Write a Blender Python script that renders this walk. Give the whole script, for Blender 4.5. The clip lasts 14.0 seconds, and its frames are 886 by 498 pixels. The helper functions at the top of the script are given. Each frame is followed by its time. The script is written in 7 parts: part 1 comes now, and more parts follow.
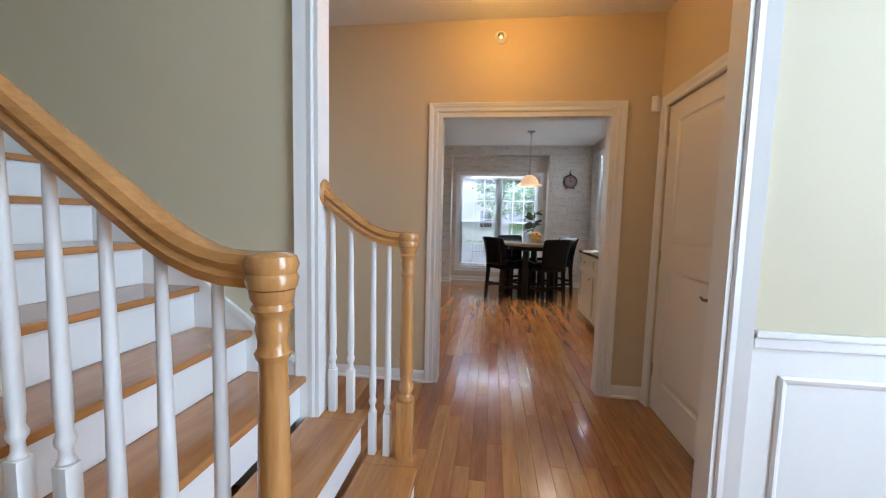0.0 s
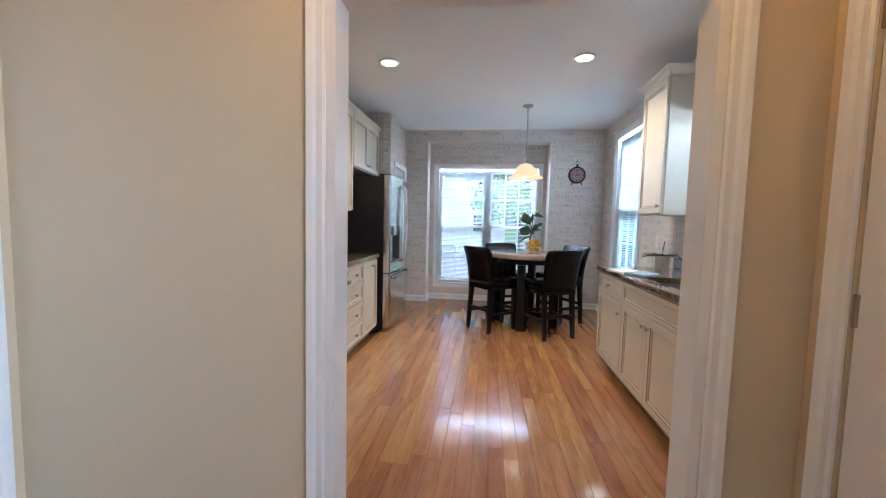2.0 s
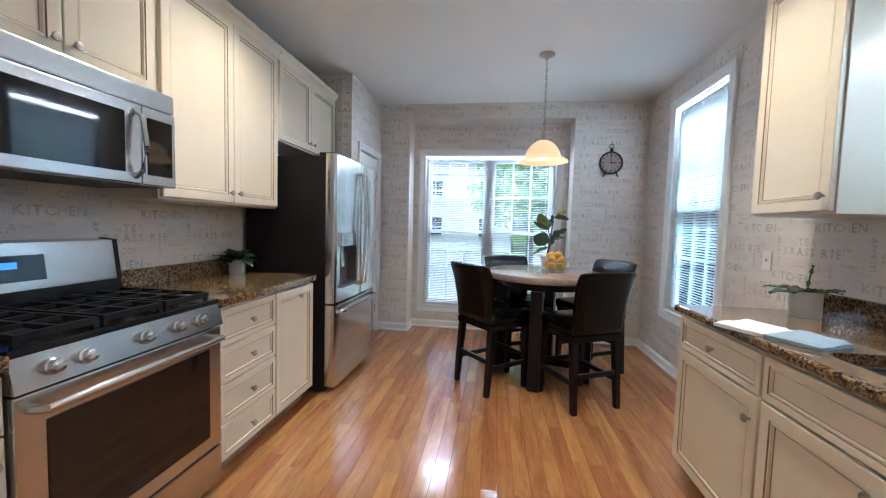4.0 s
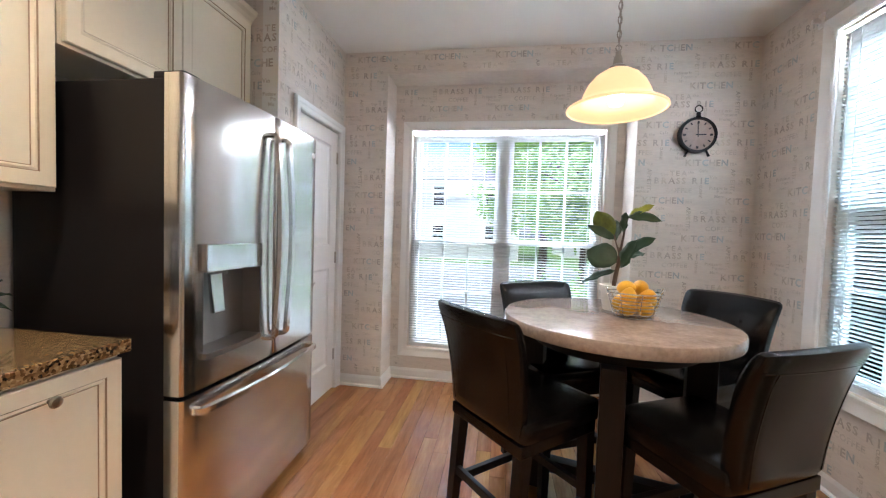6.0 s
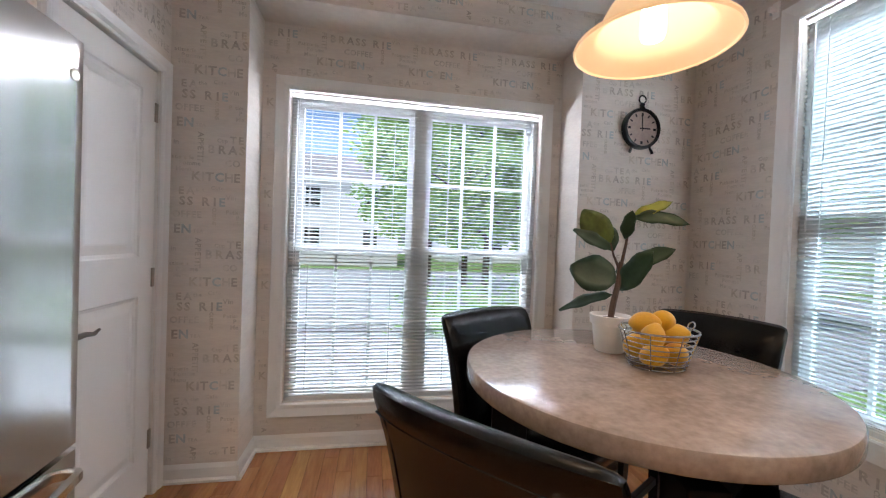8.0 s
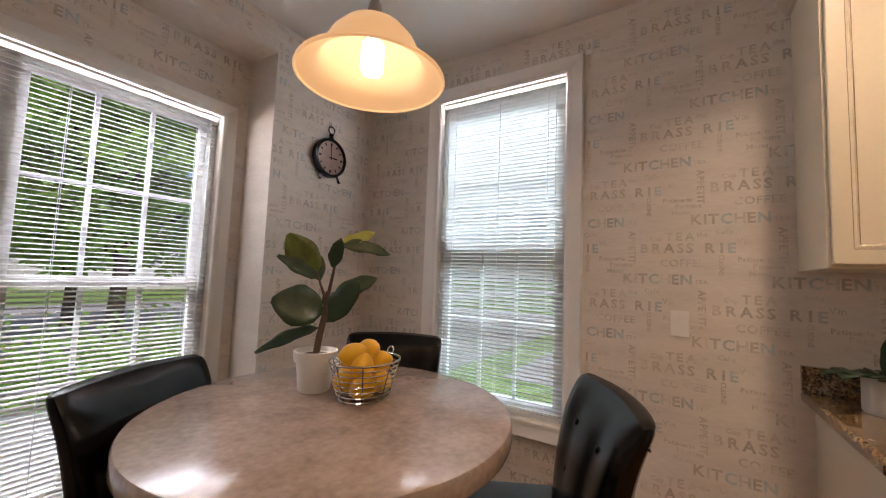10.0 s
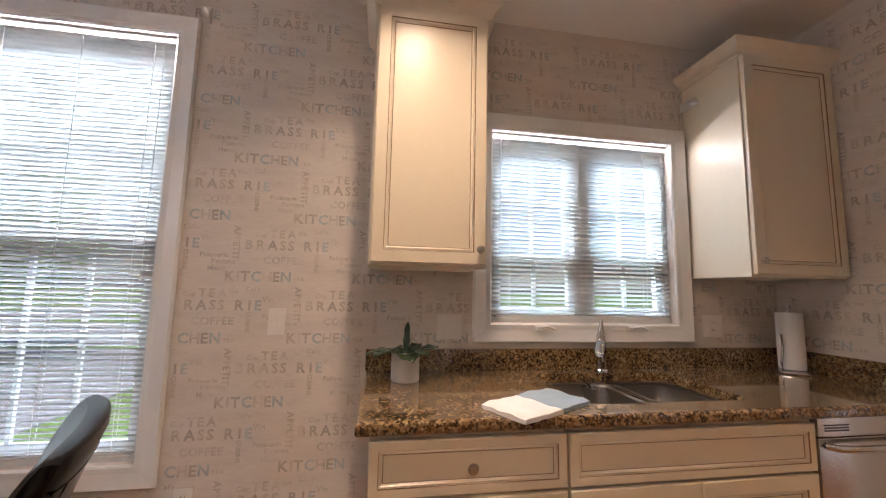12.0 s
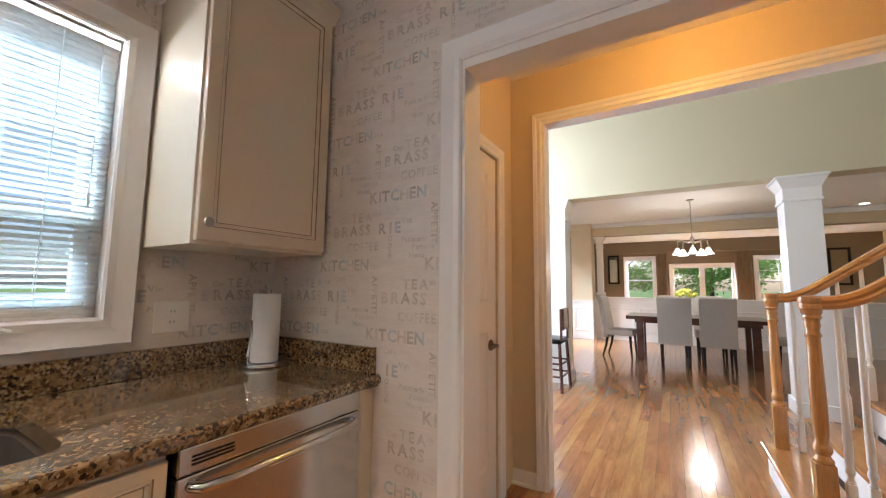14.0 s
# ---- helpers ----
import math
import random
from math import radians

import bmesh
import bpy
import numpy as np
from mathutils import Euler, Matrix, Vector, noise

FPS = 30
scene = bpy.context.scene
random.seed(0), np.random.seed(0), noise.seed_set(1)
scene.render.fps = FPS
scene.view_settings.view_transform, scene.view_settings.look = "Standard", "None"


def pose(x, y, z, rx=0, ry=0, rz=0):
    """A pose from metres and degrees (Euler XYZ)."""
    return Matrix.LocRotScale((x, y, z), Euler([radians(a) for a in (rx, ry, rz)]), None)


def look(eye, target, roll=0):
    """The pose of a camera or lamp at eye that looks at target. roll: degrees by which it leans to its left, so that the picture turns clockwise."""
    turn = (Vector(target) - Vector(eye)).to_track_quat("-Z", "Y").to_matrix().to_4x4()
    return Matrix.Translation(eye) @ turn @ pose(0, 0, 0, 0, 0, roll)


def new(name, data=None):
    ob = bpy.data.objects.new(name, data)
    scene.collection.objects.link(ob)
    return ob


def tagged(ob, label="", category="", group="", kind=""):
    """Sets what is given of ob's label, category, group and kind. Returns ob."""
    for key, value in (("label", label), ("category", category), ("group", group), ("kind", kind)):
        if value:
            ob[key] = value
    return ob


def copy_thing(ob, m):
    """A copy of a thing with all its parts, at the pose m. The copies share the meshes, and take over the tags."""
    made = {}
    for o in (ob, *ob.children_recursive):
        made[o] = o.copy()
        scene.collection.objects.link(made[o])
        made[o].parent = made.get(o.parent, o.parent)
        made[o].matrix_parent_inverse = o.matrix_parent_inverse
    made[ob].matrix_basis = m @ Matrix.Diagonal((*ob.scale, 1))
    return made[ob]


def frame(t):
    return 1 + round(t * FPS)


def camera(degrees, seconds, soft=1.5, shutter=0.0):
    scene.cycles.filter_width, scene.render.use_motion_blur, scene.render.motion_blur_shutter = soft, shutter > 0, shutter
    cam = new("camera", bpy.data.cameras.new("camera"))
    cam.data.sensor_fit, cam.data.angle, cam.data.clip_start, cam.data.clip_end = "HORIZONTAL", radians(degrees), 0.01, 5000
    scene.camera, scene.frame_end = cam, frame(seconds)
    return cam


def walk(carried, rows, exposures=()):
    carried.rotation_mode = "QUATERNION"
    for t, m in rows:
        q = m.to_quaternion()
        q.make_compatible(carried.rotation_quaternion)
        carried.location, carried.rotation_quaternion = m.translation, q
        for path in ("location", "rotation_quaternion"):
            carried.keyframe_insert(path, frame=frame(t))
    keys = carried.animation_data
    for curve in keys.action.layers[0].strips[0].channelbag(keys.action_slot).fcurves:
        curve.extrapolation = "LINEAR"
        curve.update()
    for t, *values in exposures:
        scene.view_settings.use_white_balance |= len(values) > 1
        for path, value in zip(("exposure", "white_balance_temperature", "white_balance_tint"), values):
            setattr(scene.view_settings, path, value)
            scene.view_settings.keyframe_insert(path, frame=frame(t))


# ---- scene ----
cam = camera(99.5, 14.0, soft=1.2)
PATH = [
    (0, (0.145, 0.352, 1.286), (-0.110, 2.329, 1.119), 1.4),
    (0.5, (0.199, 0.763, 1.281), (-0.043, 2.742, 1.124), 1.4),
    (1, (0.247, 1.154, 1.280), (0.009, 3.135, 1.131), 1.4),
    (1.5, (0.258, 1.531, 1.271), (0.022, 3.512, 1.131), 1.5),
    (2, (0.283, 1.917, 1.271), (0.050, 3.899, 1.129), 1.4),
    (2.5, (0.330, 2.292, 1.235), (0.091, 4.274, 1.110), 1.9),
    (3, (0.353, 2.679, 1.293), (0.108, 4.659, 1.139), 1.7),
    (3.2, (0.360, 2.825, 1.286), (0.109, 4.804, 1.141), 1.7),
    (5.3, (0.325, 4.347, 1.278), (0.022, 6.321, 1.173), 1.7),
    (5.5, (0.318, 4.486, 1.27), (0.01, 6.46, 1.174), 1.8),
    (6, (0.251, 4.898, 1.275), (-0.051, 6.874, 1.194), 1.9),
    (6.5, (0.182, 5.243, 1.269), (-0.12, 7.219, 1.199), 2.0),
    (7, (0.094, 5.514, 1.269), (-0.183, 7.494, 1.218), 2.0),
    (7.2, (0.03, 5.543, 1.298), (-0.188, 7.53, 1.228), 1.6),
    (9.3, (-0.018, 5.968, 1.242), (1.374, 7.399, 1.355), 2.7),
    (9.5, (-0.019, 5.944, 1.274), (1.463, 7.283, 1.384), 2.2),
    (10, (-0.019, 5.919, 1.3), (1.675, 6.974, 1.445), 2.2),
    (10.5, (0.013, 5.842, 1.297), (1.837, 6.642, 1.478), 1.9),
    (11, (0.072, 5.744, 1.285), (2.012, 6.182, 1.497), 1.6),
    (11.5, (0.112, 5.606, 1.296), (2.1, 5.695, 1.504), 1.3),
    (12, (0.197, 5.454, 1.282), (2.16, 5.138, 1.501), 1.2),
    (12.5, (0.272, 5.288, 1.266), (2.111, 4.531, 1.482), 0.9),
    (13, (0.296, 5.053, 1.265), (1.848, 3.809, 1.477), 1.1),
    (13.5, (0.329, 4.785, 1.249), (1.617, 3.269, 1.457), 0.6),
    (14, (0.351, 4.403, 1.248), (1.382, 2.7, 1.442), 0.6),
]
EXPOSURES = [(0.0, 0.62, 5300, 9), (1.0, 0.75, 5400, 9), (1.5, 0.88, 5300, 9), (2.0, 1.13, 4750, 7), (2.5, 1.15, 4800, 7), (3.0, 1.05, 4700, 5), (5.5, 1.3, 5300, 8), (6.5, 1.36, 5600, 10), (7.0, 1.29, 5600, 10), (9.5, 0.32, 6300, 20), (10.0, 0.45, 6600, 21), (11.0, 0.58, 6200, 20), (12.0, 0.75, 6250, 23), (12.5, 0.78, 6500, 26), (13.0, 1.0, 5300, 9), (13.5, 1.0, 5300, 10), (14.0, 1.05, 5800, 14)]
walk(cam, [(t, look(eye, target, roll)) for t, eye, target, roll in PATH], EXPOSURES)

# ---- world, sun, lamps ----
world = bpy.data.worlds.new("sky")
scene.world = world
world.use_nodes = True
wn = world.node_tree.nodes
sky = wn.new("ShaderNodeTexSky")
sky.sky_type, sky.sun_disc = "NISHITA", False
sky.sun_elevation, sky.sun_rotation = radians(52), radians(200)
sky.air_density, sky.dust_density = 1.0, 2.0
world.node_tree.links.new(sky.outputs[0], wn["Background"].inputs[0])
wn["Background"].inputs[1].default_value = 0.085


def lamp(name, kind, m, watts, colour, size=0.1, size_y=None, spread=None):
    data = bpy.data.lights.new(name, kind)
    data.energy, data.color = watts, colour
    if kind == "AREA":
        data.size = size
        if size_y:
            data.shape, data.size_y = "RECTANGLE", size_y
        if spread:
            data.spread = radians(spread)
    elif kind == "SUN":
        data.angle = size
    else:
        data.shadow_soft_size = size
    ob = new(name, data)
    ob.matrix_world = m
    return ob


lamp("sun", "SUN", look((0, 0, 20), (7, 4, 0)), 3.0, (1.0, 0.95, 0.88), radians(3))
DAY = (0.86, 0.94, 1.0)
CANS = [(-0.648, 5.33), (1.055, 5.33)]
for cx, cy in CANS:
    lamp("can_lamp", "AREA", pose(cx, cy, 2.685), 8.8, (1.0, 0.77, 0.51), 0.13, spread=125)
lamp("pendant_bulb", "POINT", pose(0.72, 6.635, 1.885), 0.065, (1.0, 0.62, 0.32), 0.035)
lamp("hall_lamp", "POINT", pose(0.2, 2.6, 2.56), 7.5, (1.0, 0.46, 0.07), 0.06)
lamp("chandelier_bulb", "POINT", pose(0.0, -3.4, 1.74), 20, (1.0, 0.88, 0.70), 0.12)
# daylight of the entrance glazing beside and above the foyer, and of the living room windows
lamp("entry_daylight", "AREA", look((2.95, 0.25, 1.9), (-0.6, 0.9, 0.9)), 105, DAY, 1.5, 3.4)
lamp("living_skylight", "AREA", look((-0.4, -11.3, 3.7), (-0.4, -8.8, 0.9)), 2900, DAY, 4.4, 1.2)
lamp("dining_skylight", "AREA", look((4.2, -4.45, 3.3), (1.5, -4.45, 0.6)), 700, DAY, 1.2, 1.2)
# strip lamps added in the three kitchen windows' openings, at their heads, as daylight fill
FILLDAY = (1.0, 0.97, 0.93)
lamp("north_daylight", "AREA", look((0.262, 8.081, 2.134), (0.262, 7.0, 0.9)), 4.2, FILLDAY, 1.55, 0.006)
lamp("east_daylight", "AREA", look((1.986, 6.81, 2.409), (1.0, 6.81, 1.2)), 2.9, FILLDAY, 0.77, 0.006)
lamp("sink_daylight", "AREA", look((1.986, 4.42, 2.094), (1.0, 4.42, 0.9)), 3.2, FILLDAY, 0.99, 0.006)
# skylight falling on the kitchen windows from above their heads
lamp("north_skylight", "AREA", look((0.27, 9.5, 3.3), (0.27, 7.6, 0.8)), 350, DAY, 2.4, 0.9)
lamp("east_skylight", "AREA", look((2.95, 6.81, 3.3), (1.5, 6.81, 0.9)), 240, (0.70, 0.90, 1.0), 1.0, 0.8)
lamp("sink_skylight", "AREA", look((2.95, 4.42, 3.0), (1.5, 4.42, 1.0)), 210, (0.62, 0.88, 1.0), 1.2, 0.8)


# ---- materials ----
def material(name, colour, rough=0.5, metal=0.0, vary=0.06, scale=8.0, bump=0.0, bump_scale=60.0, stretch=(1, 1, 1), coat=0.0, object_random=0.0, second=None):
    """A principled surface with colour variation at two scales and a fine relief."""
    m = bpy.data.materials.new(name)
    m.use_nodes = True
    n, l = m.node_tree.nodes, m.node_tree.links
    b = n["Principled BSDF"]
    b.inputs["Metallic"].default_value = metal
    b.inputs["Coat Weight"].default_value = coat
    b.inputs["Coat Roughness"].default_value = 0.12
    tc = n.new("ShaderNodeTexCoord")
    mp = n.new("ShaderNodeMapping")
    mp.inputs["Scale"].default_value = stretch
    l.new(tc.outputs["Object"], mp.inputs["Vector"])
    big, fine = n.new("ShaderNodeTexNoise"), n.new("ShaderNodeTexNoise")
    big.inputs["Scale"].default_value, big.inputs["Detail"].default_value = scale, 4
    fine.inputs["Scale"].default_value, fine.inputs["Detail"].default_value = bump_scale, 3
    l.new(mp.outputs[0], big.inputs["Vector"])
    l.new(mp.outputs[0], fine.inputs["Vector"])
    add = n.new("ShaderNodeMath")
    add.operation = "MULTIPLY_ADD"
    add.inputs[1].default_value = 0.6
    l.new(big.outputs[0], add.inputs[0])
    half = n.new("ShaderNodeMath")
    half.operation = "MULTIPLY"
    half.inputs[1].default_value = 0.4
    l.new(fine.outputs[0], half.inputs[0])
    l.new(half.outputs[0], add.inputs[2])
    ramp = n.new("ShaderNodeValToRGB")
    lo = second or tuple(c * (1 - vary) for c in colour)
    hi = tuple(min(1, c * (1 + vary)) for c in colour)
    ramp.color_ramp.elements[0].position, ramp.color_ramp.elements[1].position = 0.32, 0.68
    ramp.color_ramp.elements[0].color, ramp.color_ramp.elements[1].color = (*lo, 1), (*hi, 1)
    l.new(add.outputs[0], ramp.inputs[0])
    l.new(ramp.outputs[0], b.inputs["Base Color"])
    rr = n.new("ShaderNodeMapRange")
    rr.inputs[3].default_value, rr.inputs[4].default_value = max(0.02, rough * 0.85), min(1, rough * 1.15)
    l.new(big.outputs[0], rr.inputs[0])
    l.new(rr.outputs[0], b.inputs["Roughness"])
    if bump:
        bp = n.new("ShaderNodeBump")
        bp.inputs["Strength"].default_value, bp.inputs["Distance"].default_value = bump, 0.002
        l.new(fine.outputs[0], bp.inputs["Height"])
        l.new(bp.outputs[0], b.inputs["Normal"])
    return m


def socket(m, name):
    return m.node_tree.nodes["Principled BSDF"].inputs[name]


def wood(name, dark, light, rough=0.25, grain=14.0, along="y", coat=0.5, plank=False):
    """Wood with stretched grain; planks differ piece by piece."""
    m = bpy.data.materials.new(name)
    m.use_nodes = True
    n, l = m.node_tree.nodes, m.node_tree.links
    b = n["Principled BSDF"]
    b.inputs["Coat Weight"].default_value, b.inputs["Coat Roughness"].default_value = coat, 0.08
    tc, mp = n.new("ShaderNodeTexCoord"), n.new("ShaderNodeMapping")
    s = {"x": (0.12, 1, 1), "y": (1, 0.12, 1), "z": (1, 1, 0.12)}[along]
    mp.inputs["Scale"].default_value = s
    l.new(tc.outputs["Object"], mp.inputs["Vector"])
    src = mp.outputs[0]
    rnd = None
    if plank:
        oi, ge = n.new("ShaderNodeObjectInfo"), n.new("ShaderNodeNewGeometry")
        sm, fr = n.new("ShaderNodeMath"), n.new("ShaderNodeMath")
        sm.operation, fr.operation = "ADD", "FRACT"
        l.new(oi.outputs["Random"], sm.inputs[0])
        l.new(ge.outputs["Random Per Island"], sm.inputs[1])
        l.new(sm.outputs[0], fr.inputs[0])
        rnd = fr.outputs[0]
        off = n.new("ShaderNodeVectorMath")
        off.operation = "SCALE"
        off.inputs[0].default_value = (37, 11, 5)
        l.new(rnd, off.inputs["Scale"])
        ad = n.new("ShaderNodeVectorMath")
        l.new(src, ad.inputs[0])
        l.new(off.outputs[0], ad.inputs[1])
        src = ad.outputs[0]
    wave = n.new("ShaderNodeTexNoise")
    wave.inputs["Scale"].default_value, wave.inputs["Detail"].default_value, wave.inputs["Distortion"].default_value = grain, 6, 1.2
    fine = n.new("ShaderNodeTexNoise")
    fine.inputs["Scale"].default_value, fine.inputs["Detail"].default_value = grain * 9, 2
    l.new(src, wave.inputs["Vector"])
    l.new(src, fine.inputs["Vector"])
    mixv = n.new("ShaderNodeMath")
    mixv.operation = "MULTIPLY_ADD"
    mixv.inputs[1].default_value = 0.3
    l.new(fine.outputs[0], mixv.inputs[0])
    sc = n.new("ShaderNodeMath")
    sc.operation = "MULTIPLY"
    sc.inputs[1].default_value = 0.7
    l.new(wave.outputs[0], sc.inputs[0])
    l.new(sc.outputs[0], mixv.inputs[2])
    ramp = n.new("ShaderNodeValToRGB")
    ramp.color_ramp.elements[0].position, ramp.color_ramp.elements[1].position = 0.3, 0.66
    ramp.color_ramp.elements[0].color, ramp.color_ramp.elements[1].color = (*dark, 1), (*light, 1)
    l.new(mixv.outputs[0], ramp.inputs[0])
    colour = ramp.outputs[0]
    if plank:
        hs = n.new("ShaderNodeHueSaturation")
        mr, mh = n.new("ShaderNodeMapRange"), n.new("ShaderNodeMapRange")
        mr.inputs[3].default_value, mr.inputs[4].default_value = 0.82, 1.14
        mh.inputs[3].default_value, mh.inputs[4].default_value = 0.488, 0.508
        l.new(rnd, mr.inputs[0])
        l.new(rnd, mh.inputs[0])
        l.new(mr.outputs[0], hs.inputs["Value"])
        l.new(mh.outputs[0], hs.inputs["Hue"])
        l.new(colour, hs.inputs["Color"])
        colour = hs.outputs[0]
    l.new(colour, b.inputs["Base Color"])
    b.inputs["Roughness"].default_value = rough
    bp = n.new("ShaderNodeBump")
    bp.inputs["Strength"].default_value, bp.inputs["Distance"].default_value = 0.12, 0.001
    l.new(fine.outputs[0], bp.inputs["Height"])
    l.new(bp.outputs[0], b.inputs["Normal"])
    return m


def speckled(name, colours, scale, rough=0.10, coat=0.7):
    """Polished stone: crystals of several colours over cloudy drifts."""
    m = bpy.data.materials.new(name)
    m.use_nodes = True
    n, l = m.node_tree.nodes, m.node_tree.links
    b = n["Principled BSDF"]
    b.inputs["Roughness"].default_value, b.inputs["Coat Weight"].default_value, b.inputs["Coat Roughness"].default_value = rough, coat, 0.05
    tc = n.new("ShaderNodeTexCoord")
    vo, no = n.new("ShaderNodeTexVoronoi"), n.new("ShaderNodeTexNoise")
    vo.inputs["Scale"].default_value = scale
    no.inputs["Scale"].default_value, no.inputs["Detail"].default_value, no.inputs["Distortion"].default_value = scale * 0.16, 8, 1.2
    l.new(tc.outputs["Object"], vo.inputs["Vector"])
    l.new(tc.outputs["Object"], no.inputs["Vector"])
    sep = n.new("ShaderNodeSeparateColor")
    l.new(vo.outputs["Color"], sep.inputs[0])
    ma = n.new("ShaderNodeMath")
    ma.operation = "MULTIPLY_ADD"
    ma.inputs[1].default_value = 0.46
    l.new(sep.outputs[0], ma.inputs[0])
    sc = n.new("ShaderNodeMath")
    sc.operation = "MULTIPLY"
    sc.inputs[1].default_value = 0.54
    l.new(no.outputs[0], sc.inputs[0])
    l.new(sc.outputs[0], ma.inputs[2])
    ramp = n.new("ShaderNodeValToRGB")
    e = ramp.color_ramp.elements
    while len(e) < len(colours):
        e.new(0.5)
    for i, c in enumerate(colours):
        e[i].position, e[i].color = 0.27 + 0.46 * i / (len(colours) - 1), (*c, 1)
    l.new(ma.outputs[0], ramp.inputs[0])
    l.new(ramp.outputs[0], b.inputs["Base Color"])
    return m


def glowing(name, colour, strength, base=(0.8, 0.8, 0.8)):
    m = material(name, base, 0.3, vary=0.02)
    socket(m, "Emission Color").default_value = (*colour, 1)
    socket(m, "Emission Strength").default_value = strength
    return m


WHITE = material("white_trim_paint", (0.80, 0.79, 0.77), 0.32, vary=0.02, scale=3, bump=0.04)
DOORWHITE = material("white_door_paint", (0.78, 0.75, 0.71), 0.36, vary=0.02, scale=2, bump=0.06, bump_scale=120)
CEIL = material("ceiling_paint", (0.80, 0.785, 0.75), 0.85, vary=0.02, scale=2, bump=0.1, bump_scale=200)
GOLD = material("gold_wall_paint", (0.62, 0.51, 0.34), 0.6, vary=0.03, scale=1.5, bump=0.12, bump_scale=220)
CREAMWALL = material("cream_wall_paint", (0.60, 0.54, 0.38), 0.62, vary=0.03, scale=1.5, bump=0.12, bump_scale=220)
BROWNWALL = material("brown_wall_paint", (0.22, 0.17, 0.10), 0.6, vary=0.03, scale=1.5, bump=0.1, bump_scale=220)
PAPER = material("printed_wallpaper", (0.72, 0.66, 0.60), 0.62, vary=0.06, scale=14, bump=0.15, bump_scale=110, stretch=(0.22, 0.22, 1), second=(0.635, 0.575, 0.52))
SIDING = material("outer_siding", (0.6, 0.58, 0.54), 0.7)
INK = [material("ink_" + k, c, 0.6, vary=0.25, scale=14) for k, c in (("brown", (0.485, 0.435, 0.385)), ("teal", (0.47, 0.51, 0.51)), ("tan", (0.54, 0.48, 0.41)), ("pale", (0.595, 0.54, 0.485)))]
FLOOR = wood("oak_floor_boards", (0.24, 0.095, 0.028), (0.45, 0.215, 0.074), 0.2, 9, "y", 0.45, True)
GAP = material("dark_board_joint", (0.05, 0.022, 0.01), 0.7)
OAK = wood("honey_oak", (0.36, 0.155, 0.04), (0.58, 0.29, 0.09), 0.22, 16, "x", 0.5)
OAKZ = wood("honey_oak_turned", (0.38, 0.17, 0.045), (0.58, 0.30, 0.095), 0.22, 16, "z", 0.5)
TREAD = wood("oak_treads", (0.33, 0.14, 0.04), (0.50, 0.235, 0.075), 0.2, 10, "y", 0.5)
CREAM = material("cream_cabinet_paint", (0.70, 0.62, 0.48), 0.34, vary=0.025, scale=3, bump=0.05)
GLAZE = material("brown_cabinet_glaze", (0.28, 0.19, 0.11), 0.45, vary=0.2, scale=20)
GRANITE = speckled("brown_granite", [(0.022, 0.014, 0.009), (0.085, 0.046, 0.020), (0.185, 0.112, 0.05), (0.25, 0.165, 0.078), (0.34, 0.25, 0.14)], 135)
STEEL = material("brushed_stainless", (0.64, 0.63, 0.61), 0.17, 1.0, 0.03, 2.2, 0.30, 5, (1, 1, 0.6))
STEELH = material("brushed_stainless_level", (0.56, 0.55, 0.54), 0.25, 1.0, 0.03, 2.2, 0.04, 6, (1, 0.5, 1))
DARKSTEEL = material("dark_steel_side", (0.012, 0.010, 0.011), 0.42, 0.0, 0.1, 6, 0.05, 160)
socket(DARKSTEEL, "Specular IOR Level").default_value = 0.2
CHROME = material("polished_chrome", (0.58, 0.58, 0.58), 0.1, 1.0, 0.02)
NICKEL = material("satin_nickel", (0.42, 0.38, 0.33), 0.3, 1.0, 0.05)
BLACK = material("black_enamel", (0.012, 0.012, 0.013), 0.25, 0, 0.1)
IRON = material("cast_iron", (0.015, 0.015, 0.016), 0.6, 0, 0.2, 30, 0.3, 200)
socket(IRON, "Specular IOR Level").default_value = 0.2
socket(BLACK, "Specular IOR Level").default_value = 0.3
BGLASS = material("black_oven_glass", (0.012, 0.009, 0.008), 0.05, 0, 0.05)
LEATHER = material("black_leather", (0.003, 0.0026, 0.0026), 0.23, 0, 0.05, 12, 0.05, 190)
socket(LEATHER, "Specular IOR Level").default_value = 0.28
DARKWOOD = wood("espresso_wood", (0.004, 0.003, 0.0025), (0.010, 0.006, 0.005), 0.5, 16, "z", 0.05)
DARKWOOD.node_tree.nodes["Principled BSDF"].inputs["Specular IOR Level"].default_value = 0.25
MAHOG = wood("mahogany", (0.045, 0.012, 0.008), (0.10, 0.03, 0.018), 0.2, 12, "x", 0.5)
TOPSTONE = material("brown_cream_tabletop", (0.34, 0.26, 0.21), 0.16, vary=0.16, scale=9, bump=0.0, bump_scale=55, coat=0.1, second=(0.22, 0.16, 0.125))
SINKSTEEL = material("worn_sink_steel", (0.48, 0.46, 0.44), 0.28, 1.0, 0.05, 4, 0.06, 60)
BAYSTEEL = material("dispenser_steel", (0.30, 0.28, 0.27), 0.38, 1.0, 0.05)
SLAT = material("white_blind_slat", (0.82, 0.81, 0.79), 0.4, vary=0.02)
_n, _l = SLAT.node_tree.nodes, SLAT.node_tree.links
_t, _m = _n.new("ShaderNodeBsdfTranslucent"), _n.new("ShaderNodeMixShader")
_t.inputs[0].default_value, _m.inputs[0].default_value = (0.8, 0.8, 0.78, 1), 0.35
_l.new(_n["Principled BSDF"].outputs[0], _m.inputs[1])
_l.new(_t.outputs[0], _m.inputs[2])
_l.new(_m.outputs[0], _n["Material Output"].inputs[0])
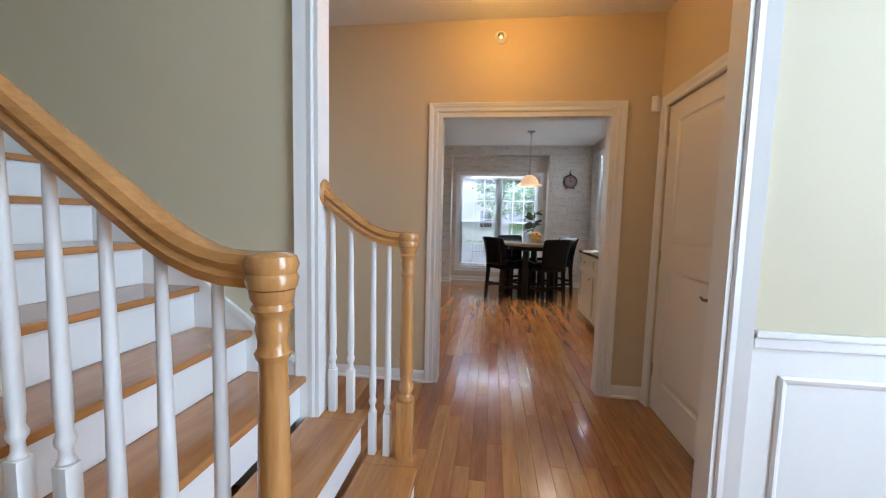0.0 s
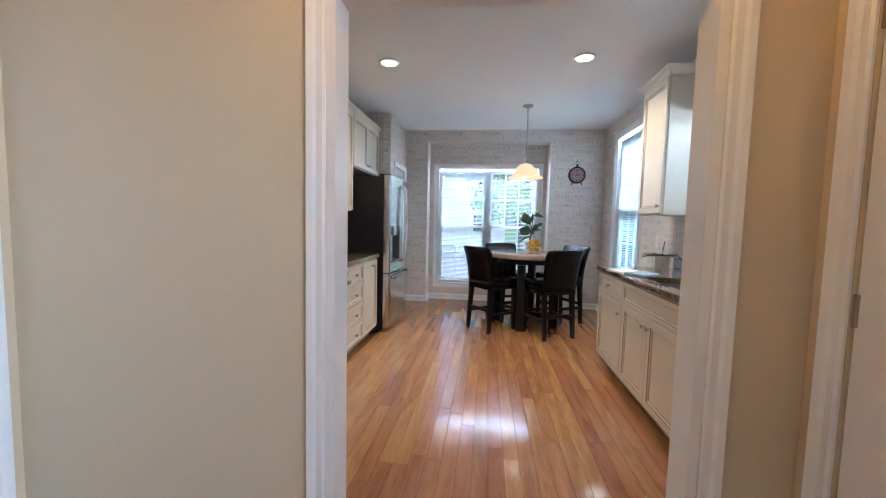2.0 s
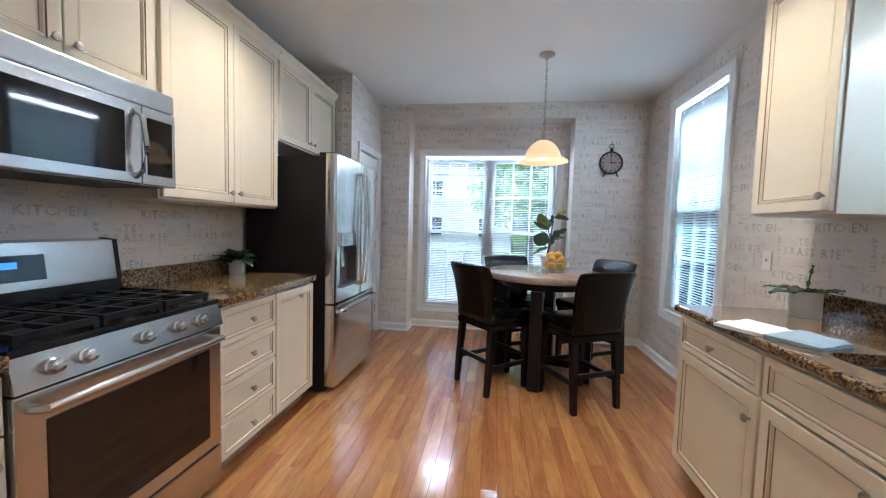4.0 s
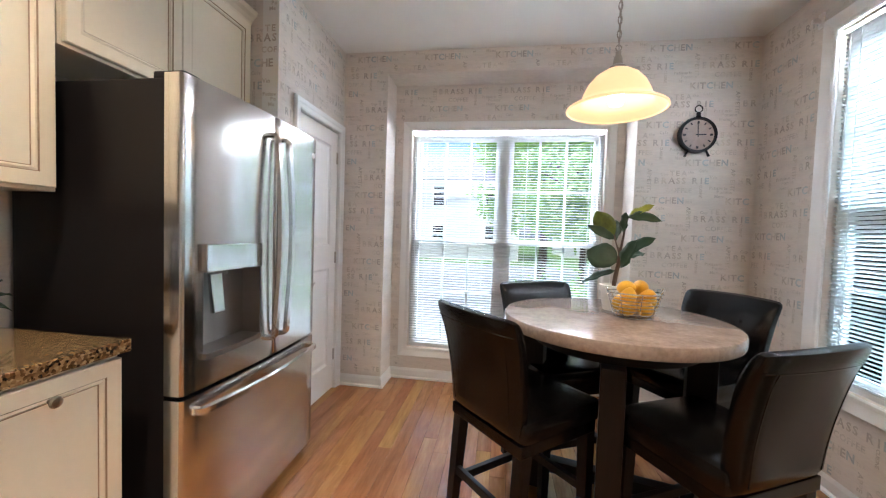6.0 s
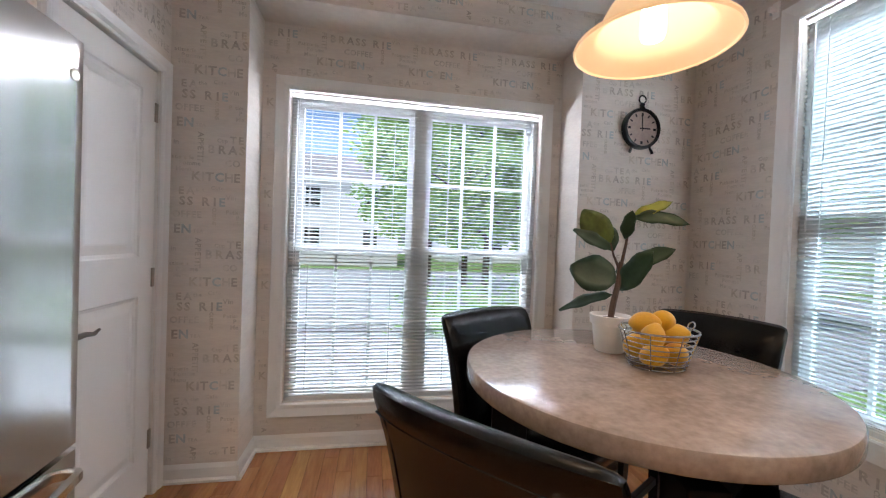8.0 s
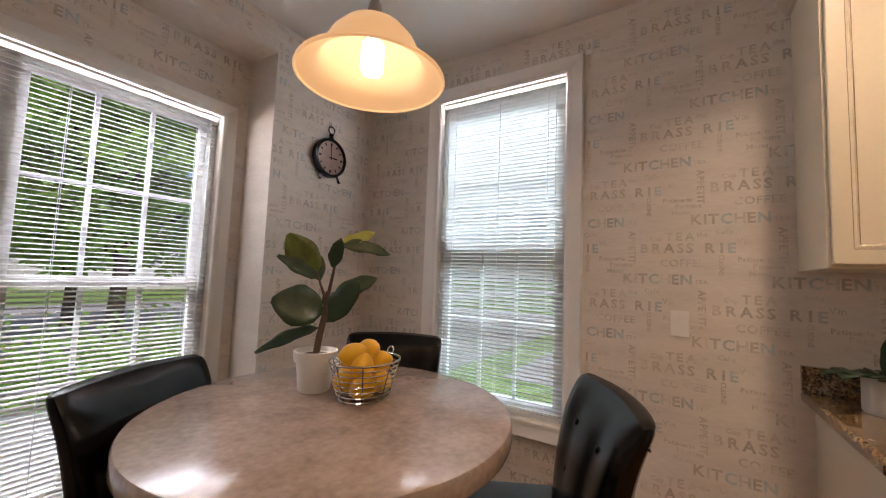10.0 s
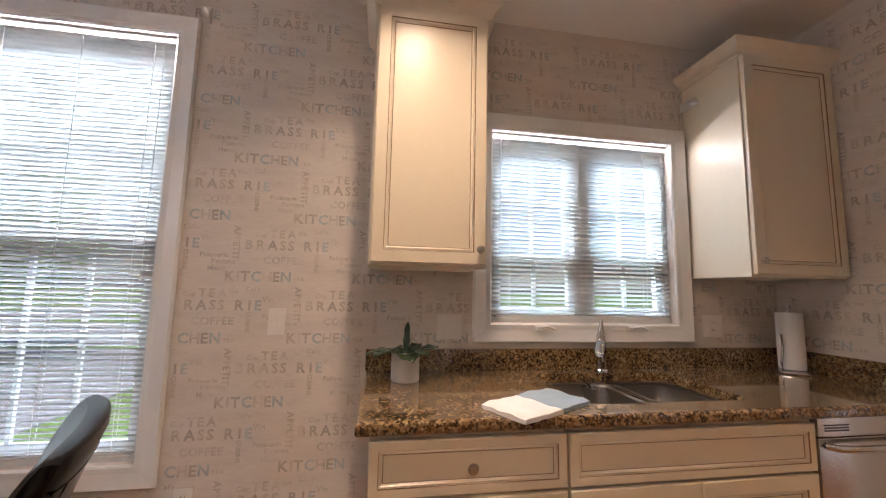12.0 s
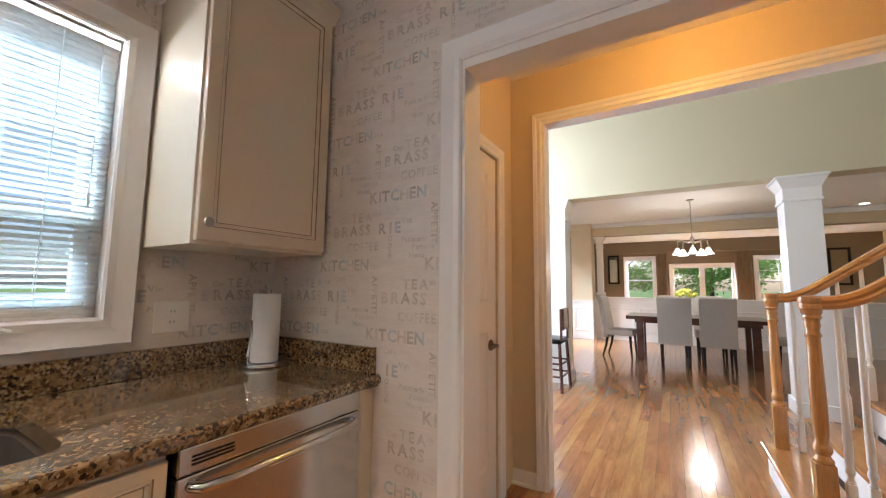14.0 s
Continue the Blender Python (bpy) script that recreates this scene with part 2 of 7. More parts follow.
VINYL = material("white_vinyl", (0.78, 0.78, 0.77), 0.35, vary=0.02)
SHADEGLASS = glowing("alabaster_shade", (1.0, 0.55, 0.22), 0.40, (0.75, 0.60, 0.40))
BULB = glowing("lit_bulb", (1.0, 0.9, 0.7), 4.5)
CANGLOW = glowing("lit_can_lens", (1.0, 0.82, 0.55), 4.0)
SHADEWHITE = glowing("lit_glass_shade", (1.0, 0.93, 0.8), 0.9)
LEAF = material("fig_leaf", (0.020, 0.047, 0.018), 0.32, 0, 0.35, 14, 0.3, 60)
LEAFM = material("yellowing_leaf", (0.10, 0.13, 0.022), 0.32, 0, 0.45, 9, 0.3, 60)
LEAFY = material("young_yellow_leaf", (0.28, 0.30, 0.03), 0.35, 0, 0.2, 14)
STEM = material("plant_stem", (0.10, 0.055, 0.035), 0.6, 0, 0.2, 30, 0.3)
SOIL = material("potting_soil", (0.05, 0.04, 0.03), 0.9, 0, 0.4, 60, 0.6)
CERAMIC = material("white_ceramic", (0.80, 0.77, 0.73), 0.35, vary=0.04, scale=10)
BRONZE = material("aged_bronze", (0.16, 0.13, 0.11), 0.35, 1.0, 0.08)
CONCRETE = material("grey_concrete", (0.20, 0.20, 0.215), 0.85, 0, 0.1, 2, 0.3, 60)
LEMON = material("lemon_skin", (0.74, 0.39, 0.014), 0.35, 0, 0.06, 8, 0.5, 160)
TOWELW = material("white_towel_cloth", (0.78, 0.76, 0.74), 0.9, 0, 0.04, 20, 0.8, 260)
TOWELB = material("blue_towel_cloth", (0.30, 0.38, 0.46), 0.9, 0, 0.06, 20, 0.8, 260)
PAPERTOWEL = material("paper_towel", (0.82, 0.81, 0.79), 0.95, 0, 0.02, 20, 0.7, 180)
PLASTIC = material("white_plastic", (0.80, 0.78, 0.75), 0.35, vary=0.02)
CLOCKFACE = material("aged_clock_face", (0.30, 0.20, 0.16), 0.4, 0, 0.2, 22)
FABRIC = material("grey_linen", (0.42, 0.39, 0.35), 0.9, 0, 0.05, 20, 0.6, 300)
CURTAIN = material("brown_curtain", (0.30, 0.22, 0.13), 0.85, 0, 0.1, 10, 0.4, 200)
FLOWER = material("yellow_hydrangea", (0.62, 0.66, 0.10), 0.6, 0, 0.2, 30)
SCREEN = glowing("blue_display", (0.1, 0.25, 1.0), 0.8, (0.02, 0.03, 0.08))
GRASS = material("lawn", (0.10, 0.17, 0.035), 0.9, 0, 0.4, 3, 0.5, 40)
ASPHALT = material("asphalt", (0.22, 0.22, 0.23), 0.85, 0, 0.15, 3, 0.4, 80)
TREELEAF = material("tree_foliage", (0.12, 0.25, 0.05), 0.6, 0, 0.5, 6)
_n, _l = TREELEAF.node_tree.nodes, TREELEAF.node_tree.links
_t, _m = _n.new("ShaderNodeBsdfTranslucent"), _n.new("ShaderNodeMixShader")
_t.inputs[0].default_value, _m.inputs[0].default_value = (0.30, 0.48, 0.10, 1), 0.5
_l.new(_n["Principled BSDF"].outputs[0], _m.inputs[1])
_l.new(_t.outputs[0], _m.inputs[2])
_l.new(_m.outputs[0], _n["Material Output"].inputs[0])
BARK = material("bark", (0.07, 0.05, 0.035), 0.9, 0, 0.3, 10, 0.6, 40)
HOUSEWALL = material("pale_house_siding", (0.72, 0.70, 0.68), 0.7, 0, 0.04, 2)
ROOF = material("grey_shingles", (0.16, 0.15, 0.15), 0.85, 0, 0.2, 3)
GLASS = bpy.data.materials.new("window_glass")
GLASS.use_nodes = True
_n, _l = GLASS.node_tree.nodes, GLASS.node_tree.links
_t, _g, _m, _f = _n.new("ShaderNodeBsdfTransparent"), _n.new("ShaderNodeBsdfGlossy"), _n.new("ShaderNodeMixShader"), _n.new("ShaderNodeFresnel")
_g.inputs["Roughness"].default_value = 0.02
_f.inputs["IOR"].default_value = 1.35
_l.new(_f.outputs[0], _m.inputs[0])
_l.new(_t.outputs[0], _m.inputs[1])
_l.new(_g.outputs[0], _m.inputs[2])
_l.new(_m.outputs[0], _n["Material Output"].inputs[0])
MIRROR = material("mirror_glass", (0.8, 0.8, 0.8), 0.03, 1.0, 0.01)

# ---- mesh helpers ----
ORIGIN = {}


def thing(name, at=(0, 0, 0), label="", category="", group="", kind="", local=False):
    """An Empty at the base of a thing. Unless local, its parts are given in world places."""
    ob = tagged(new(name), label, category, group, kind)
    ob.location = at
    ORIGIN[ob] = Vector((0, 0, 0)) if local else Vector(at)
    return ob


def part(name, bm, mats, parent=None, label="", smooth=False, kind=""):
    """Links a bmesh as one mesh object under a thing or a part."""
    mesh = bpy.data.meshes.new(name)
    base = ORIGIN.get(parent, Vector((0, 0, 0)))
    if base.length:
        bmesh.ops.translate(bm, verts=bm.verts, vec=-base)
    if smooth:
        for f in bm.faces:
            f.smooth = True
    bm.to_mesh(mesh)
    bm.free()
    for mt in (mats if isinstance(mats, (list, tuple)) else [mats]):
        mesh.materials.append(mt)
    if smooth:
        mesh.set_sharp_from_angle(angle=radians(40))
    ob = new(name, mesh)
    ob.parent = parent
    if parent is not None:
        ORIGIN[ob] = base
    if label:
        ob["label"] = label
    if kind:
        ob["kind"] = kind
    return ob


def solo(name, bm, mats, label, category, group="", kind="", smooth=False):
    return tagged(part(name, bm, mats, None, smooth=smooth), label, category, group, kind)


def box(bm, x0, x1, y0, y1, z0, z1, bevel=0.0, mat=0):
    v = [bm.verts.new((x, y, z)) for x in (x0, x1) for y in (y0, y1) for z in (z0, z1)]
    fs = [bm.faces.new([v[i] for i in q]) for q in ((0, 1, 3, 2), (4, 6, 7, 5), (0, 4, 5, 1), (2, 3, 7, 6), (0, 2, 6, 4), (1, 5, 7, 3))]
    for f in fs:
        f.material_index = mat
    if bevel:
        es = list({e for f in fs for e in f.edges})
        r = bmesh.ops.bevel(bm, geom=es, offset=bevel, segments=2, profile=0.6, affect="EDGES", clamp_overlap=True)
        for f in r["faces"]:
            f.material_index = mat
    return bm


def boxes(*rows, bevel=0.0):
    bm = bmesh.new()
    for r in rows:
        box(bm, *r, bevel=bevel)
    return bm


def lathe(profile, seg=20, at=(0, 0, 0), bm=None, mat=0):
    """Turns (radius, height) pairs round the z axis."""
    bm = bm or bmesh.new()
    rings = []
    for r, z in profile:
        rings.append([bm.verts.new((at[0] + max(r, 1e-4) * math.cos(2 * math.pi * i / seg), at[1] + max(r, 1e-4) * math.sin(2 * math.pi * i / seg), at[2] + z)) for i in range(seg)])
    for a, b in zip(rings, rings[1:]):
        for i in range(seg):
            bm.faces.new((a[i], a[(i + 1) % seg], b[(i + 1) % seg], b[i])).material_index = mat
    bm.faces.new(rings[0][::-1]).material_index = mat
    bm.faces.new(rings[-1]).material_index = mat
    return bm


def tube(points, r, seg=10, bm=None, closed=False, radii=None):
    """A round bar along points."""
    bm = bm or bmesh.new()
    pts = [Vector(p) for p in points]
    rings, n = [], len(pts)
    up = Vector((0, 0, 1))
    for i, p in enumerate(pts):
        if closed:
            d = pts[(i + 1) % n] - pts[i - 1]
        else:
            d = pts[min(i + 1, n - 1)] - pts[max(i - 1, 0)]
        d.normalize()
        side = d.cross(up)
        if side.length < 0.05:
            side = d.cross(Vector((1, 0, 0)))
        side.normalize()
        top = side.cross(d)
        rad = radii[i] if radii else r
        rings.append([bm.verts.new(p + rad * (math.cos(2 * math.pi * k / seg) * side + math.sin(2 * math.pi * k / seg) * top)) for k in range(seg)])
    pairs = list(zip(rings, rings[1:])) + ([(rings[-1], rings[0])] if closed else [])
    for a, b in pairs:
        for k in range(seg):
            bm.faces.new((a[k], a[(k + 1) % seg], b[(k + 1) % seg], b[k]))
    if not closed:
        bm.faces.new(rings[0][::-1])
        bm.faces.new(rings[-1])
    return bm


def sweep(points, section, bm=None):
    """Sweeps a section of (side, up) pairs along points, kept upright."""
    bm = bm or bmesh.new()
    pts = [Vector(p) for p in points]
    rings = []
    for i, p in enumerate(pts):
        d = (pts[min(i + 1, len(pts) - 1)] - pts[max(i - 1, 0)]).normalized()
        side = d.cross(Vector((0, 0, 1))).normalized()
        top = side.cross(d)
        rings.append([bm.verts.new(p + a * side + b * top) for a, b in section])
    k = len(section)
    for a, b in zip(rings, rings[1:]):
        for i in range(k):
            bm.faces.new((a[i], a[(i + 1) % k], b[(i + 1) % k], b[i]))
    bm.faces.new(rings[0][::-1])
    bm.faces.new(rings[-1])
    bmesh.ops.recalc_face_normals(bm, faces=bm.faces)
    return bm


def panel(bm, w, h, rings, at=(0, 0), mat_last=0, cap=True):
    """A moulded front in the xz plane, facing -y: rings of (inset, depth towards the viewer, material)."""
    loops = []
    for inset, d, mt in rings:
        x0, x1, z0, z1 = at[0] + inset, at[0] + w - inset, at[1] + inset, at[1] + h - inset
        loops.append(([bm.verts.new((x, -d, z)) for x, z in ((x0, z0), (x1, z0), (x1, z1), (x0, z1))], mt))
    for (a, _), (b, mt) in zip(loops, loops[1:]):
        for i in range(4):
            bm.faces.new((a[i], a[(i + 1) % 4], b[(i + 1) % 4], b[i])).material_index = mt
    bm.faces.new(loops[-1][0]).material_index = mat_last
    if cap:
        bm.faces.new(loops[0][0][::-1]).material_index = 0
    return bm


def xf(bm, m):
    bmesh.ops.transform(bm, matrix=m, verts=bm.verts)
    return bm


def facing(x, y, z, way):
    """The pose that turns a front facing -y to face way, with its lower left corner at x, y, z."""
    return pose(x, y, z, 0, 0, {"-y": 0, "+x": 90, "+y": 180, "-x": -90}[way])


def wall(name, axis, c0, c1, u0, u1, z0, z1, holes, mats, label):
    """A wall across axis from c0 to c1 with holes (u0, u1, z0, z1) through it. mats: low side, high side."""
    us = sorted({u0, u1, *[min(max(q, u0), u1) for h in holes for q in h[:2]]})
    zs = sorted({z0, z1, *[min(max(q, z0), z1) for h in holes for q in h[2:]]})
    solid = {}
    for i in range(len(us) - 1):
        for k in range(len(zs) - 1):
            um, zm = (us[i] + us[i + 1]) / 2, (zs[k] + zs[k + 1]) / 2
            solid[i, k] = not any(h[0] < um < h[1] and h[2] < zm < h[3] for h in holes)
    bm = bmesh.new()

    def P(c, u, z):
        return bm.verts.new((c, u, z) if axis == "x" else (u, c, z))

    for (i, k), s in solid.items():
        if not s:
            continue
        a, b, c, d = us[i], us[i + 1], zs[k], zs[k + 1]
        for cc, mt in ((c0, 0), (c1, 1)):
            bm.faces.new([P(cc, *q) for q in ((a, c), (b, c), (b, d), (a, d))]).material_index = mt
        for (di, dk), q in (((-1, 0), ((a, c), (a, d))), ((1, 0), ((b, c), (b, d))), ((0, -1), ((a, c), (b, c))), ((0, 1), ((a, d), (b, d)))):
            if not solid.get((i + di, k + dk), False):
                (p, q2) = q
                bm.faces.new((P(c0, *p), P(c0, *q2), P(c1, *q2), P(c1, *p))).material_index = 0
    bmesh.ops.remove_doubles(bm, verts=bm.verts, dist=1e-5)
    bmesh.ops.recalc_face_normals(bm, faces=bm.faces)
    return solo(name, bm, mats, label, "wall", kind="structure")


def casing(name, way, plane, u0, u1, z0, z1, width, mat, label, bottom=False, thick=0.02):
    """Moulded casing round an opening, proud of a wall plane that faces way."""
    prof = [(0.0, 0.010), (0.008, thick - 0.004), (0.03, thick - 0.006), (width - 0.026, thick), (width - 0.006, thick + 0.004), (width, 0.012)]
    bm = bmesh.new()
    o = 0.002

    def bar(path):
        rings = []
        for (u, z, du, dz) in path:
            ring = [(u + du * a, z + dz * a, d) for a, d in [(0.0, o)] + prof + [(width, o)]]
            rings.append([bm.verts.new((q[0], -q[2], q[1])) for q in ring])
        for a, b in zip(rings, rings[1:]):
            for i in range(len(a)):
                bm.faces.new((a[i], a[(i + 1) % len(a)], b[(i + 1) % len(a)], b[i]))
        if path[0] != path[-1]:
            bm.faces.new(rings[0])
            bm.faces.new(rings[-1])

    w = u1 - u0
    if bottom:
        bar([(0, z0, -1, -1), (0, z1, -1, 1), (w, z1, 1, 1), (w, z0, 1, -1), (0, z0, -1, -1)])
    else:
        bar([(0, z0, -1, 0), (0, z1, -1, 1), (w, z1, 1, 1), (w, z0, 1, 0)])
    bmesh.ops.recalc_face_normals(bm, faces=bm.faces)
    m = {"-y": pose(u0, plane, 0), "+y": pose(u1, plane, 0, 0, 0, 180), "+x": pose(plane, u0, 0, 0, 0, 90), "-x": pose(plane, u1, 0, 0, 0, -90)}[way]
    return solo(name, xf(bm, m), mat, label, "trim", kind="structure", smooth=False)


def jamb(name, axis, c0, c1, u0, u1, z0, z1, mat, label, t=0.018):
    bm = bmesh.new()
    for a, b, c, d in ((u0 + 0.001, u0 + t, z0, z1 - t), (u1 - t, u1 - 0.001, z0, z1 - t), (u0 + 0.001, u1 - 0.001, z1 - t, z1 - 0.001)):
        box(bm, *((c0, c1, a, b) if axis == "x" else (a, b, c0, c1)), c, d)
    return solo(name, bm, mat, label, "trim", kind="structure")


def baseboard(way, plane, u0, u1, h=0.09, t=0.014):
    """Baseboard with a shoe moulding along a wall plane that faces way."""
    bm = bmesh.new()
    sec = [(0.002, 0), (t + 0.012, 0), (t + 0.012, 0.012), (t, 0.02), (t, h - 0.02), (t - 0.006, h - 0.008), (0.004, h), (0.002, h)]
    ends = [[bm.verts.new((u, -d, z)) for d, z in sec] for u in (0, u1 - u0)]
    for i in range(len(sec)):
        bm.faces.new((ends[0][i], ends[0][(i + 1) % len(sec)], ends[1][(i + 1) % len(sec)], ends[1][i]))
    bm.faces.new(ends[0])
    bm.faces.new(ends[1])
    bmesh.ops.recalc_face_normals(bm, faces=bm.faces)
    m = {"-y": pose(u0, plane, 0), "+y": pose(u1, plane, 0, 0, 0, 180), "+x": pose(plane, u0, 0, 0, 0, 90), "-x": pose(plane, u1, 0, 0, 0, -90)}[way]
    return solo("baseboard", xf(bm, m), WHITE, "white painted moulded baseboard along the floor", "baseboard", kind="structure")


# ---- large structure ----
H = 2.70
wall("wall_east", "x", 1.98, 2.13, 3.165, 8.225, 0, H, [(6.415, 7.205, 0.558, 2.415), (3.915, 4.925, 1.13, 2.10)], [PAPER, SIDING], "kitchen wall with pale word-printed wallpaper and windows")
wall("wall_north", "y", 7.82, 8.075, -1.54, 1.98, 0, H, [(-0.68, 1.195, -1, 2.525)], [PAPER, PAPER], "wallpapered kitchen wall with a shallow window recess")
wall("wall_recess", "y", 8.075, 8.225, -1.54, 1.98, 0, H, [(-0.525, 1.048, 0.28, 2.14)], [PAPER, SIDING], "wallpapered back of the window recess")
wall("wall_west", "x", -1.69, -1.54, 3.275, 8.075, 0, H, [], [SIDING, PAPER], "wallpapered kitchen wall behind the cabinets")
wall("wall_south", "y", 3.165, 3.275, -1.555, 1.98, 0, H, [(-0.275, 0.980, -1, 2.055)], [GOLD, PAPER], "wall between hall and kitchen, gold paint and wallpaper")
wall("wall_pantry_front", "x", -1.14, -1.04, 6.905, 7.82, 0, H, [(7.135, 7.73, -1, 2.04)], [CEIL, PAPER], "wallpapered pantry wall with a white door")
wall("wall_pantry_side", "y", 6.905, 7.005, -1.54, -1.14, 0, H, [], [PAPER, CEIL], "wallpapered side of the pantry")
wall("wall_hall_east", "x", 1.265, 1.395, 1.99, 3.165, 0, H, [(2.24, 3.043, -1, 2.05)], [GOLD, CEIL], "gold painted hall wall with a white door")
wall("wall_hall_west", "x", -1.70, -1.555, 1.99, 3.275, 0, H, [(2.31, 3.055, -1, 2.05)], [CEIL, GOLD], "gold painted end wall of the hall with a door")
wall("wall_foyer_north", "y", 1.89, 1.99, -4.5, 3.0, 0, 5.2, [(-0.615, 1.050, -1, 2.345)], [CREAMWALL, GOLD], "cream wall between foyer and hall with a cased opening")
wall("wall_foyer_east", "x", 3.0, 3.15, -10.15, 1.99, 0, 5.2, [(-4.9, -4.0, 0.35, 2.3), (-0.4, 0.9, 0.0, 2.1), (-0.6, 1.1, 2.7, 4.4)], [CREAMWALL, SIDING], "cream foyer wall with the entrance glazing")
wall("wall_foyer_west", "x", -4.65, -4.5, -10.15, 1.99, 0, 5.2, [], [SIDING, CREAMWALL], "cream foyer wall")
wall("wall_beam", "y", -0.95, -0.70, -4.5, 3.0, 2.415, 5.2, [], [CREAMWALL, CREAMWALL], "cream wall above the columns of the dining room")
wall("wall_dining_beam", "y", -5.75, -5.50, -4.5, 3.0, 2.50, 2.80, [], [BROWNWALL, GOLD], "gold beam between dining and living room")
wall("wall_living_south", "y", -10.15, -10.0, -4.5, 3.0, 0, 2.8, [(0.80, 1.65, 0.75, 2.23), (-1.33, 0.30, 0.0, 1.96), (-2.89, -1.87, 0.75, 2.17)], [SIDING, BROWNWALL], "brown living room wall with windows and a sliding door")


def slab(name, x0, x1, y0, y1, z0, z1, mat, label, cat="ceiling"):
    return solo(name, boxes((x0, x1, y0, y1, z0, z1)), mat, label, cat, kind="structure")


slab("ceiling", -1.70, 2.13, 3.165, 8.225, H, H + 0.15, CEIL, "white painted kitchen ceiling")
slab("ceiling_hall", -1.70, 2.13, 1.99, 3.165, H, H + 0.15, CEIL, "white painted hall ceiling")
slab("ceiling_foyer", -4.65, 3.15, -0.70, 1.99, 5.2, 5.35, CEIL, "white ceiling of the two-storey foyer")
slab("ceiling_dining", -4.65, 3.15, -10.15, -0.95, 2.80, 2.95, CEIL, "white dining and living room ceiling")
slab("floor", -4.65, 3.15, -10.15, 8.225, -0.20, -0.016, GAP, "oak board floor on a dark subfloor", "floor")

casing("trim_kitchen_opening", "+y", 3.275, -0.275, 0.957, 0, 2.055, 0.082, WHITE, "white moulded casing of the kitchen opening")
casing("trim_hall_opening", "-y", 3.165, -0.275, 0.980, 0, 2.055, 0.068, WHITE, "white moulded casing of the kitchen opening")
jamb("trim_opening_jamb", "y", 3.160, 3.280, -0.275, 0.980, 0, 2.055, WHITE, "white jamb lining of the kitchen opening", 0.034)
casing("trim_foyer_opening", "+y", 1.99, -0.615, 1.050, 0, 2.345, 0.060, WHITE, "white moulded casing of the foyer opening")
casing("trim_foyer_opening_front", "-y", 1.89, -0.615, 1.050, 0, 2.345, 0.088, WHITE, "wide white moulded casing of the foyer opening")
jamb("trim_foyer_jamb", "y", 1.885, 1.995, -0.615, 1.050, 0, 2.345, WHITE, "white jamb lining of the foyer opening")
casing("trim_hall_door", "-x", 1.265, 2.24, 3.043, 0, 2.05, 0.07, WHITE, "white casing of the hall door")
casing("trim_end_door", "+x", -1.555, 2.31, 3.055, 0, 2.05, 0.07, WHITE, "white casing of the hall end door")
casing("trim_pantry_door", "+x", -1.04, 7.135, 7.73, 0, 2.04, 0.068, WHITE, "white casing of the pantry door")
casing("trim_north_window", "-y", 8.075, -0.525, 1.048, 0.28, 2.14, 0.082, WHITE, "white casing of the wide window", True)
casing("trim_east_window", "-x", 1.98, 6.415, 7.205, 0.558, 2.415, 0.092, WHITE, "white casing of the tall window", True)
casing("trim_sink_window", "-x", 1.98, 3.915, 4.925, 1.13, 2.10, 0.092, WHITE, "white casing of the window above the sink", True)
for way, pl, a, b in (("-y", 7.82, -1.04, -0.68), ("-y", 7.82, 1.195, 1.98), ("-y", 8.075, -0.68, 1.195), ("+x", -0.68, 7.794, 8.075), ("-x", 1.195, 7.794, 8.075), ("-x", 1.98, 5.51, 7.82),
                      ("+y", 3.275, 1.047, 1.34), ("-y", 3.165, -1.555, -0.338), ("-y", 3.165, 1.052, 1.265), ("+x", -1.04, 6.905, 7.067), ("-x", 1.265, 3.115, 3.165), ("+y", 1.99, 1.112, 1.265), ("+y", 1.99, -1.555, -0.68), ("+x", -1.555, 3.127, 3.165)):
    baseboard(way, pl, a, b)



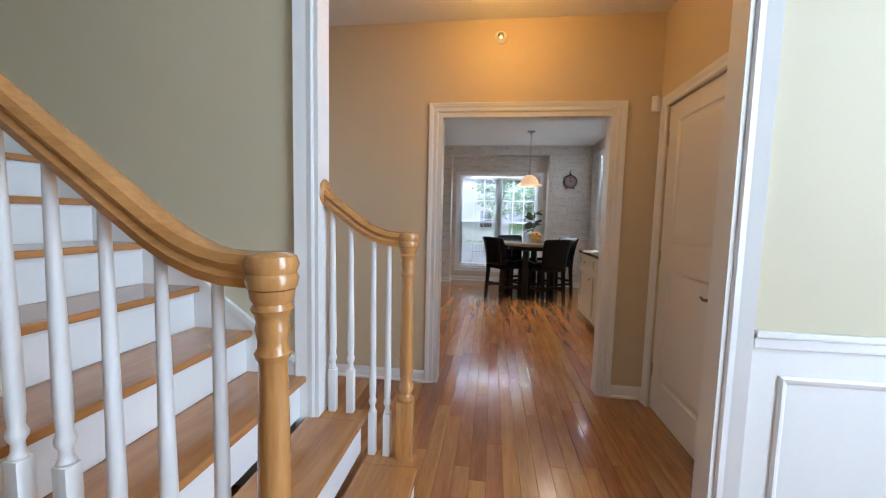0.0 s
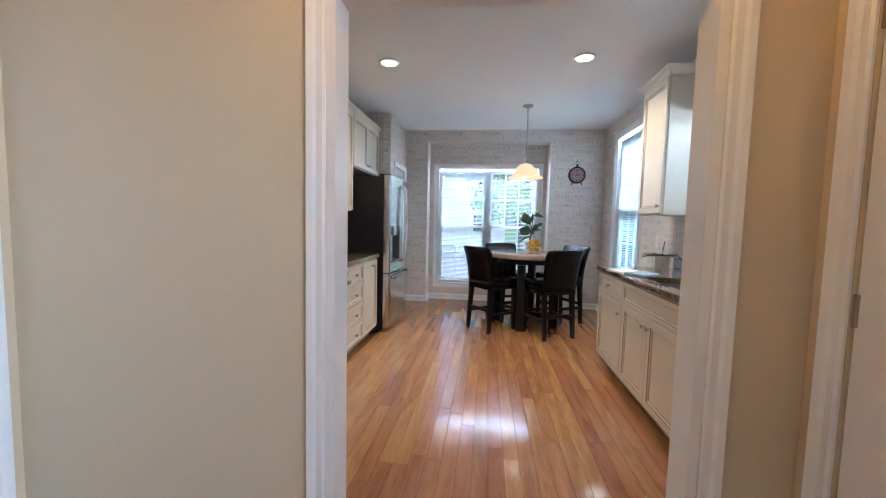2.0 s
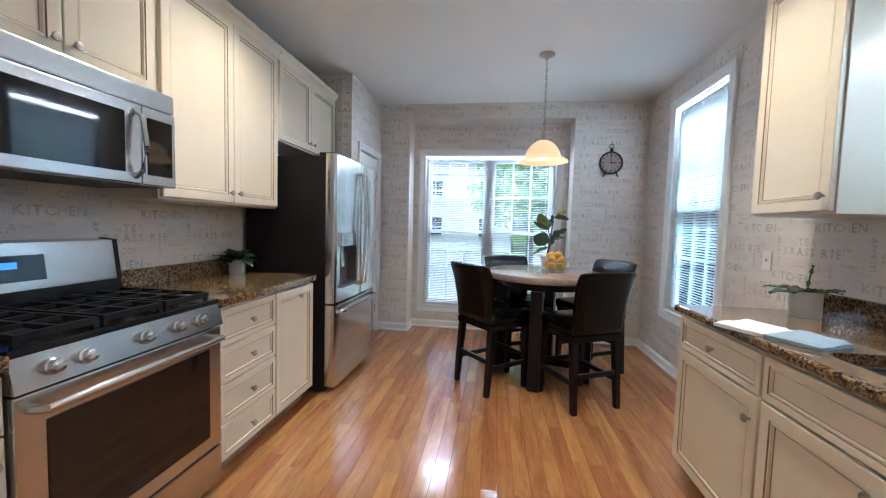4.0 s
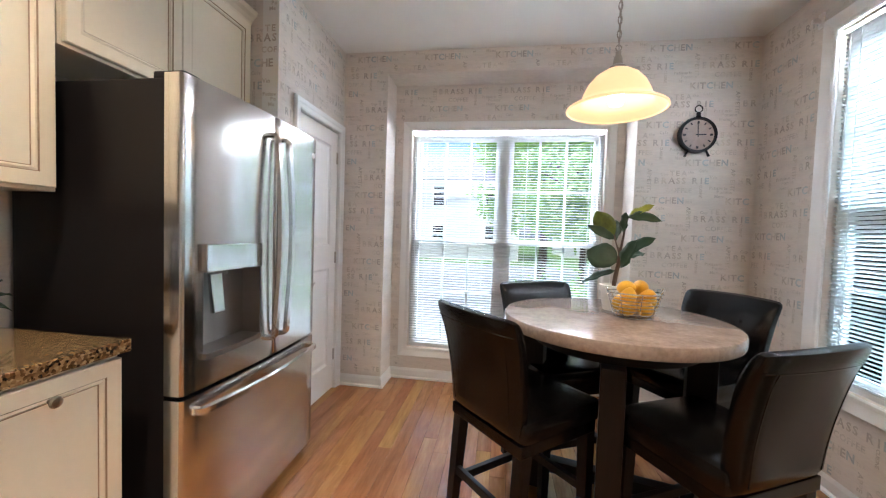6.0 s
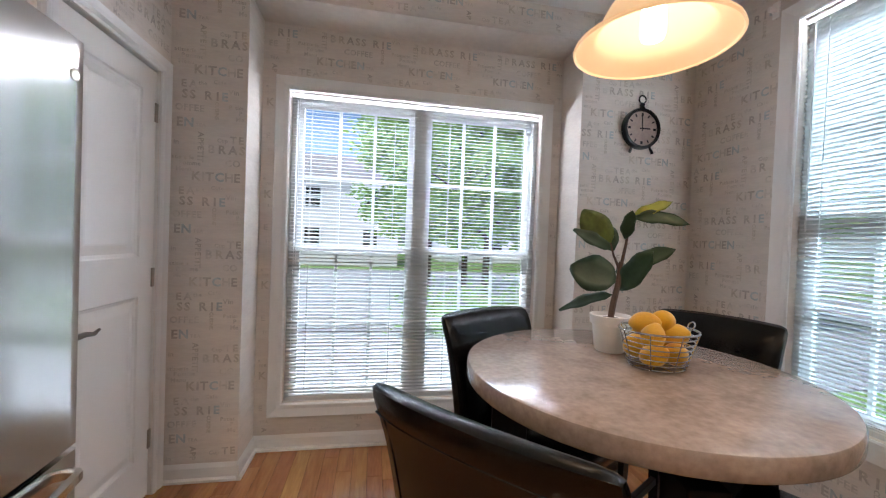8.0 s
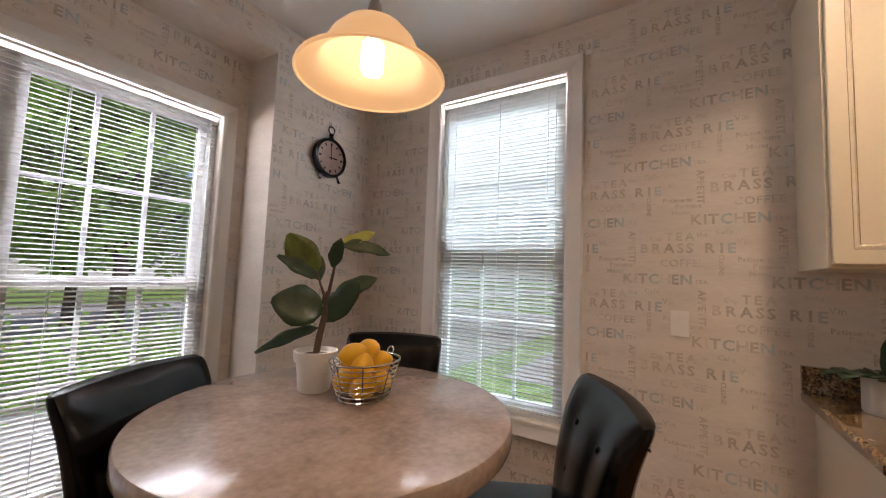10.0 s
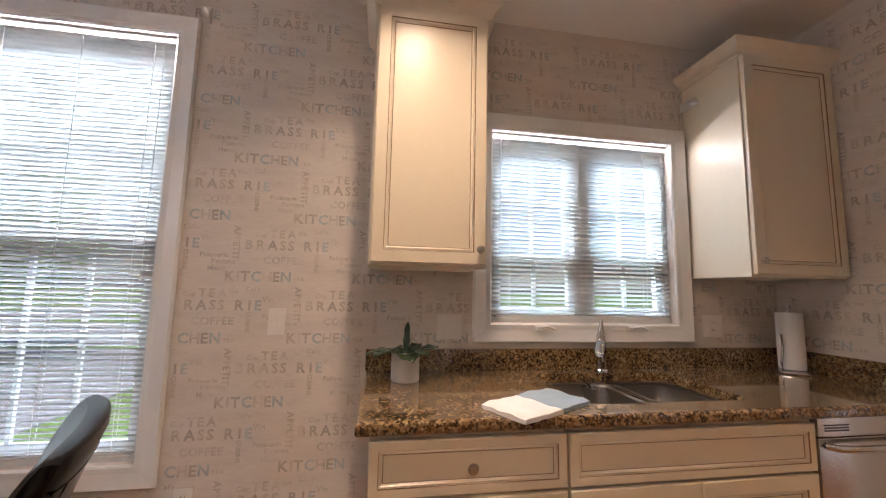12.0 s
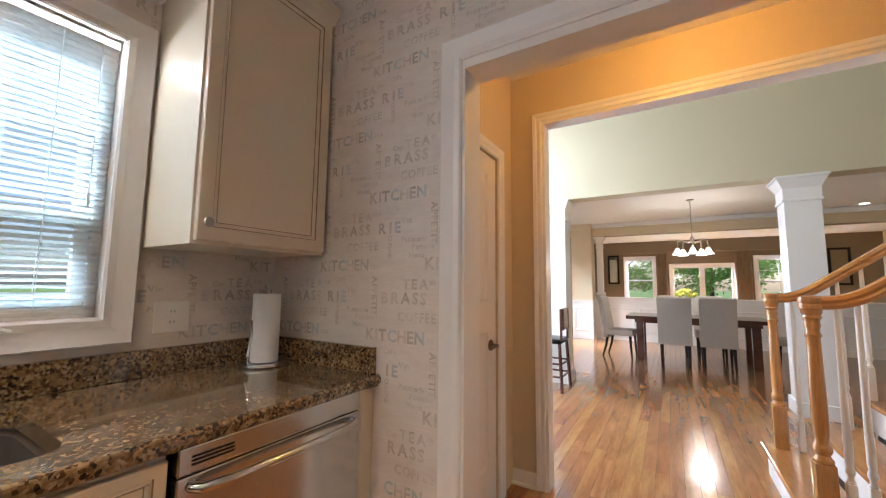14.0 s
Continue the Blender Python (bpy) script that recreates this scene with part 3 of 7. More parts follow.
# ---- windows and blinds ----
def window(name, m, w, z0, z1, units, cols, rows, split, label):
    """A window in an opening of width w; local x along the wall, y outwards. rows: panes up each sash; split: height share of the lower sash, or 0."""
    ob = tagged(new(name), label, "window", kind="structure")
    ORIGIN[ob] = Vector((0, 0, 0))
    h = z1 - z0
    fr = bmesh.new()
    box(fr, 0.001, 0.03, 0.04, 0.13, z0 + 0.001, z1 - 0.001)
    box(fr, w - 0.03, w - 0.001, 0.04, 0.13, z0 + 0.001, z1 - 0.001)
    box(fr, 0.03, w - 0.03, 0.04, 0.13, z1 - 0.03, z1 - 0.001)
    box(fr, 0.03, w - 0.03, 0.02, 0.13, z0 + 0.001, z0 + 0.035)
    for i in range(1, units):
        box(fr, w * i / units - 0.04, w * i / units + 0.04, 0.045, 0.13, z0 + 0.035, z1 - 0.03)
    part("window_frame", xf(fr, m), VINYL, ob)
    for i in range(units):
        a, b = (0.03 if i == 0 else w * i / units + 0.04), (w - 0.03 if i == units - 1 else w * (i + 1) / units - 0.04)
        lo, hi = z0 + 0.035, z1 - 0.03
        mid = lo + (hi - lo) * split
        spans = [(lo, mid + 0.015, 0.070, rows[0]), (mid - 0.015, hi, 0.100, rows[-1])] if split else [(lo, hi, 0.08, rows[0])]
        for c, d, y, up in spans:
            s = 0.035
            sash = bmesh.new()
            box(sash, a, a + s, y - 0.014, y + 0.014, c, d)
            box(sash, b - s, b, y - 0.014, y + 0.014, c, d)
            box(sash, a + s, b - s, y - 0.014, y + 0.014, c, c + s)
            box(sash, a + s, b - s, y - 0.014, y + 0.014, d - s, d)
            sash_ob = part("sash", xf(sash, m), VINYL, ob)
            mu = bmesh.new()
            for k in range(1, cols):
                x = a + s + (b - a - 2 * s) * k / cols
                box(mu, x - 0.009, x + 0.009, y - 0.008, y + 0.008, c + s, d - s)
            for k in range(1, up):
                z = c + s + (d - c - 2 * s) * k / up
                box(mu, a + s, b - s, y - 0.0065, y + 0.0065, z - 0.009, z + 0.009)
            part("muntin_grid", xf(mu, m), VINYL, sash_ob)
            pane = part("pane", xf(boxes((a + s - 0.004, b - s + 0.004, y - 0.002, y + 0.002, c + s - 0.004, d - s + 0.004)), m), GLASS, sash_ob)
            pane.visible_shadow = False
    return ob


def blind(m, w, z0, z1, pitch, tilt, cords, label):
    """A horizontal blind hung in a window opening, slat by slat."""
    ob = tagged(new("window_blind"), label, "blind", "window blinds")
    ob.matrix_world = m @ pose(0, 0, z0)
    h = z1 - z0
    ORIGIN[ob] = Vector((0, 0, 0))
    part("headrail", boxes((0.006, w - 0.006, 0.012, 0.042, h - 0.034, h - 0.004), bevel=0.002), SLAT, ob)
    part("bottom_rail", boxes((0.008, w - 0.008, 0.018, 0.038, 0.012, 0.026), bevel=0.002), SLAT, ob)
    sl = bmesh.new()
    half, rise = 0.0125 * math.cos(radians(tilt)), 0.0125 * math.sin(radians(tilt))
    prof = [(-half, -rise), (0.0, 0.0022), (half, rise)]
    top = [[sl.verts.new((x, 0.028 + y, z + 0.0004)) for y, z in prof] for x in (0.008, w - 0.008)]
    bot = [[sl.verts.new((x, 0.028 + y, z - 0.0004)) for y, z in prof] for x in (0.008, w - 0.008)]
    for i in range(2):
        sl.faces.new((top[0][i], top[0][i + 1], top[1][i + 1], top[1][i]))
        sl.faces.new((bot[0][i], bot[1][i], bot[1][i + 1], bot[0][i + 1]))
    sl.faces.new((top[0][0], top[1][0], bot[1][0], bot[0][0]))
    sl.faces.new((top[0][2], bot[0][2], bot[1][2], top[1][2]))
    mesh = bpy.data.meshes.new("slat")
    sl.to_mesh(mesh)
    sl.free()
    mesh.materials.append(SLAT)
    n = int((h - 0.075) / pitch)
    for i in range(n + 1):
        s = new("slat", mesh)
        s.parent = ob
        s.location = (random.uniform(-0.001, 0.001), 0, 0.036 + i * (h - 0.078) / n)
        s.rotation_euler = (radians(random.uniform(-1.5, 1.5)), 0, 0)
    for x in cords:
        part("ladder_cord", boxes((x - 0.001, x + 0.001, 0.0135, 0.0155, 0.02, h - 0.03), (x - 0.001, x + 0.001, 0.0405, 0.0425, 0.02, h - 0.03)), SLAT, ob)
    part("lift_cord", boxes((w - 0.055, w - 0.053, 0.005, 0.007, h * 0.42, h - 0.03), (w - 0.0575, w - 0.0505, 0.001, 0.010, h * 0.42 - 0.04, h * 0.42)), SLAT, ob)
    part("tilt_wand", tube([(0.05, 0.006, h - 0.035), (0.05, 0.006, h * 0.45)], 0.003, 6), SLAT, ob)
    return ob


NORTH = pose(-0.525, 8.075, 0)
EAST = pose(1.98, 7.205, 0, 0, 0, -90)
SINKW = pose(1.98, 4.925, 0, 0, 0, -90)
window("window_1", NORTH, 1.573, 0.28, 2.14, 2, 3, (2, 2), 0.5, "wide white double-hung window pair with divided panes")
window("window_2", EAST, 0.79, 0.558, 2.415, 1, 3, (2, 2), 0.5, "tall white double-hung window")
window("window_3", SINKW, 1.01, 1.13, 2.10, 2, 2, (1, 2), 0.33, "pair of white windows with cranked lower sashes above the sink")
blind(NORTH, 1.573, 0.28, 2.14, 0.0215, 11, (0.12, 0.62, 0.97, 1.47), "white horizontal mini blind, lowered and half open, in the wide window")
blind(EAST, 0.79, 0.558, 2.415, 0.0215, -37, (0.1, 0.4, 0.69), "white horizontal mini blind, lowered, in the tall window")
blind(SINKW, 1.01, 1.13, 2.10, 0.0215, -26, (0.1, 0.48, 0.86), "white horizontal mini blind, lowered, above the sink")
for cy in (4.67, 4.17):
    th = thing("window_crank", (1.965, cy, 1.135), "white folding crank handle on the window sill", "crank", "window cranks")
    part("crank_base", boxes((1.945, 1.977, cy - 0.04, cy + 0.04, 1.095, 1.118), bevel=0.006), PLASTIC, th)
    part("crank_arm", tube([(1.948, cy + 0.02, 1.112), (1.938, cy - 0.02, 1.118), (1.936, cy - 0.055, 1.105)], 0.007, 8), PLASTIC, th)

# ---- kitchen cabinets ----
FRONT = [(0, 0, 0), (0, 0.017, 0), (0.003, 0.020, 0), (0.046, 0.020, 0), (0.049, 0.016, 1), (0.056, 0.018, 0), (0.062, 0.011, 0), (0.065, 0.009, 1), (0.070, 0.009, 0)]
DRAWER = [(0, 0, 0), (0, 0.017, 0), (0.003, 0.020, 0), (0.026, 0.020, 0), (0.028, 0.016, 1), (0.034, 0.018, 0), (0.039, 0.011, 0), (0.041, 0.010, 1), (0.045, 0.010, 0)]


def front(kind, w, h, m, parent, knob=None):
    """A cream door or drawer front with glazed mouldings, and its knob at (u, v)."""
    ob = part(kind, xf(panel(bmesh.new(), w, h, FRONT if kind == "door" else DRAWER), m), [CREAM, GLAZE], parent)
    if knob:
        k = lathe([(0.006, 0.0), (0.006, 0.012), (0.014, 0.016), (0.0165, 0.022), (0.014, 0.027), (0.006, 0.029)], 14)
        part("knob", xf(k, m @ pose(knob[0], -0.0195, knob[1], 90)), NICKEL, ob, "satin nickel knob", True)
    return ob


def cabinet(name, way, face, u0, u1, z0, z1, depth, fronts, label, toe=False, crown=False, group="", open_top=0.0):
    """A cabinet unit whose box front lies at face; fronts: (kind, u0, u1, z0, z1, knob)."""
    s = 1 if way == "+x" else -1
    back = face - s * depth
    th = thing(name, (back, (u0 + u1) / 2, z0), label, "cabinet", group)
    lo, hi = sorted((back, face))
    bm = bmesh.new()
    box(bm, lo, hi, u0 + 0.0015, u1 - 0.0015, z0 + (0.1 if toe else 0), z1 - open_top, 0.0015)
    if open_top:
        box(bm, *sorted((face - s * 0.02, face)), u0 + 0.0015, u1 - 0.0015, z1 - open_top, z1)
    part("body", bm, CREAM, th)
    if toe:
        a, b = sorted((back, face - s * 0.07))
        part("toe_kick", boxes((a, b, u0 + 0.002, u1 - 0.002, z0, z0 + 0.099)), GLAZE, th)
    if crown:
        bm = bmesh.new()
        sec = [(0.0, -0.012), (0.012, -0.010), (0.016, 0.004), (0.030, 0.022), (0.046, 0.036), (0.052, 0.052), (0.052, 0.060), (0.0, 0.060)]
        if s > 0:
            path = [(back + 0.002, u1, 0), (face, u1, 0), (face, u0, 0), (back + 0.002, u0, 0)] if crown == "full" else [(face, u1, 0), (face, u0, 0)]
        else:
            path = [(back - 0.002, u0, 0), (face, u0, 0), (face, u1, 0), (back - 0.002, u1, 0)] if crown == "full" else [(face, u0, 0), (face, u1, 0)]
        pts = [Vector(p) for p in path]
        rings = []
        for i, p in enumerate(pts):
            ds = [(pts[j + 1] - pts[j]).normalized() for j in (i - 1, i) if 0 <= j < len(pts) - 1]
            ns = [Vector((-d.y, d.x, 0)) for d in ds]
            out = sum(ns, Vector()) if len(ns) > 1 else ns[0]
            rings.append([bm.verts.new(p + out * a + Vector((0, 0, z1 + b))) for a, b in sec])
        for a, b in zip(rings, rings[1:]):
            for k in range(len(sec)):
                bm.faces.new((a[k], a[(k + 1) % len(sec)], b[(k + 1) % len(sec)], b[k]))
        bm.faces.new(rings[0])
        bm.faces.new(rings[-1])
        bmesh.ops.recalc_face_normals(bm, faces=bm.faces)
        part("crown_moulding", bm, CREAM, th)
    for kind, a, b, c, d, knob in fronts:
        m = facing(face + s * 0.001, a if s > 0 else b, c, way)
        if knob:
            knob = ((knob[0] - a) if s > 0 else (b - knob[0]), knob[1] - c)
        front(kind, b - a, d - c, m, th, knob)
    return th


G = 0.004
UP, UT = 1.372, 2.44
LF = -0.927     # box fronts of the base cabinets on the range side
LU = -1.222     # box fronts of the wall cabinets on the range side
LOWER = "cream base cabinet with glazed panels"
UPPER = "cream painted wall cabinet with glazed panel doors and small knobs"
for a, b in ((3.285, 3.75), (3.75, 4.208)):
    cabinet("base_cabinet", "+x", LF, a, b, 0, 0.868, 0.6, [("drawer", a + G, b - G, 0.70, 0.855, ((a + b) / 2, 0.778)), ("door", a + G, b - G, 0.115, 0.69, (b - 0.04, 0.63))], LOWER + ", one drawer over one door", True, group="base cabinets")
a, b = 4.984, 5.44
cabinet("base_cabinet", "+x", LF, a, b, 0, 0.868, 0.6, [("drawer", a + G, b - G, c, d, ((a + b) / 2, (c + d) / 2)) for c, d in ((0.115, 0.29), (0.30, 0.485), (0.495, 0.67), (0.68, 0.855))], "cream painted cabinet with four glazed drawers beside the range", True, group="base cabinets")
a, b = 5.444, 5.898
cabinet("base_cabinet", "+x", LF, a, b, 0, 0.868, 0.6, [("door", a + G, b - G, 0.115, 0.855, ((a + b) / 2 + 0.03, 0.80))], LOWER + ", one tall door", True, group="base cabinets")
for a, b, z in ((3.285, 4.208, UP), (4.212, 4.980, 1.832), (4.984, 5.945, UP), (5.949, 6.90, 1.862)):
    mid = (a + b) / 2 + (0.018 if a == 4.984 else 0.0)
    cabinet("wall_cabinet", "+x", LU, a, b, z, UT, 0.316, [("door", a + 0.012, mid - 0.002, z + 0.012, UT - 0.012, (mid - 0.035, z + 0.07)), ("door", mid + 0.002, b - 0.012, z + 0.012, UT - 0.012, (mid + 0.035, z + 0.07))], UPPER, crown="front", group="wall cabinets")
RF, RU = 1.337, 1.64
a, b = 3.965, 4.872
mid = (a + b) / 2
cabinet("sink_cabinet", "-x", RF, a, b, 0, 0.868, 0.64, [("drawer", a + G, b - G, 0.70, 0.855, None), ("door", a + G, mid - 0.002, 0.115, 0.69, (mid - 0.035, 0.63)), ("door", mid + 0.002, b - G, 0.115, 0.69, (mid + 0.035, 0.63))], "cream painted sink cabinet with a false drawer and two doors", True, open_top=0.2)
a, b = 4.876, 5.475
cabinet("base_cabinet", "-x", RF, a, b, 0, 0.868, 0.64, [("drawer", a + G, b - G, 0.70, 0.855, ((a + b) / 2, 0.778)), ("door", a + G, b - G, 0.115, 0.69, (a + 0.04, 0.60))], LOWER + ", one drawer over one door", True, group="base cabinets")
for a, b, k in ((5.045, 5.51, 5.08), (3.285, 3.815, 3.78)):
    cabinet("wall_cabinet", "-x", RU, a, b, UP, UT, 0.338, [("door", a + 0.01, b - 0.01, UP + 0.012, UT - 0.012, (k, UP + 0.07))], "cream painted narrow wall cabinet with one glazed panel door", crown="full", group="wall cabinets")
for y in (5.04, 3.821):
    th = thing("curtain_bracket", (1.97, y, 2.33), "small white curtain rod bracket on the cabinet side", "bracket", "curtain brackets")
    d = -1 if y > 4.5 else 1
    part("bracket_plate", boxes((1.88, 1.975, *sorted((y, y + d * 0.012)), 2.30, 2.35), bevel=0.005), PLASTIC, th)
    part("bracket_hook", boxes((1.86, 1.89, *sorted((y, y + d * 0.04)), 2.305, 2.33), bevel=0.005), PLASTIC, th)
for y in (6.30, 7.33):
    th = thing("curtain_bracket", (1.978, y, 2.53), "small white curtain rod bracket on the wallpaper", "bracket", "curtain brackets")
    part("bracket_plate", boxes((1.966, 1.978, y - 0.018, y + 0.018, 2.49, 2.57), bevel=0.004), PLASTIC, th)
    part("bracket_hook", boxes((1.925, 1.968, y - 0.008, y + 0.008, 2.515, 2.54), bevel=0.004), PLASTIC, th)
solo("corner_filler", boxes((1.335, 1.979, 3.277, 3.347, 0, 0.868), bevel=0.001), CREAM, "cream filler strip beside the dishwasher", "cabinet")


# ---- worktops, sink and tap ----
def rounded(x0, x1, y0, y1, r, n=5):
    pts = []
    for cx, cy, a0 in ((x1 - r, y1 - r, 0), (x0 + r, y1 - r, 90), (x0 + r, y0 + r, 180), (x1 - r, y0 + r, 270)):
        for i in range(n + 1):
            a = radians(a0 + 90 * i / n)
            pts.append((cx + r * math.cos(a), cy + r * math.sin(a)))
    return pts


def plate(outer, holes, z0, z1):
    """A slab with holes through it."""
    bm = bmesh.new()
    edges = []
    for loop in [outer] + holes:
        vs = [bm.verts.new((x, y, z1)) for x, y in loop]
        edges += [bm.edges.new((vs[i], vs[(i + 1) % len(vs)])) for i in range(len(vs))]
    bmesh.ops.triangle_fill(bm, use_beauty=True, use_dissolve=False, edges=edges)
    r = bmesh.ops.extrude_face_region(bm, geom=bm.faces[:])
    bmesh.ops.translate(bm, verts=[g for g in r["geom"] if isinstance(g, bmesh.types.BMVert)], vec=(0, 0, z0 - z1))
    bmesh.ops.recalc_face_normals(bm, faces=bm.faces)
    x0, y1 = min(p[0] for p in outer), max(p[1] for p in outer)
    rim = [e for e in bm.edges if all(abs(v.co.x - x0) < 1e-5 for v in e.verts) or all(abs(v.co.y - y1) < 1e-5 for v in e.verts)]
    rim = [e for e in rim if abs(e.verts[0].co.z - e.verts[1].co.z) < 1e-5]
    bmesh.ops.bevel(bm, geom=rim, offset=0.012, segments=3, profile=0.5, affect="EDGES")
    return bm


SX0, SX1, SY0, SY1, SD = 1.405, 1.855, 4.11, 4.765, 4.395
th = thing("worktop", (1.66, 4.36, 0.872), "speckled brown granite worktop with sink cut-out and upstand", "worktop")
bm = plate([(1.30, 3.277), (1.978, 3.277), (1.978, 5.512), (1.30, 5.512)], [rounded(SX0, SX1, SY0, SY1, 0.06)], 0.872, 0.912)
part("slab", bm, GRANITE, th)
part("upstand", boxes((1.956, 1.978, 3.30, 5.512, 0.9125, 1.010), bevel=0.002), GRANITE, th)
part("upstand", boxes((1.325, 1.978, 3.277, 3.298, 0.9125, 1.010), bevel=0.002), GRANITE, th)
for a, b, n in ((3.28, 4.210, 0), (4.982, 5.91, 0)):
    th = thing("worktop", (-1.24, (a + b) / 2, 0.872), "speckled brown granite worktop beside the range", "worktop", "worktops beside the range")
    part("slab", boxes((-1.538, -0.89, a, b, 0.872, 0.912), bevel=0.004), GRANITE, th)
    part("upstand", boxes((-1.538, -1.516, a, b, 0.9125, 1.010), bevel=0.002), GRANITE, th)
th = thing("sink", (1.66, 4.4, 0.71), "stainless undermount sink with two bowls", "sink")
for a, b in ((SY0 - 0.008, SD - 0.012), (SD + 0.012, SY1 + 0.008)):
    bm = bmesh.new()
    loops = []
    for inset, z in ((0.0, 0.8705), (0.0, 0.862), (0.012, 0.855), (0.016, 0.74), (0.03, 0.715), (0.06, 0.708)):
        loops.append([bm.verts.new((x, y, z)) for x, y in rounded(SX0 - 0.008 + inset, SX1 + 0.008 - inset, a + inset, b - inset, 0.06, 5)])
    for p, q in zip(loops, loops[1:]):
        for i in range(len(p)):
            bm.faces.new((p[i], p[(i + 1) % len(p)], q[(i + 1) % len(p)], q[i]))
    bm.faces.new(loops[-1])
    bowl = part("bowl", bm, SINKSTEEL, th, smooth=True)
    part("drain", lathe([(0.04, 0.0), (0.042, 0.004), (0.03, 0.005), (0.012, 0.002)], 16, ((SX0 + SX1) / 2 + 0.03, (a + b) / 2, 0.7085)), CHROME, bowl, smooth=True)
part("divider", boxes((SX0 - 0.004, SX1 + 0.004, SD - 0.014, SD + 0.014, 0.80, 0.868), bevel=0.005), STEELH, th)
th = thing("kitchen_faucet", (1.905, 4.395, 0.912), "chrome single-lever kitchen faucet with pull-out spout", "faucet")
part("escutcheon", lathe([(0.032, 0), (0.032, 0.006), (0.026, 0.012)], 20, (1.905, 4.395, 0.912)), CHROME, th, smooth=True)
part("faucet_body", lathe([(0.024, 0.01), (0.022, 0.06), (0.023, 0.12), (0.021, 0.165), (0.012, 0.18)], 18, (1.905, 4.395, 0.912)), CHROME, th, smooth=True)
part("spout", tube([(1.90, 4.398, 0.960), (1.878, 4.412, 1.015), (1.835, 4.440, 1.048), (1.790, 4.470, 1.052), (1.755, 4.494, 1.040), (1.738, 4.506, 1.016)], 0.016, 12, radii=[0.017, 0.017, 0.019, 0.022, 0.023, 0.018]), CHROME, th, smooth=True)
part("lever", tube([(1.905, 4.395, 1.07), (1.905, 4.393, 1.10), (1.908, 4.389, 1.125), (1.914, 4.384, 1.150)], 0.008, 10, radii=[0.019, 0.015, 0.011, 0.008]), CHROME, th, smooth=True)

# ---- dishwasher ----
th = thing("dishwasher", (1.66, 3.655, 0), "stainless steel dishwasher with a bowed handle under the granite", "dishwasher")
part("casing", boxes((1.375, 1.975, 3.353, 3.957, 0.10, 0.868)), DARKSTEEL, th)
part("door", boxes((1.327, 1.373, 3.355, 3.945, 0.105, 0.80), bevel=0.004), STEEL, th)
part("control_panel", boxes((1.327, 1.373, 3.355, 3.945, 0.803, 0.866), bevel=0.004), STEEL, th)
part("vent", boxes(*[(1.3245, 1.328, 3.815, 3.915, z, z + 0.004) for z in (0.822, 0.831, 0.840)]), BLACK, th)
part("handle", tube([(1.327, 3.395, 0.775), (1.300, 3.41, 0.775), (1.287, 3.475, 0.775), (1.281, 3.655, 0.775), (1.287, 3.835, 0.775), (1.300, 3.90, 0.775), (1.327, 3.915, 0.775)], 0.012, 10), STEEL, th, smooth=True)
part("toe_kick", boxes((1.415, 1.435, 3.355, 3.955, 0, 0.10)), BLACK, th)

# ---- range ----
RY0, RY1 = 4.178, 4.942
th = thing("gas_range", (-1.24, 4.56, 0), "stainless gas range with black cooktop grates and glass oven door", "range")
part("body", boxes((-1.54, -0.972, RY0, RY1, 0.02, 0.895)), DARKSTEEL, th)
part("cooktop", boxes((-1.54, -0.935, RY0, RY1, 0.897, 0.918), bevel=0.006), BLACK, th)
bm = bmesh.new()
vs = [[bm.verts.new((x, y, z)) for x, z in ((-0.97, 0.80), (-0.915, 0.80), (-0.935, 0.896), (-0.97, 0.896))] for y in (RY0, RY1)]
for i in range(4):
    bm.faces.new((vs[0][i], vs[0][(i + 1) % 4], vs[1][(i + 1) % 4], vs[1][i]))
bm.faces.new(vs[0])
bm.faces.new(vs[1])
bmesh.ops.recalc_face_normals(bm, faces=bm.faces)
ctrl = part("control_panel", bm, STEELH, th)
for i, y in enumerate((4.27, 4.36, 4.56, 4.70, 4.81)):
    k = lathe([(0.024, 0), (0.024, 0.008), (0.019, 0.012), (0.018, 0.030), (0.012, 0.033)], 16)
    box(k, -0.004, 0.004, -0.017, 0.017, 0.03, 0.042)
    part("control_knob", xf(k, pose(-0.9245, y, 0.848, 0, 78, 0)), STEELH, ctrl, smooth=True)
door = part("oven_door", boxes((-0.97, -0.925, RY0 + 0.002, RY1 - 0.002, 0.235, 0.79), bevel=0.006), STEELH, th)
part("oven_window", boxes((-0.926, -0.9215, RY0 + 0.075, RY1 - 0.075, 0.295, 0.70), bevel=0.001), BGLASS, door)
part("door_handle", tube([(-0.925, RY0 + 0.04, 0.745), (-0.88, RY0 + 0.05, 0.75), (-0.868, RY0 + 0.2, 0.755), (-0.865, (RY0 + RY1) / 2, 0.757), (-0.868, RY1 - 0.2, 0.755), (-0.88, RY1 - 0.05, 0.75), (-0.925, RY1 - 0.04, 0.745)], 0.014, 12), STEELH, door, smooth=True)
part("storage_drawer", boxes((-0.97, -0.925, RY0 + 0.002, RY1 - 0.002, 0.055, 0.228), bevel=0.006), STEELH, th)
bg = None
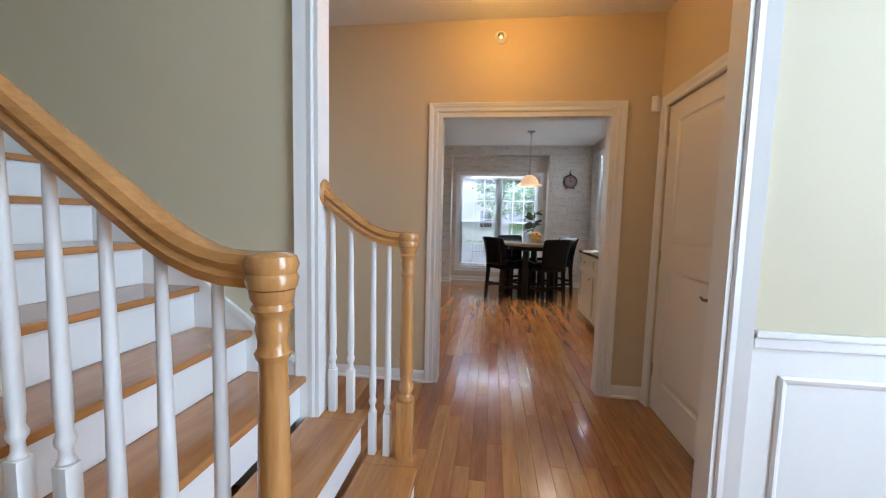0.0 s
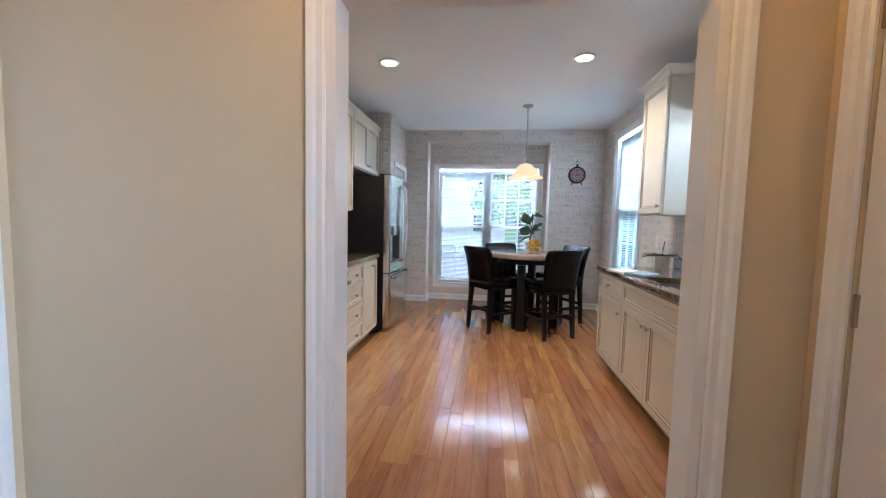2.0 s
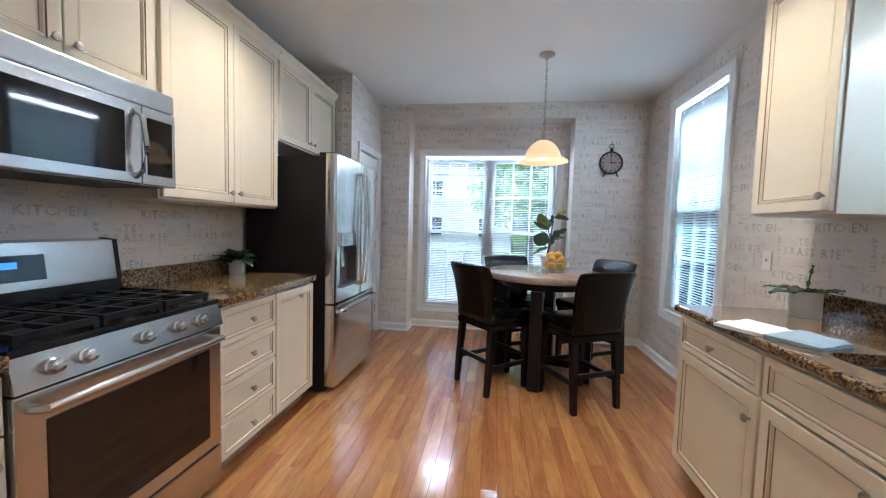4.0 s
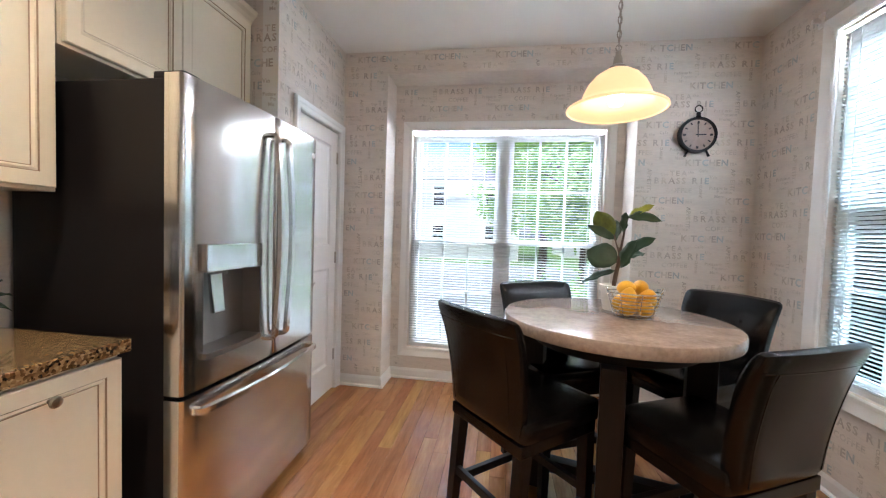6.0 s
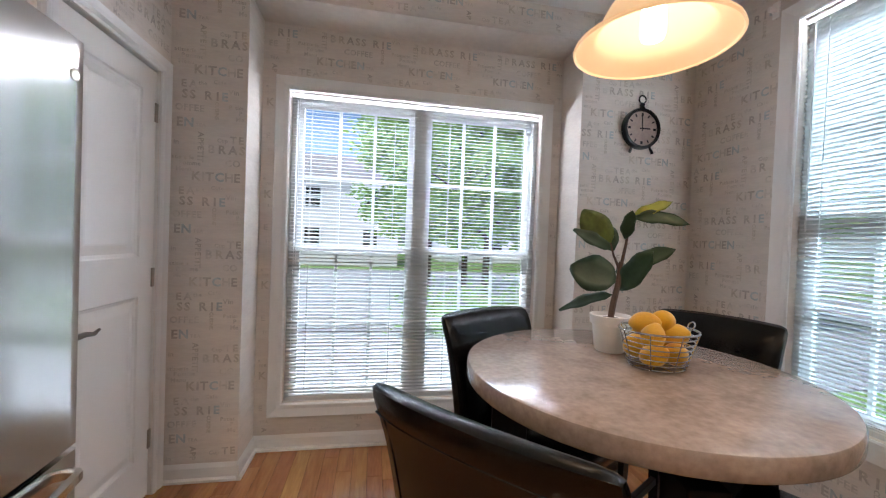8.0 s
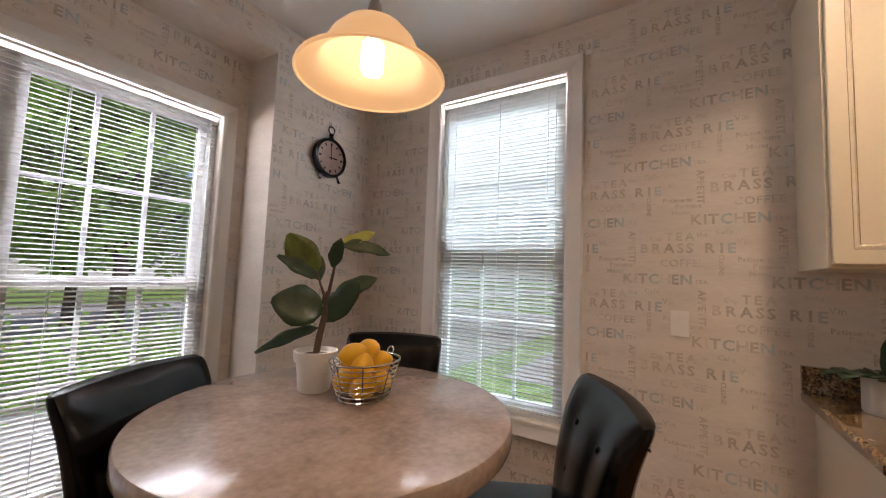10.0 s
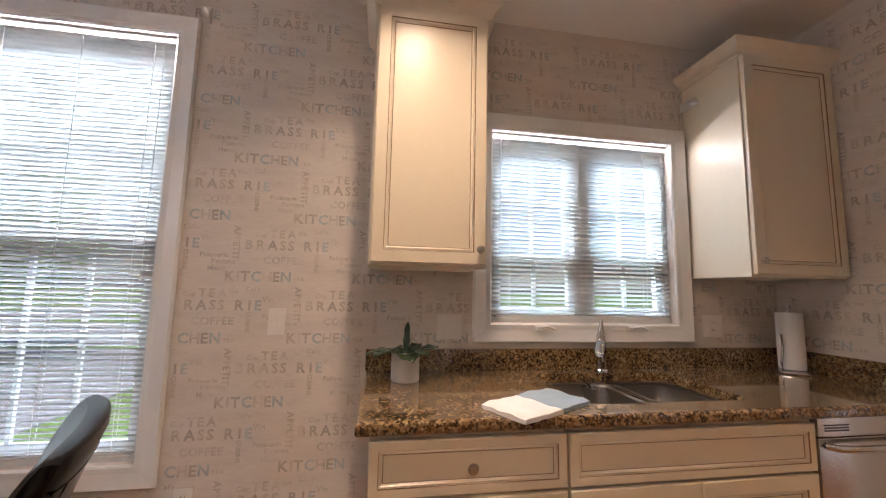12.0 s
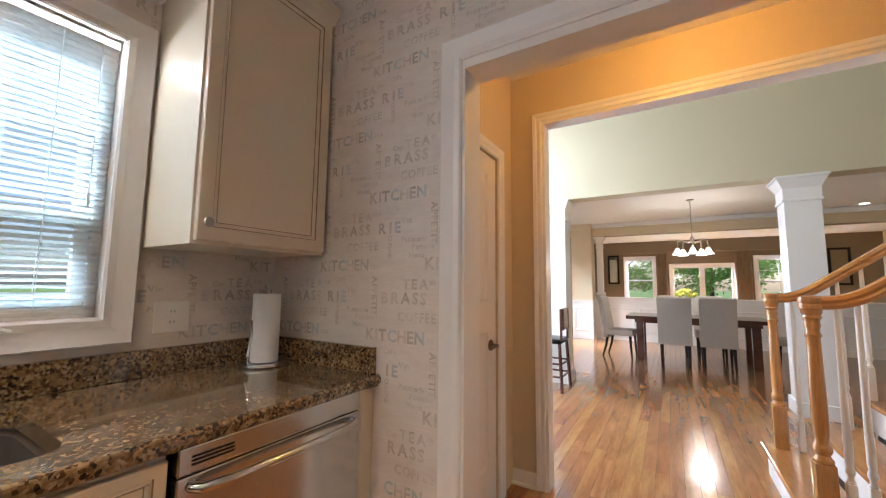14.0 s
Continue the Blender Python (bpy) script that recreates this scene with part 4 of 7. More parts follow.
for nm, y0, y1, prof, mt in (("backguard", RY0, RY1, ((-1.545, 0.90), (-1.44, 0.919), (-1.4495, 0.990), (-1.545, 0.990)), BLACK), ("backguard_face", RY0 + 0.006, RY1 - 0.022, ((-1.545, 0.991), (-1.4475, 0.991), (-1.472, 1.172), (-1.545, 1.180)), STEELH), ("end_cap", RY1 - 0.0215, RY1, ((-1.545, 0.991), (-1.446, 0.991), (-1.471, 1.176), (-1.545, 1.184)), BLACK)):
    bm = bmesh.new()
    vs = [[bm.verts.new((x, y, z)) for x, z in prof] for y in (y0, y1)]
    for i in range(4):
        bm.faces.new((vs[0][i], vs[0][(i + 1) % 4], vs[1][(i + 1) % 4], vs[1][i]))
    bm.faces.new(vs[0])
    bm.faces.new(vs[1])
    bmesh.ops.recalc_face_normals(bm, faces=bm.faces)
    bg = part(nm, bm, mt, bg or th)
    bg = bg if nm == "backguard" else bg.parent
part("display", xf(boxes((-0.004, 0.004, -0.12, 0.12, -0.05, 0.05)), pose(-1.459, 4.52, 1.075, 0, -7.8, 0)), BGLASS, bg)
part("clock_digits", xf(boxes((0.004, 0.0055, -0.03, 0.03, 0.0, 0.025)), pose(-1.459, 4.52, 1.075, 0, -7.8, 0)), SCREEN, bg, "blue lit oven clock")
for y0 in (RY0 + 0.03, RY0 + 0.27, RY0 + 0.51):
    bm = bmesh.new()
    y1 = y0 + 0.225
    for x in (-1.42, -0.97):
        box(bm, x - 0.008, x + 0.008, y0, y1, 0.93, 0.952, 0.002)
    for y in (y0 + 0.008, (y0 + y1) / 2, y1 - 0.008):
        box(bm, -1.42, -0.97, y - 0.007, y + 0.007, 0.938, 0.953, 0.002)
    for x in (-1.30, -1.195, -1.09):
        box(bm, x - 0.007, x + 0.007, y0, y1, 0.938, 0.953, 0.002)
    for x in (-1.42, -0.97):
        for y in (y0 + 0.008, y1 - 0.008):
            box(bm, x - 0.007, x + 0.007, y - 0.007, y + 0.007, 0.918, 0.935)
    part("grate", bm, IRON, th)
for x, y in ((-1.31, 4.29), (-1.08, 4.29), (-1.195, 4.56), (-1.31, 4.83), (-1.08, 4.83)):
    part("burner", lathe([(0.05, 0.0), (0.05, 0.008), (0.035, 0.010), (0.035, 0.018), (0.02, 0.02)], 18, (x, y, 0.918)), IRON, th, smooth=True)
th.location += Vector((0.03, 0.036, 0))

# ---- microwave ----
th = thing("microwave", (-1.36, 4.56, 1.44), "stainless over-range microwave with a curved handle", "microwave")
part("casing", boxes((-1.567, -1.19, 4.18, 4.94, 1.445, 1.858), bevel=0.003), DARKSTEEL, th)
part("vent_strip", boxes((-1.19, -1.150, 4.18, 4.94, 1.775, 1.858), bevel=0.008), STEELH, th)
door = part("door", boxes((-1.19, -1.145, 4.18, 4.775, 1.445, 1.772), bevel=0.008), STEELH, th)
part("door_glass", boxes((-1.147, -1.142, 4.235, 4.70, 1.49, 1.73), bevel=0.001), BGLASS, door)
part("control_panel", boxes((-1.19, -1.146, 4.778, 4.94, 1.445, 1.772), bevel=0.006), STEELH, th)
part("keypad", boxes((-1.1475, -1.143, 4.80, 4.92, 1.49, 1.73), bevel=0.001), BGLASS, th)
part("handle", tube([(-1.146, 4.745, 1.475), (-1.115, 4.748, 1.50), (-1.098, 4.752, 1.60), (-1.115, 4.748, 1.72), (-1.146, 4.745, 1.745)], 0.011, 10), STEELH, door, smooth=True)
th.location += Vector((0.029, 0.036, -0.027))

# ---- refrigerator ----
FY0, FY1, FM = 6.004, 6.912, 6.495
DY0, DY1, DZ0, DZ1 = 6.090, 6.392, 0.815, 1.108     # the dispenser's bay in the left door
th = thing("refrigerator", (-1.2, 6.45, 0), "stainless French-door refrigerator with dispenser and black sides", "refrigerator")
part("body", boxes((-1.508, -0.873, FY0 + 0.006, FY1 - 0.016, 0.02, 1.765), bevel=0.004), DARKSTEEL, th)
for y in (FY0 + 0.05, FY1 - 0.06):
    part("hinge_cover", boxes((-0.93, -0.81, y - 0.035, y + 0.035, 1.766, 1.792), bevel=0.008), DARKSTEEL, th)


def fridge_x(y):
    return -0.780 - 0.022 * ((y - (FY0 + FY1) / 2) / ((FY1 - FY0) / 2)) ** 2


def fridge_front(name, y0, y1, z0, z1, bay=None):
    """A bowed steel front with rounded side edges, and a bay (y0, y1, z0, z1) let into it."""
    bm = bmesh.new()
    back = -0.870
    ys = {y0, y0 + 0.004, y0 + 0.012, y1 - 0.012, y1 - 0.004, y1, *[y0 + (y1 - y0) * i / 8 for i in range(1, 8)]}
    zs = {z0, z1}
    if bay:
        ys |= {bay[0], bay[1]}
        zs |= {bay[2], bay[3]}
    ys, zs = sorted(ys), sorted(zs)

    def px(y):
        e = min(y - y0, y1 - y)
        return fridge_x(y) - (0.012 if e < 0.001 else 0.004 if e < 0.006 else 0.0)

    g = {(i, k): bm.verts.new((px(y), y, z)) for i, y in enumerate(ys) for k, z in enumerate(zs)}
    for i in range(len(ys) - 1):
        for k in range(len(zs) - 1):
            if bay and bay[0] - 1e-6 <= ys[i] < bay[1] - 1e-6 and bay[2] - 1e-6 <= zs[k] < bay[3] - 1e-6:
                continue
            bm.faces.new((g[i, k], g[i + 1, k], g[i + 1, k + 1], g[i, k + 1]))
    lo = [g[i, 0] for i in range(len(ys))]
    hi = [g[i, len(zs) - 1] for i in range(len(ys))]
    c = [bm.verts.new((back, y, z)) for y, z in ((y0, z0), (y1, z0), (y1, z1), (y0, z1))]
    bm.faces.new(lo[::-1] + [c[0], c[1]])
    bm.faces.new(hi + [c[2], c[3]])
    bm.faces.new([c[0], c[3]] + [g[0, k] for k in range(len(zs) - 1, -1, -1)])
    bm.faces.new([c[1], c[2]] + [g[len(ys) - 1, k] for k in range(len(zs) - 1, -1, -1)])
    bm.faces.new(c)
    bmesh.ops.recalc_face_normals(bm, faces=bm.faces)
    return part(name, bm, STEEL, th, smooth=True)


def bow_handle(y, z0, z1, level=False):
    """A broad flat bar bowed away from the front, its ends turned in to it."""
    bm = bmesh.new()
    n, rings = 16, []
    rows = [(-0.004, 0.0), (0.026, 0.004)] + [(0.034 + 0.024 * math.sin(math.pi * i / n), 0.012 + (z1 - z0 - 0.024) * i / n) for i in range(n + 1)] + [(0.026, z1 - z0 - 0.004), (-0.004, z1 - z0)]
    for i, (d, s) in enumerate(rows):
        a, b = rows[max(i - 1, 0)], rows[min(i + 1, len(rows) - 1)]
        t = Vector((b[0] - a[0], b[1] - a[1])).normalized()
        ring = []
        for u, v in ((-0.016, -0.006), (-0.012, 0.010), (0.012, 0.010), (0.016, -0.006), (0.010, -0.011), (-0.010, -0.011)):
            dd, ss = d + v * t.y, s - v * t.x
            if level:
                ring.append(bm.verts.new((fridge_x(z0 + ss) + dd, z0 + ss, y + u * 0.9)))
            else:
                ring.append(bm.verts.new((fridge_x(y) + dd, y + u, z0 + ss)))
        rings.append(ring)
    for a, b in zip(rings, rings[1:]):
        for k in range(6):
            bm.faces.new((a[k], a[(k + 1) % 6], b[(k + 1) % 6], b[k]))
    bm.faces.new(rings[0][::-1])
    bm.faces.new(rings[-1])
    bmesh.ops.recalc_face_normals(bm, faces=bm.faces)
    return bm


ld = fridge_front("left_door", FY0, FM - 0.003, 0.688, 1.78, (DY0, DY1, DZ0, DZ1))
rd = fridge_front("right_door", FM + 0.003, FY1, 0.688, 1.78)
fz = fridge_front("freezer_drawer", FY0, FY1, 0.06, 0.672)
part("door_handle", bow_handle(FM - 0.045, 0.775, 1.690), STEEL, ld, smooth=True)
part("door_handle", bow_handle(FM + 0.045, 0.775, 1.690), STEEL, rd, smooth=True)
part("drawer_handle", bow_handle(0.622, FY0 + 0.045, FY1 - 0.045, True), STEEL, fz, smooth=True)
part("dispenser_panel", boxes((-0.80, -0.772, DY0 - 0.008, DY1 + 0.004, DZ1 + 0.001, 1.210), bevel=0.004), CHROME, ld, "bright steel control strip of the dispenser")
bm = bmesh.new()
rim = [bm.verts.new((fridge_x(y) - 0.001, y, z)) for y, z in ((DY0, DZ0), (DY1, DZ0), (DY1, DZ1), (DY0, DZ1))]
deep = [bm.verts.new((-0.862, y, z)) for y, z in ((DY0 + 0.006, DZ0), (DY1 - 0.006, DZ0), (DY1 - 0.006, DZ1 - 0.006), (DY0 + 0.006, DZ1 - 0.006))]
for k in range(4):
    bm.faces.new((rim[k], rim[(k + 1) % 4], deep[(k + 1) % 4], deep[k]))
bm.faces.new(deep)
part("dispenser_bay", bm, BAYSTEEL, ld, "grey recessed bay of the dispenser")
part("dispenser_paddle", xf(boxes((-0.008, 0.008, -0.030, 0.030, -0.075, 0.075), bevel=0.004), pose(-0.822, DY0 + 0.095, 1.020, 0, -6, 0)), STEEL, ld)
for y in (DY0 + 0.135, DY0 + 0.15):
    part("spout", tube([(-0.82, y, DZ1 - 0.004), (-0.82, y, DZ1 - 0.022)], 0.005, 8), BAYSTEEL, ld)
bm = bmesh.new()
lip = [(DY0 - 0.006 + (DY1 - DY0 + 0.010) * i / 12, 0.030 * math.sin(math.pi * i / 12) ** 0.7) for i in range(13)]
vs = [[bm.verts.new((x, y, z)) for x, z in ((-0.862, DZ0 - 0.022), (-0.778 + 0.3 * b, DZ0 - 0.022), (-0.776 + 0.3 * b, DZ0), (-0.862, DZ0 + 0.004))] for y, b in lip]
for a, b in zip(vs, vs[1:]):
    for k in range(4):
        bm.faces.new((a[k], a[(k + 1) % 4], b[(k + 1) % 4], b[k]))
bm.faces.new(vs[0])
bm.faces.new(vs[-1])
bmesh.ops.recalc_face_normals(bm, faces=bm.faces)
part("drip_tray", bm, BAYSTEEL, ld)
bm = lathe([(0.016, 0), (0.016, 0.002), (0.012, 0.003)], 16)
part("emblem", xf(bm, pose(fridge_x(6.865) + 0.0005, 6.865, 1.682, 0, 90, 0)), NICKEL, rd)


# ---- table and chairs ----
TX, TY = 0.787, 6.763
th = thing("pedestal_table", (TX, TY, 0), "round counter-height table with polished brown stone-look top", "table", local=True)
part("tabletop", lathe([(0.0, 0.858), (0.485, 0.858), (0.5, 0.862), (0.503, 0.868), (0.503, 0.905), (0.499, 0.912), (0.49, 0.915), (0.0, 0.915)], 72), TOPSTONE, th, smooth=True)
part("apron", lathe([(0.36, 0.79), (0.36, 0.857), (0.0, 0.857)], 40), DARKWOOD, th, smooth=True)
for ang in (-104, -18, 72, 162):
    a = radians(ang)
    bm = boxes((-0.055, 0.055, -0.045, 0.045, 0.0, 0.79), bevel=0.004)
    part("leg", xf(bm, pose(0.36 * math.cos(a), 0.36 * math.sin(a), 0, 0, 0, ang)), DARKWOOD, th)
part("cross_rail", xf(boxes((-0.31, 0.31, -0.03, 0.03, 0.10, 0.16), (-0.03, 0.03, -0.31, -0.03, 0.10, 0.16), (-0.03, 0.03, 0.03, 0.31, 0.10, 0.16)), pose(0, 0, 0, 0, 0, -14)), DARKWOOD, th)


def chair():
    th = thing("dining_chair", (0, 0, 0), "black leather counter-height chair with tufted back and dark legs", "chair", "chairs round the table", local=True)
    part("seat", boxes((-0.225, 0.225, -0.20, 0.235, 0.545, 0.635), bevel=0.03), LEATHER, th, smooth=True)
    part("seat_rail", boxes((-0.21, 0.21, -0.20, 0.215, 0.50, 0.547), bevel=0.004), LEATHER, th)
    # back: a thick pad, bowed round the sitter and leaning outwards
    bm = bmesh.new()
    nu, nv = 10, 8
    grid = {}
    for side in (0, 1):
        for i in range(nu + 1):
            for k in range(nv + 1):
                u, v = -1 + 2 * i / nu, k / nv
                x = u * (0.207 + 0.036 * v)
                lean = -0.03 - 0.10 * v ** 1.5 - (0.02 * max(0, v - 0.8) / 0.2)
                bow = 0.035 * u * u * v
                thick = 0.038 * (1 - 0.35 * abs(u) ** 6) * (1 - 0.25 * max(0, v - 0.85) / 0.15)
                puff = 0.012 * (1 - u * u) * math.sin(math.pi * min(1, max(0, v))) if side else 0
                if side:
                    for bu, bv in ((-0.42, 0.42), (0.42, 0.42), (-0.42, 0.72), (0.42, 0.72)):
                        puff -= 0.012 * math.exp(-((u - bu) ** 2 / 0.03 + (v - bv) ** 2 / 0.012))
                y = -0.155 + lean + bow + (thick + puff if side else -thick)
                z = 0.555 + 0.445 * v + 0.008 * (1 - u * u) * v
                grid[side, i, k] = bm.verts.new((x, y, z))
    for i in range(nu):
        for k in range(nv):
            bm.faces.new([grid[0, i + a, k + b] for a, b in ((0, 0), (0, 1), (1, 1), (1, 0))])
            bm.faces.new([grid[1, i + a, k + b] for a, b in ((0, 0), (1, 0), (1, 1), (0, 1))])
    for i in range(nu):
        bm.faces.new((grid[0, i, 0], grid[0, i + 1, 0], grid[1, i + 1, 0], grid[1, i, 0]))
        bm.faces.new((grid[0, i, nv], grid[1, i, nv], grid[1, i + 1, nv], grid[0, i + 1, nv]))
    for k in range(nv):
        bm.faces.new((grid[0, 0, k], grid[1, 0, k], grid[1, 0, k + 1], grid[0, 0, k + 1]))
        bm.faces.new((grid[0, nu, k], grid[0, nu, k + 1], grid[1, nu, k + 1], grid[1, nu, k]))
    bmesh.ops.recalc_face_normals(bm, faces=bm.faces)
    back = part("backrest", bm, LEATHER, th, smooth=True)
    mod = back.modifiers.new("soft", "SUBSURF")
    mod.levels = mod.render_levels = 1
    def skin(u, v):
        t = 0.038 * (1 - 0.35 * abs(u) ** 6) * (1 - 0.25 * max(0, v - 0.85) / 0.15)
        return (u * (0.207 + 0.036 * v), -0.155 - 0.03 - 0.10 * v ** 1.5 - 0.02 * max(0, v - 0.8) / 0.2 + 0.035 * u * u * v - t + 0.0012, 0.555 + 0.445 * v + 0.008 * (1 - u * u) * v)

    for sx in (-1, 1):
        part("seam", tube([skin(sx * 0.78, k / 14) for k in range(1, 13)], 0.0022, 5), LEATHER, back)
    part("seam", tube([skin(-0.93 + 1.86 * k / 16, 0.86) for k in range(17)], 0.0022, 5), LEATHER, back)
    for u, v in ((-0.42, 0.42), (0.42, 0.42), (-0.42, 0.72), (0.42, 0.72)):
        y = -0.155 - 0.03 - 0.10 * v ** 1.5 + 0.035 * u * u * v + 0.036
        part("button", xf(lathe([(0.011, 0), (0.009, 0.005), (0.003, 0.007)], 10), pose(u * (0.205 + 0.022 * v), y, 0.555 + 0.45 * v, -90, 0, 0)), LEATHER, back, smooth=True)
    for sx in (-1, 1):
        for y0, y1 in ((0.19, 0.195), (-0.165, -0.205)):
            bm = bmesh.new()
            ends = []
            for x, y, z, h in ((sx * 0.185, y0, 0.50, 0.024), (sx * 0.19, y1, 0.0, 0.018)):
                ends.append([bm.verts.new((x + a * h, y + b * h, z)) for a, b in ((-1, -1), (1, -1), (1, 1), (-1, 1))])
            for i in range(4):
                bm.faces.new((ends[0][i], ends[0][(i + 1) % 4], ends[1][(i + 1) % 4], ends[1][i]))
            bm.faces.new(ends[0])
            bm.faces.new(ends[1])
            bmesh.ops.recalc_face_normals(bm, faces=bm.faces)
            part("leg", bm, DARKWOOD, th)
        part("stretcher", boxes((sx * 0.188 - 0.012, sx * 0.188 + 0.012, -0.175, 0.18, 0.19, 0.225), bevel=0.003), DARKWOOD, th)
    part("stretcher", boxes((-0.175, 0.175, 0.18, 0.204, 0.24, 0.275), bevel=0.003), DARKWOOD, th)
    part("stretcher", boxes((-0.175, 0.175, -0.197, -0.175, 0.24, 0.275), bevel=0.003), DARKWOOD, th)
    return th


first = chair()
PLACES = [(0.145, 6.29, -48.5), (1.14, 6.06, 27.5), (1.50, 7.13, 120), (0.46, 7.25, -154)]
for i, (bx, by, rz) in enumerate(PLACES):
    fx, fy = -math.sin(radians(rz)), math.cos(radians(rz))
    m = pose(bx + 0.285 * fx, by + 0.285 * fy, 0, 0, 0, rz)
    if i == 0:
        first.matrix_basis = m
    else:
        copy_thing(first, m)

# ---- pendant, cans, clock ----
PX, PY = 0.72, 6.635
th = thing("pendant_lamp", (PX, PY, 1.81), "lit pendant lamp with bell-shaped alabaster glass shade", "lamp", local=True)
prof = [(0.205, 0.024), (0.203, 0.031), (0.186, 0.041), (0.160, 0.054), (0.144, 0.070), (0.134, 0.098), (0.116, 0.134), (0.088, 0.166), (0.055, 0.188), (0.028, 0.20)]
bm = bmesh.new()
seg = 48
outer = [[bm.verts.new((r * math.cos(2 * math.pi * i / seg), r * math.sin(2 * math.pi * i / seg), z)) for i in range(seg)] for r, z in prof]
inner = [[bm.verts.new(((r - 0.006) * math.cos(2 * math.pi * i / seg), (r - 0.006) * math.sin(2 * math.pi * i / seg), z - 0.003)) for i in range(seg)] for r, z in prof]
for ring, flip in ((outer, False), (inner, True)):
    for a, b in zip(ring, ring[1:]):
        for i in range(seg):
            q = (a[i], a[(i + 1) % seg], b[(i + 1) % seg], b[i])
            bm.faces.new(q[::-1] if flip else q)
for a, b in ((outer[0], inner[0]), (inner[-1], outer[-1])):
    for i in range(seg):
        bm.faces.new((a[i], b[i], b[(i + 1) % seg], a[(i + 1) % seg]))
part("shade", bm, SHADEGLASS, th, "alabaster glass shade, lit", True)
part("bulb", lathe([(0.014, 0.19), (0.018, 0.14), (0.031, 0.125), (0.032, 0.06), (0.027, 0.045), (0.01, 0.042)], 18), BULB, th, "lit white bulb", True)
part("cap", lathe([(0.036, 0.195), (0.036, 0.205), (0.022, 0.215), (0.018, 0.245), (0.012, 0.255), (0.012, 0.27), (0.005, 0.275)], 18), NICKEL, th, smooth=True)
part("loop", tube([(0.012 * math.cos(a), 0, 0.287 + 0.012 * math.sin(a)) for a in [2 * math.pi * i / 12 for i in range(12)]], 0.003, 6, closed=True), NICKEL, th)
z, k = 0.315, 0
while z < 0.83:
    bm = tube([((0.008 * math.cos(a) if k % 2 else 0), (0 if k % 2 else 0.008 * math.cos(a)), z + 0.019 * math.sin(a)) for a in [2 * math.pi * i / 10 for i in range(10)]], 0.0028, 5, closed=True)
    part("chain_link", bm, NICKEL, th)
    z, k = z + 0.030, k + 1
part("cord", tube([(0.002, 0.002, 0.27), (0.004, -0.002, 0.55), (0, 0, 0.87)], 0.002, 5), NICKEL, th)
part("canopy", lathe([(0.01, 0.845), (0.02, 0.86), (0.06, 0.875), (0.065, 0.889)], 24), NICKEL, th, smooth=True)
for cx, cy in CANS:
    th = thing("recessed_light", (cx, cy, H), "lit recessed ceiling light with white trim ring", "ceiling light", "recessed lights")
    part("trim_ring", lathe([(0.095, -0.002), (0.093, -0.008), (0.07, -0.010), (0.07, -0.004)], 32, (cx, cy, H)), PLASTIC, th, smooth=True)
    part("lens", lathe([(0.069, -0.005), (0.066, -0.007), (0.0, -0.0075)], 28, (cx, cy, H)), CANGLOW, th, "lit warm white lens")
th = thing("hall_light", (0.2, 2.6, H), "lit flush ceiling light in the hall", "ceiling light")
part("shade", lathe([(0.13, 0), (0.13, -0.02), (0.11, -0.05), (0.05, -0.075), (0.0, -0.08)], 28, (0.2, 2.6, H)), SHADEWHITE, th, smooth=True).visible_shadow = False
CX, CZ = 1.584, 2.025
th = thing("wall_clock", (CX, 7.791, CZ), "round black pocket-watch style wall clock with aged face", "clock")
flat = pose(CX, 7.791, CZ, 90, 0, 0)
part("clock_rim", xf(lathe([(0.115, -0.028), (0.125, -0.02), (0.127, 0.0), (0.122, 0.014), (0.108, 0.016), (0.104, 0.0), (0.104, -0.01)], 40), flat), BLACK, th, smooth=True)
part("clock_face", xf(lathe([(0.105, -0.012), (0.105, 0.004), (0.0, 0.004)], 36), flat), CLOCKFACE, th, "aged cream and brown dial")
for i in range(12):
    mark = boxes((-0.004 if i % 3 else -0.007, 0.004 if i % 3 else 0.007, 0.078, 0.096, 0.0045, 0.006))
    part("hour_mark", xf(mark, flat @ pose(0, 0, 0, 0, 0, 30 * i)), BLACK, th)
part("hour_hand", xf(boxes((-0.004, 0.004, -0.015, 0.055, 0.0062, 0.0075)), flat @ pose(0, 0, 0, 0, 0, -88)), BLACK, th)
part("minute_hand", xf(boxes((-0.003, 0.003, -0.015, 0.085, 0.0078, 0.009)), flat @ pose(0, 0, 0, 0, 0, 3)), BLACK, th)
part("crown_knob", lathe([(0.018, 0.124), (0.012, 0.14), (0.016, 0.148), (0.010, 0.158)], 14, (CX, 7.793, CZ)), BLACK, th, smooth=True)
part("ring", tube([(CX + 0.024 * math.cos(a), 7.793, CZ + 0.180 + 0.024 * math.sin(a)) for a in [2 * math.pi * i / 20 for i in range(20)]], 0.004, 6, closed=True), BLACK, th)
for s in (-1, 1):
    part("foot", tube([(CX + s * 0.06, 7.791, CZ - 0.108), (CX + s * 0.078, 7.786, CZ - 0.15)], 0.007, 8, radii=[0.006, 0.009]), BLACK, th)


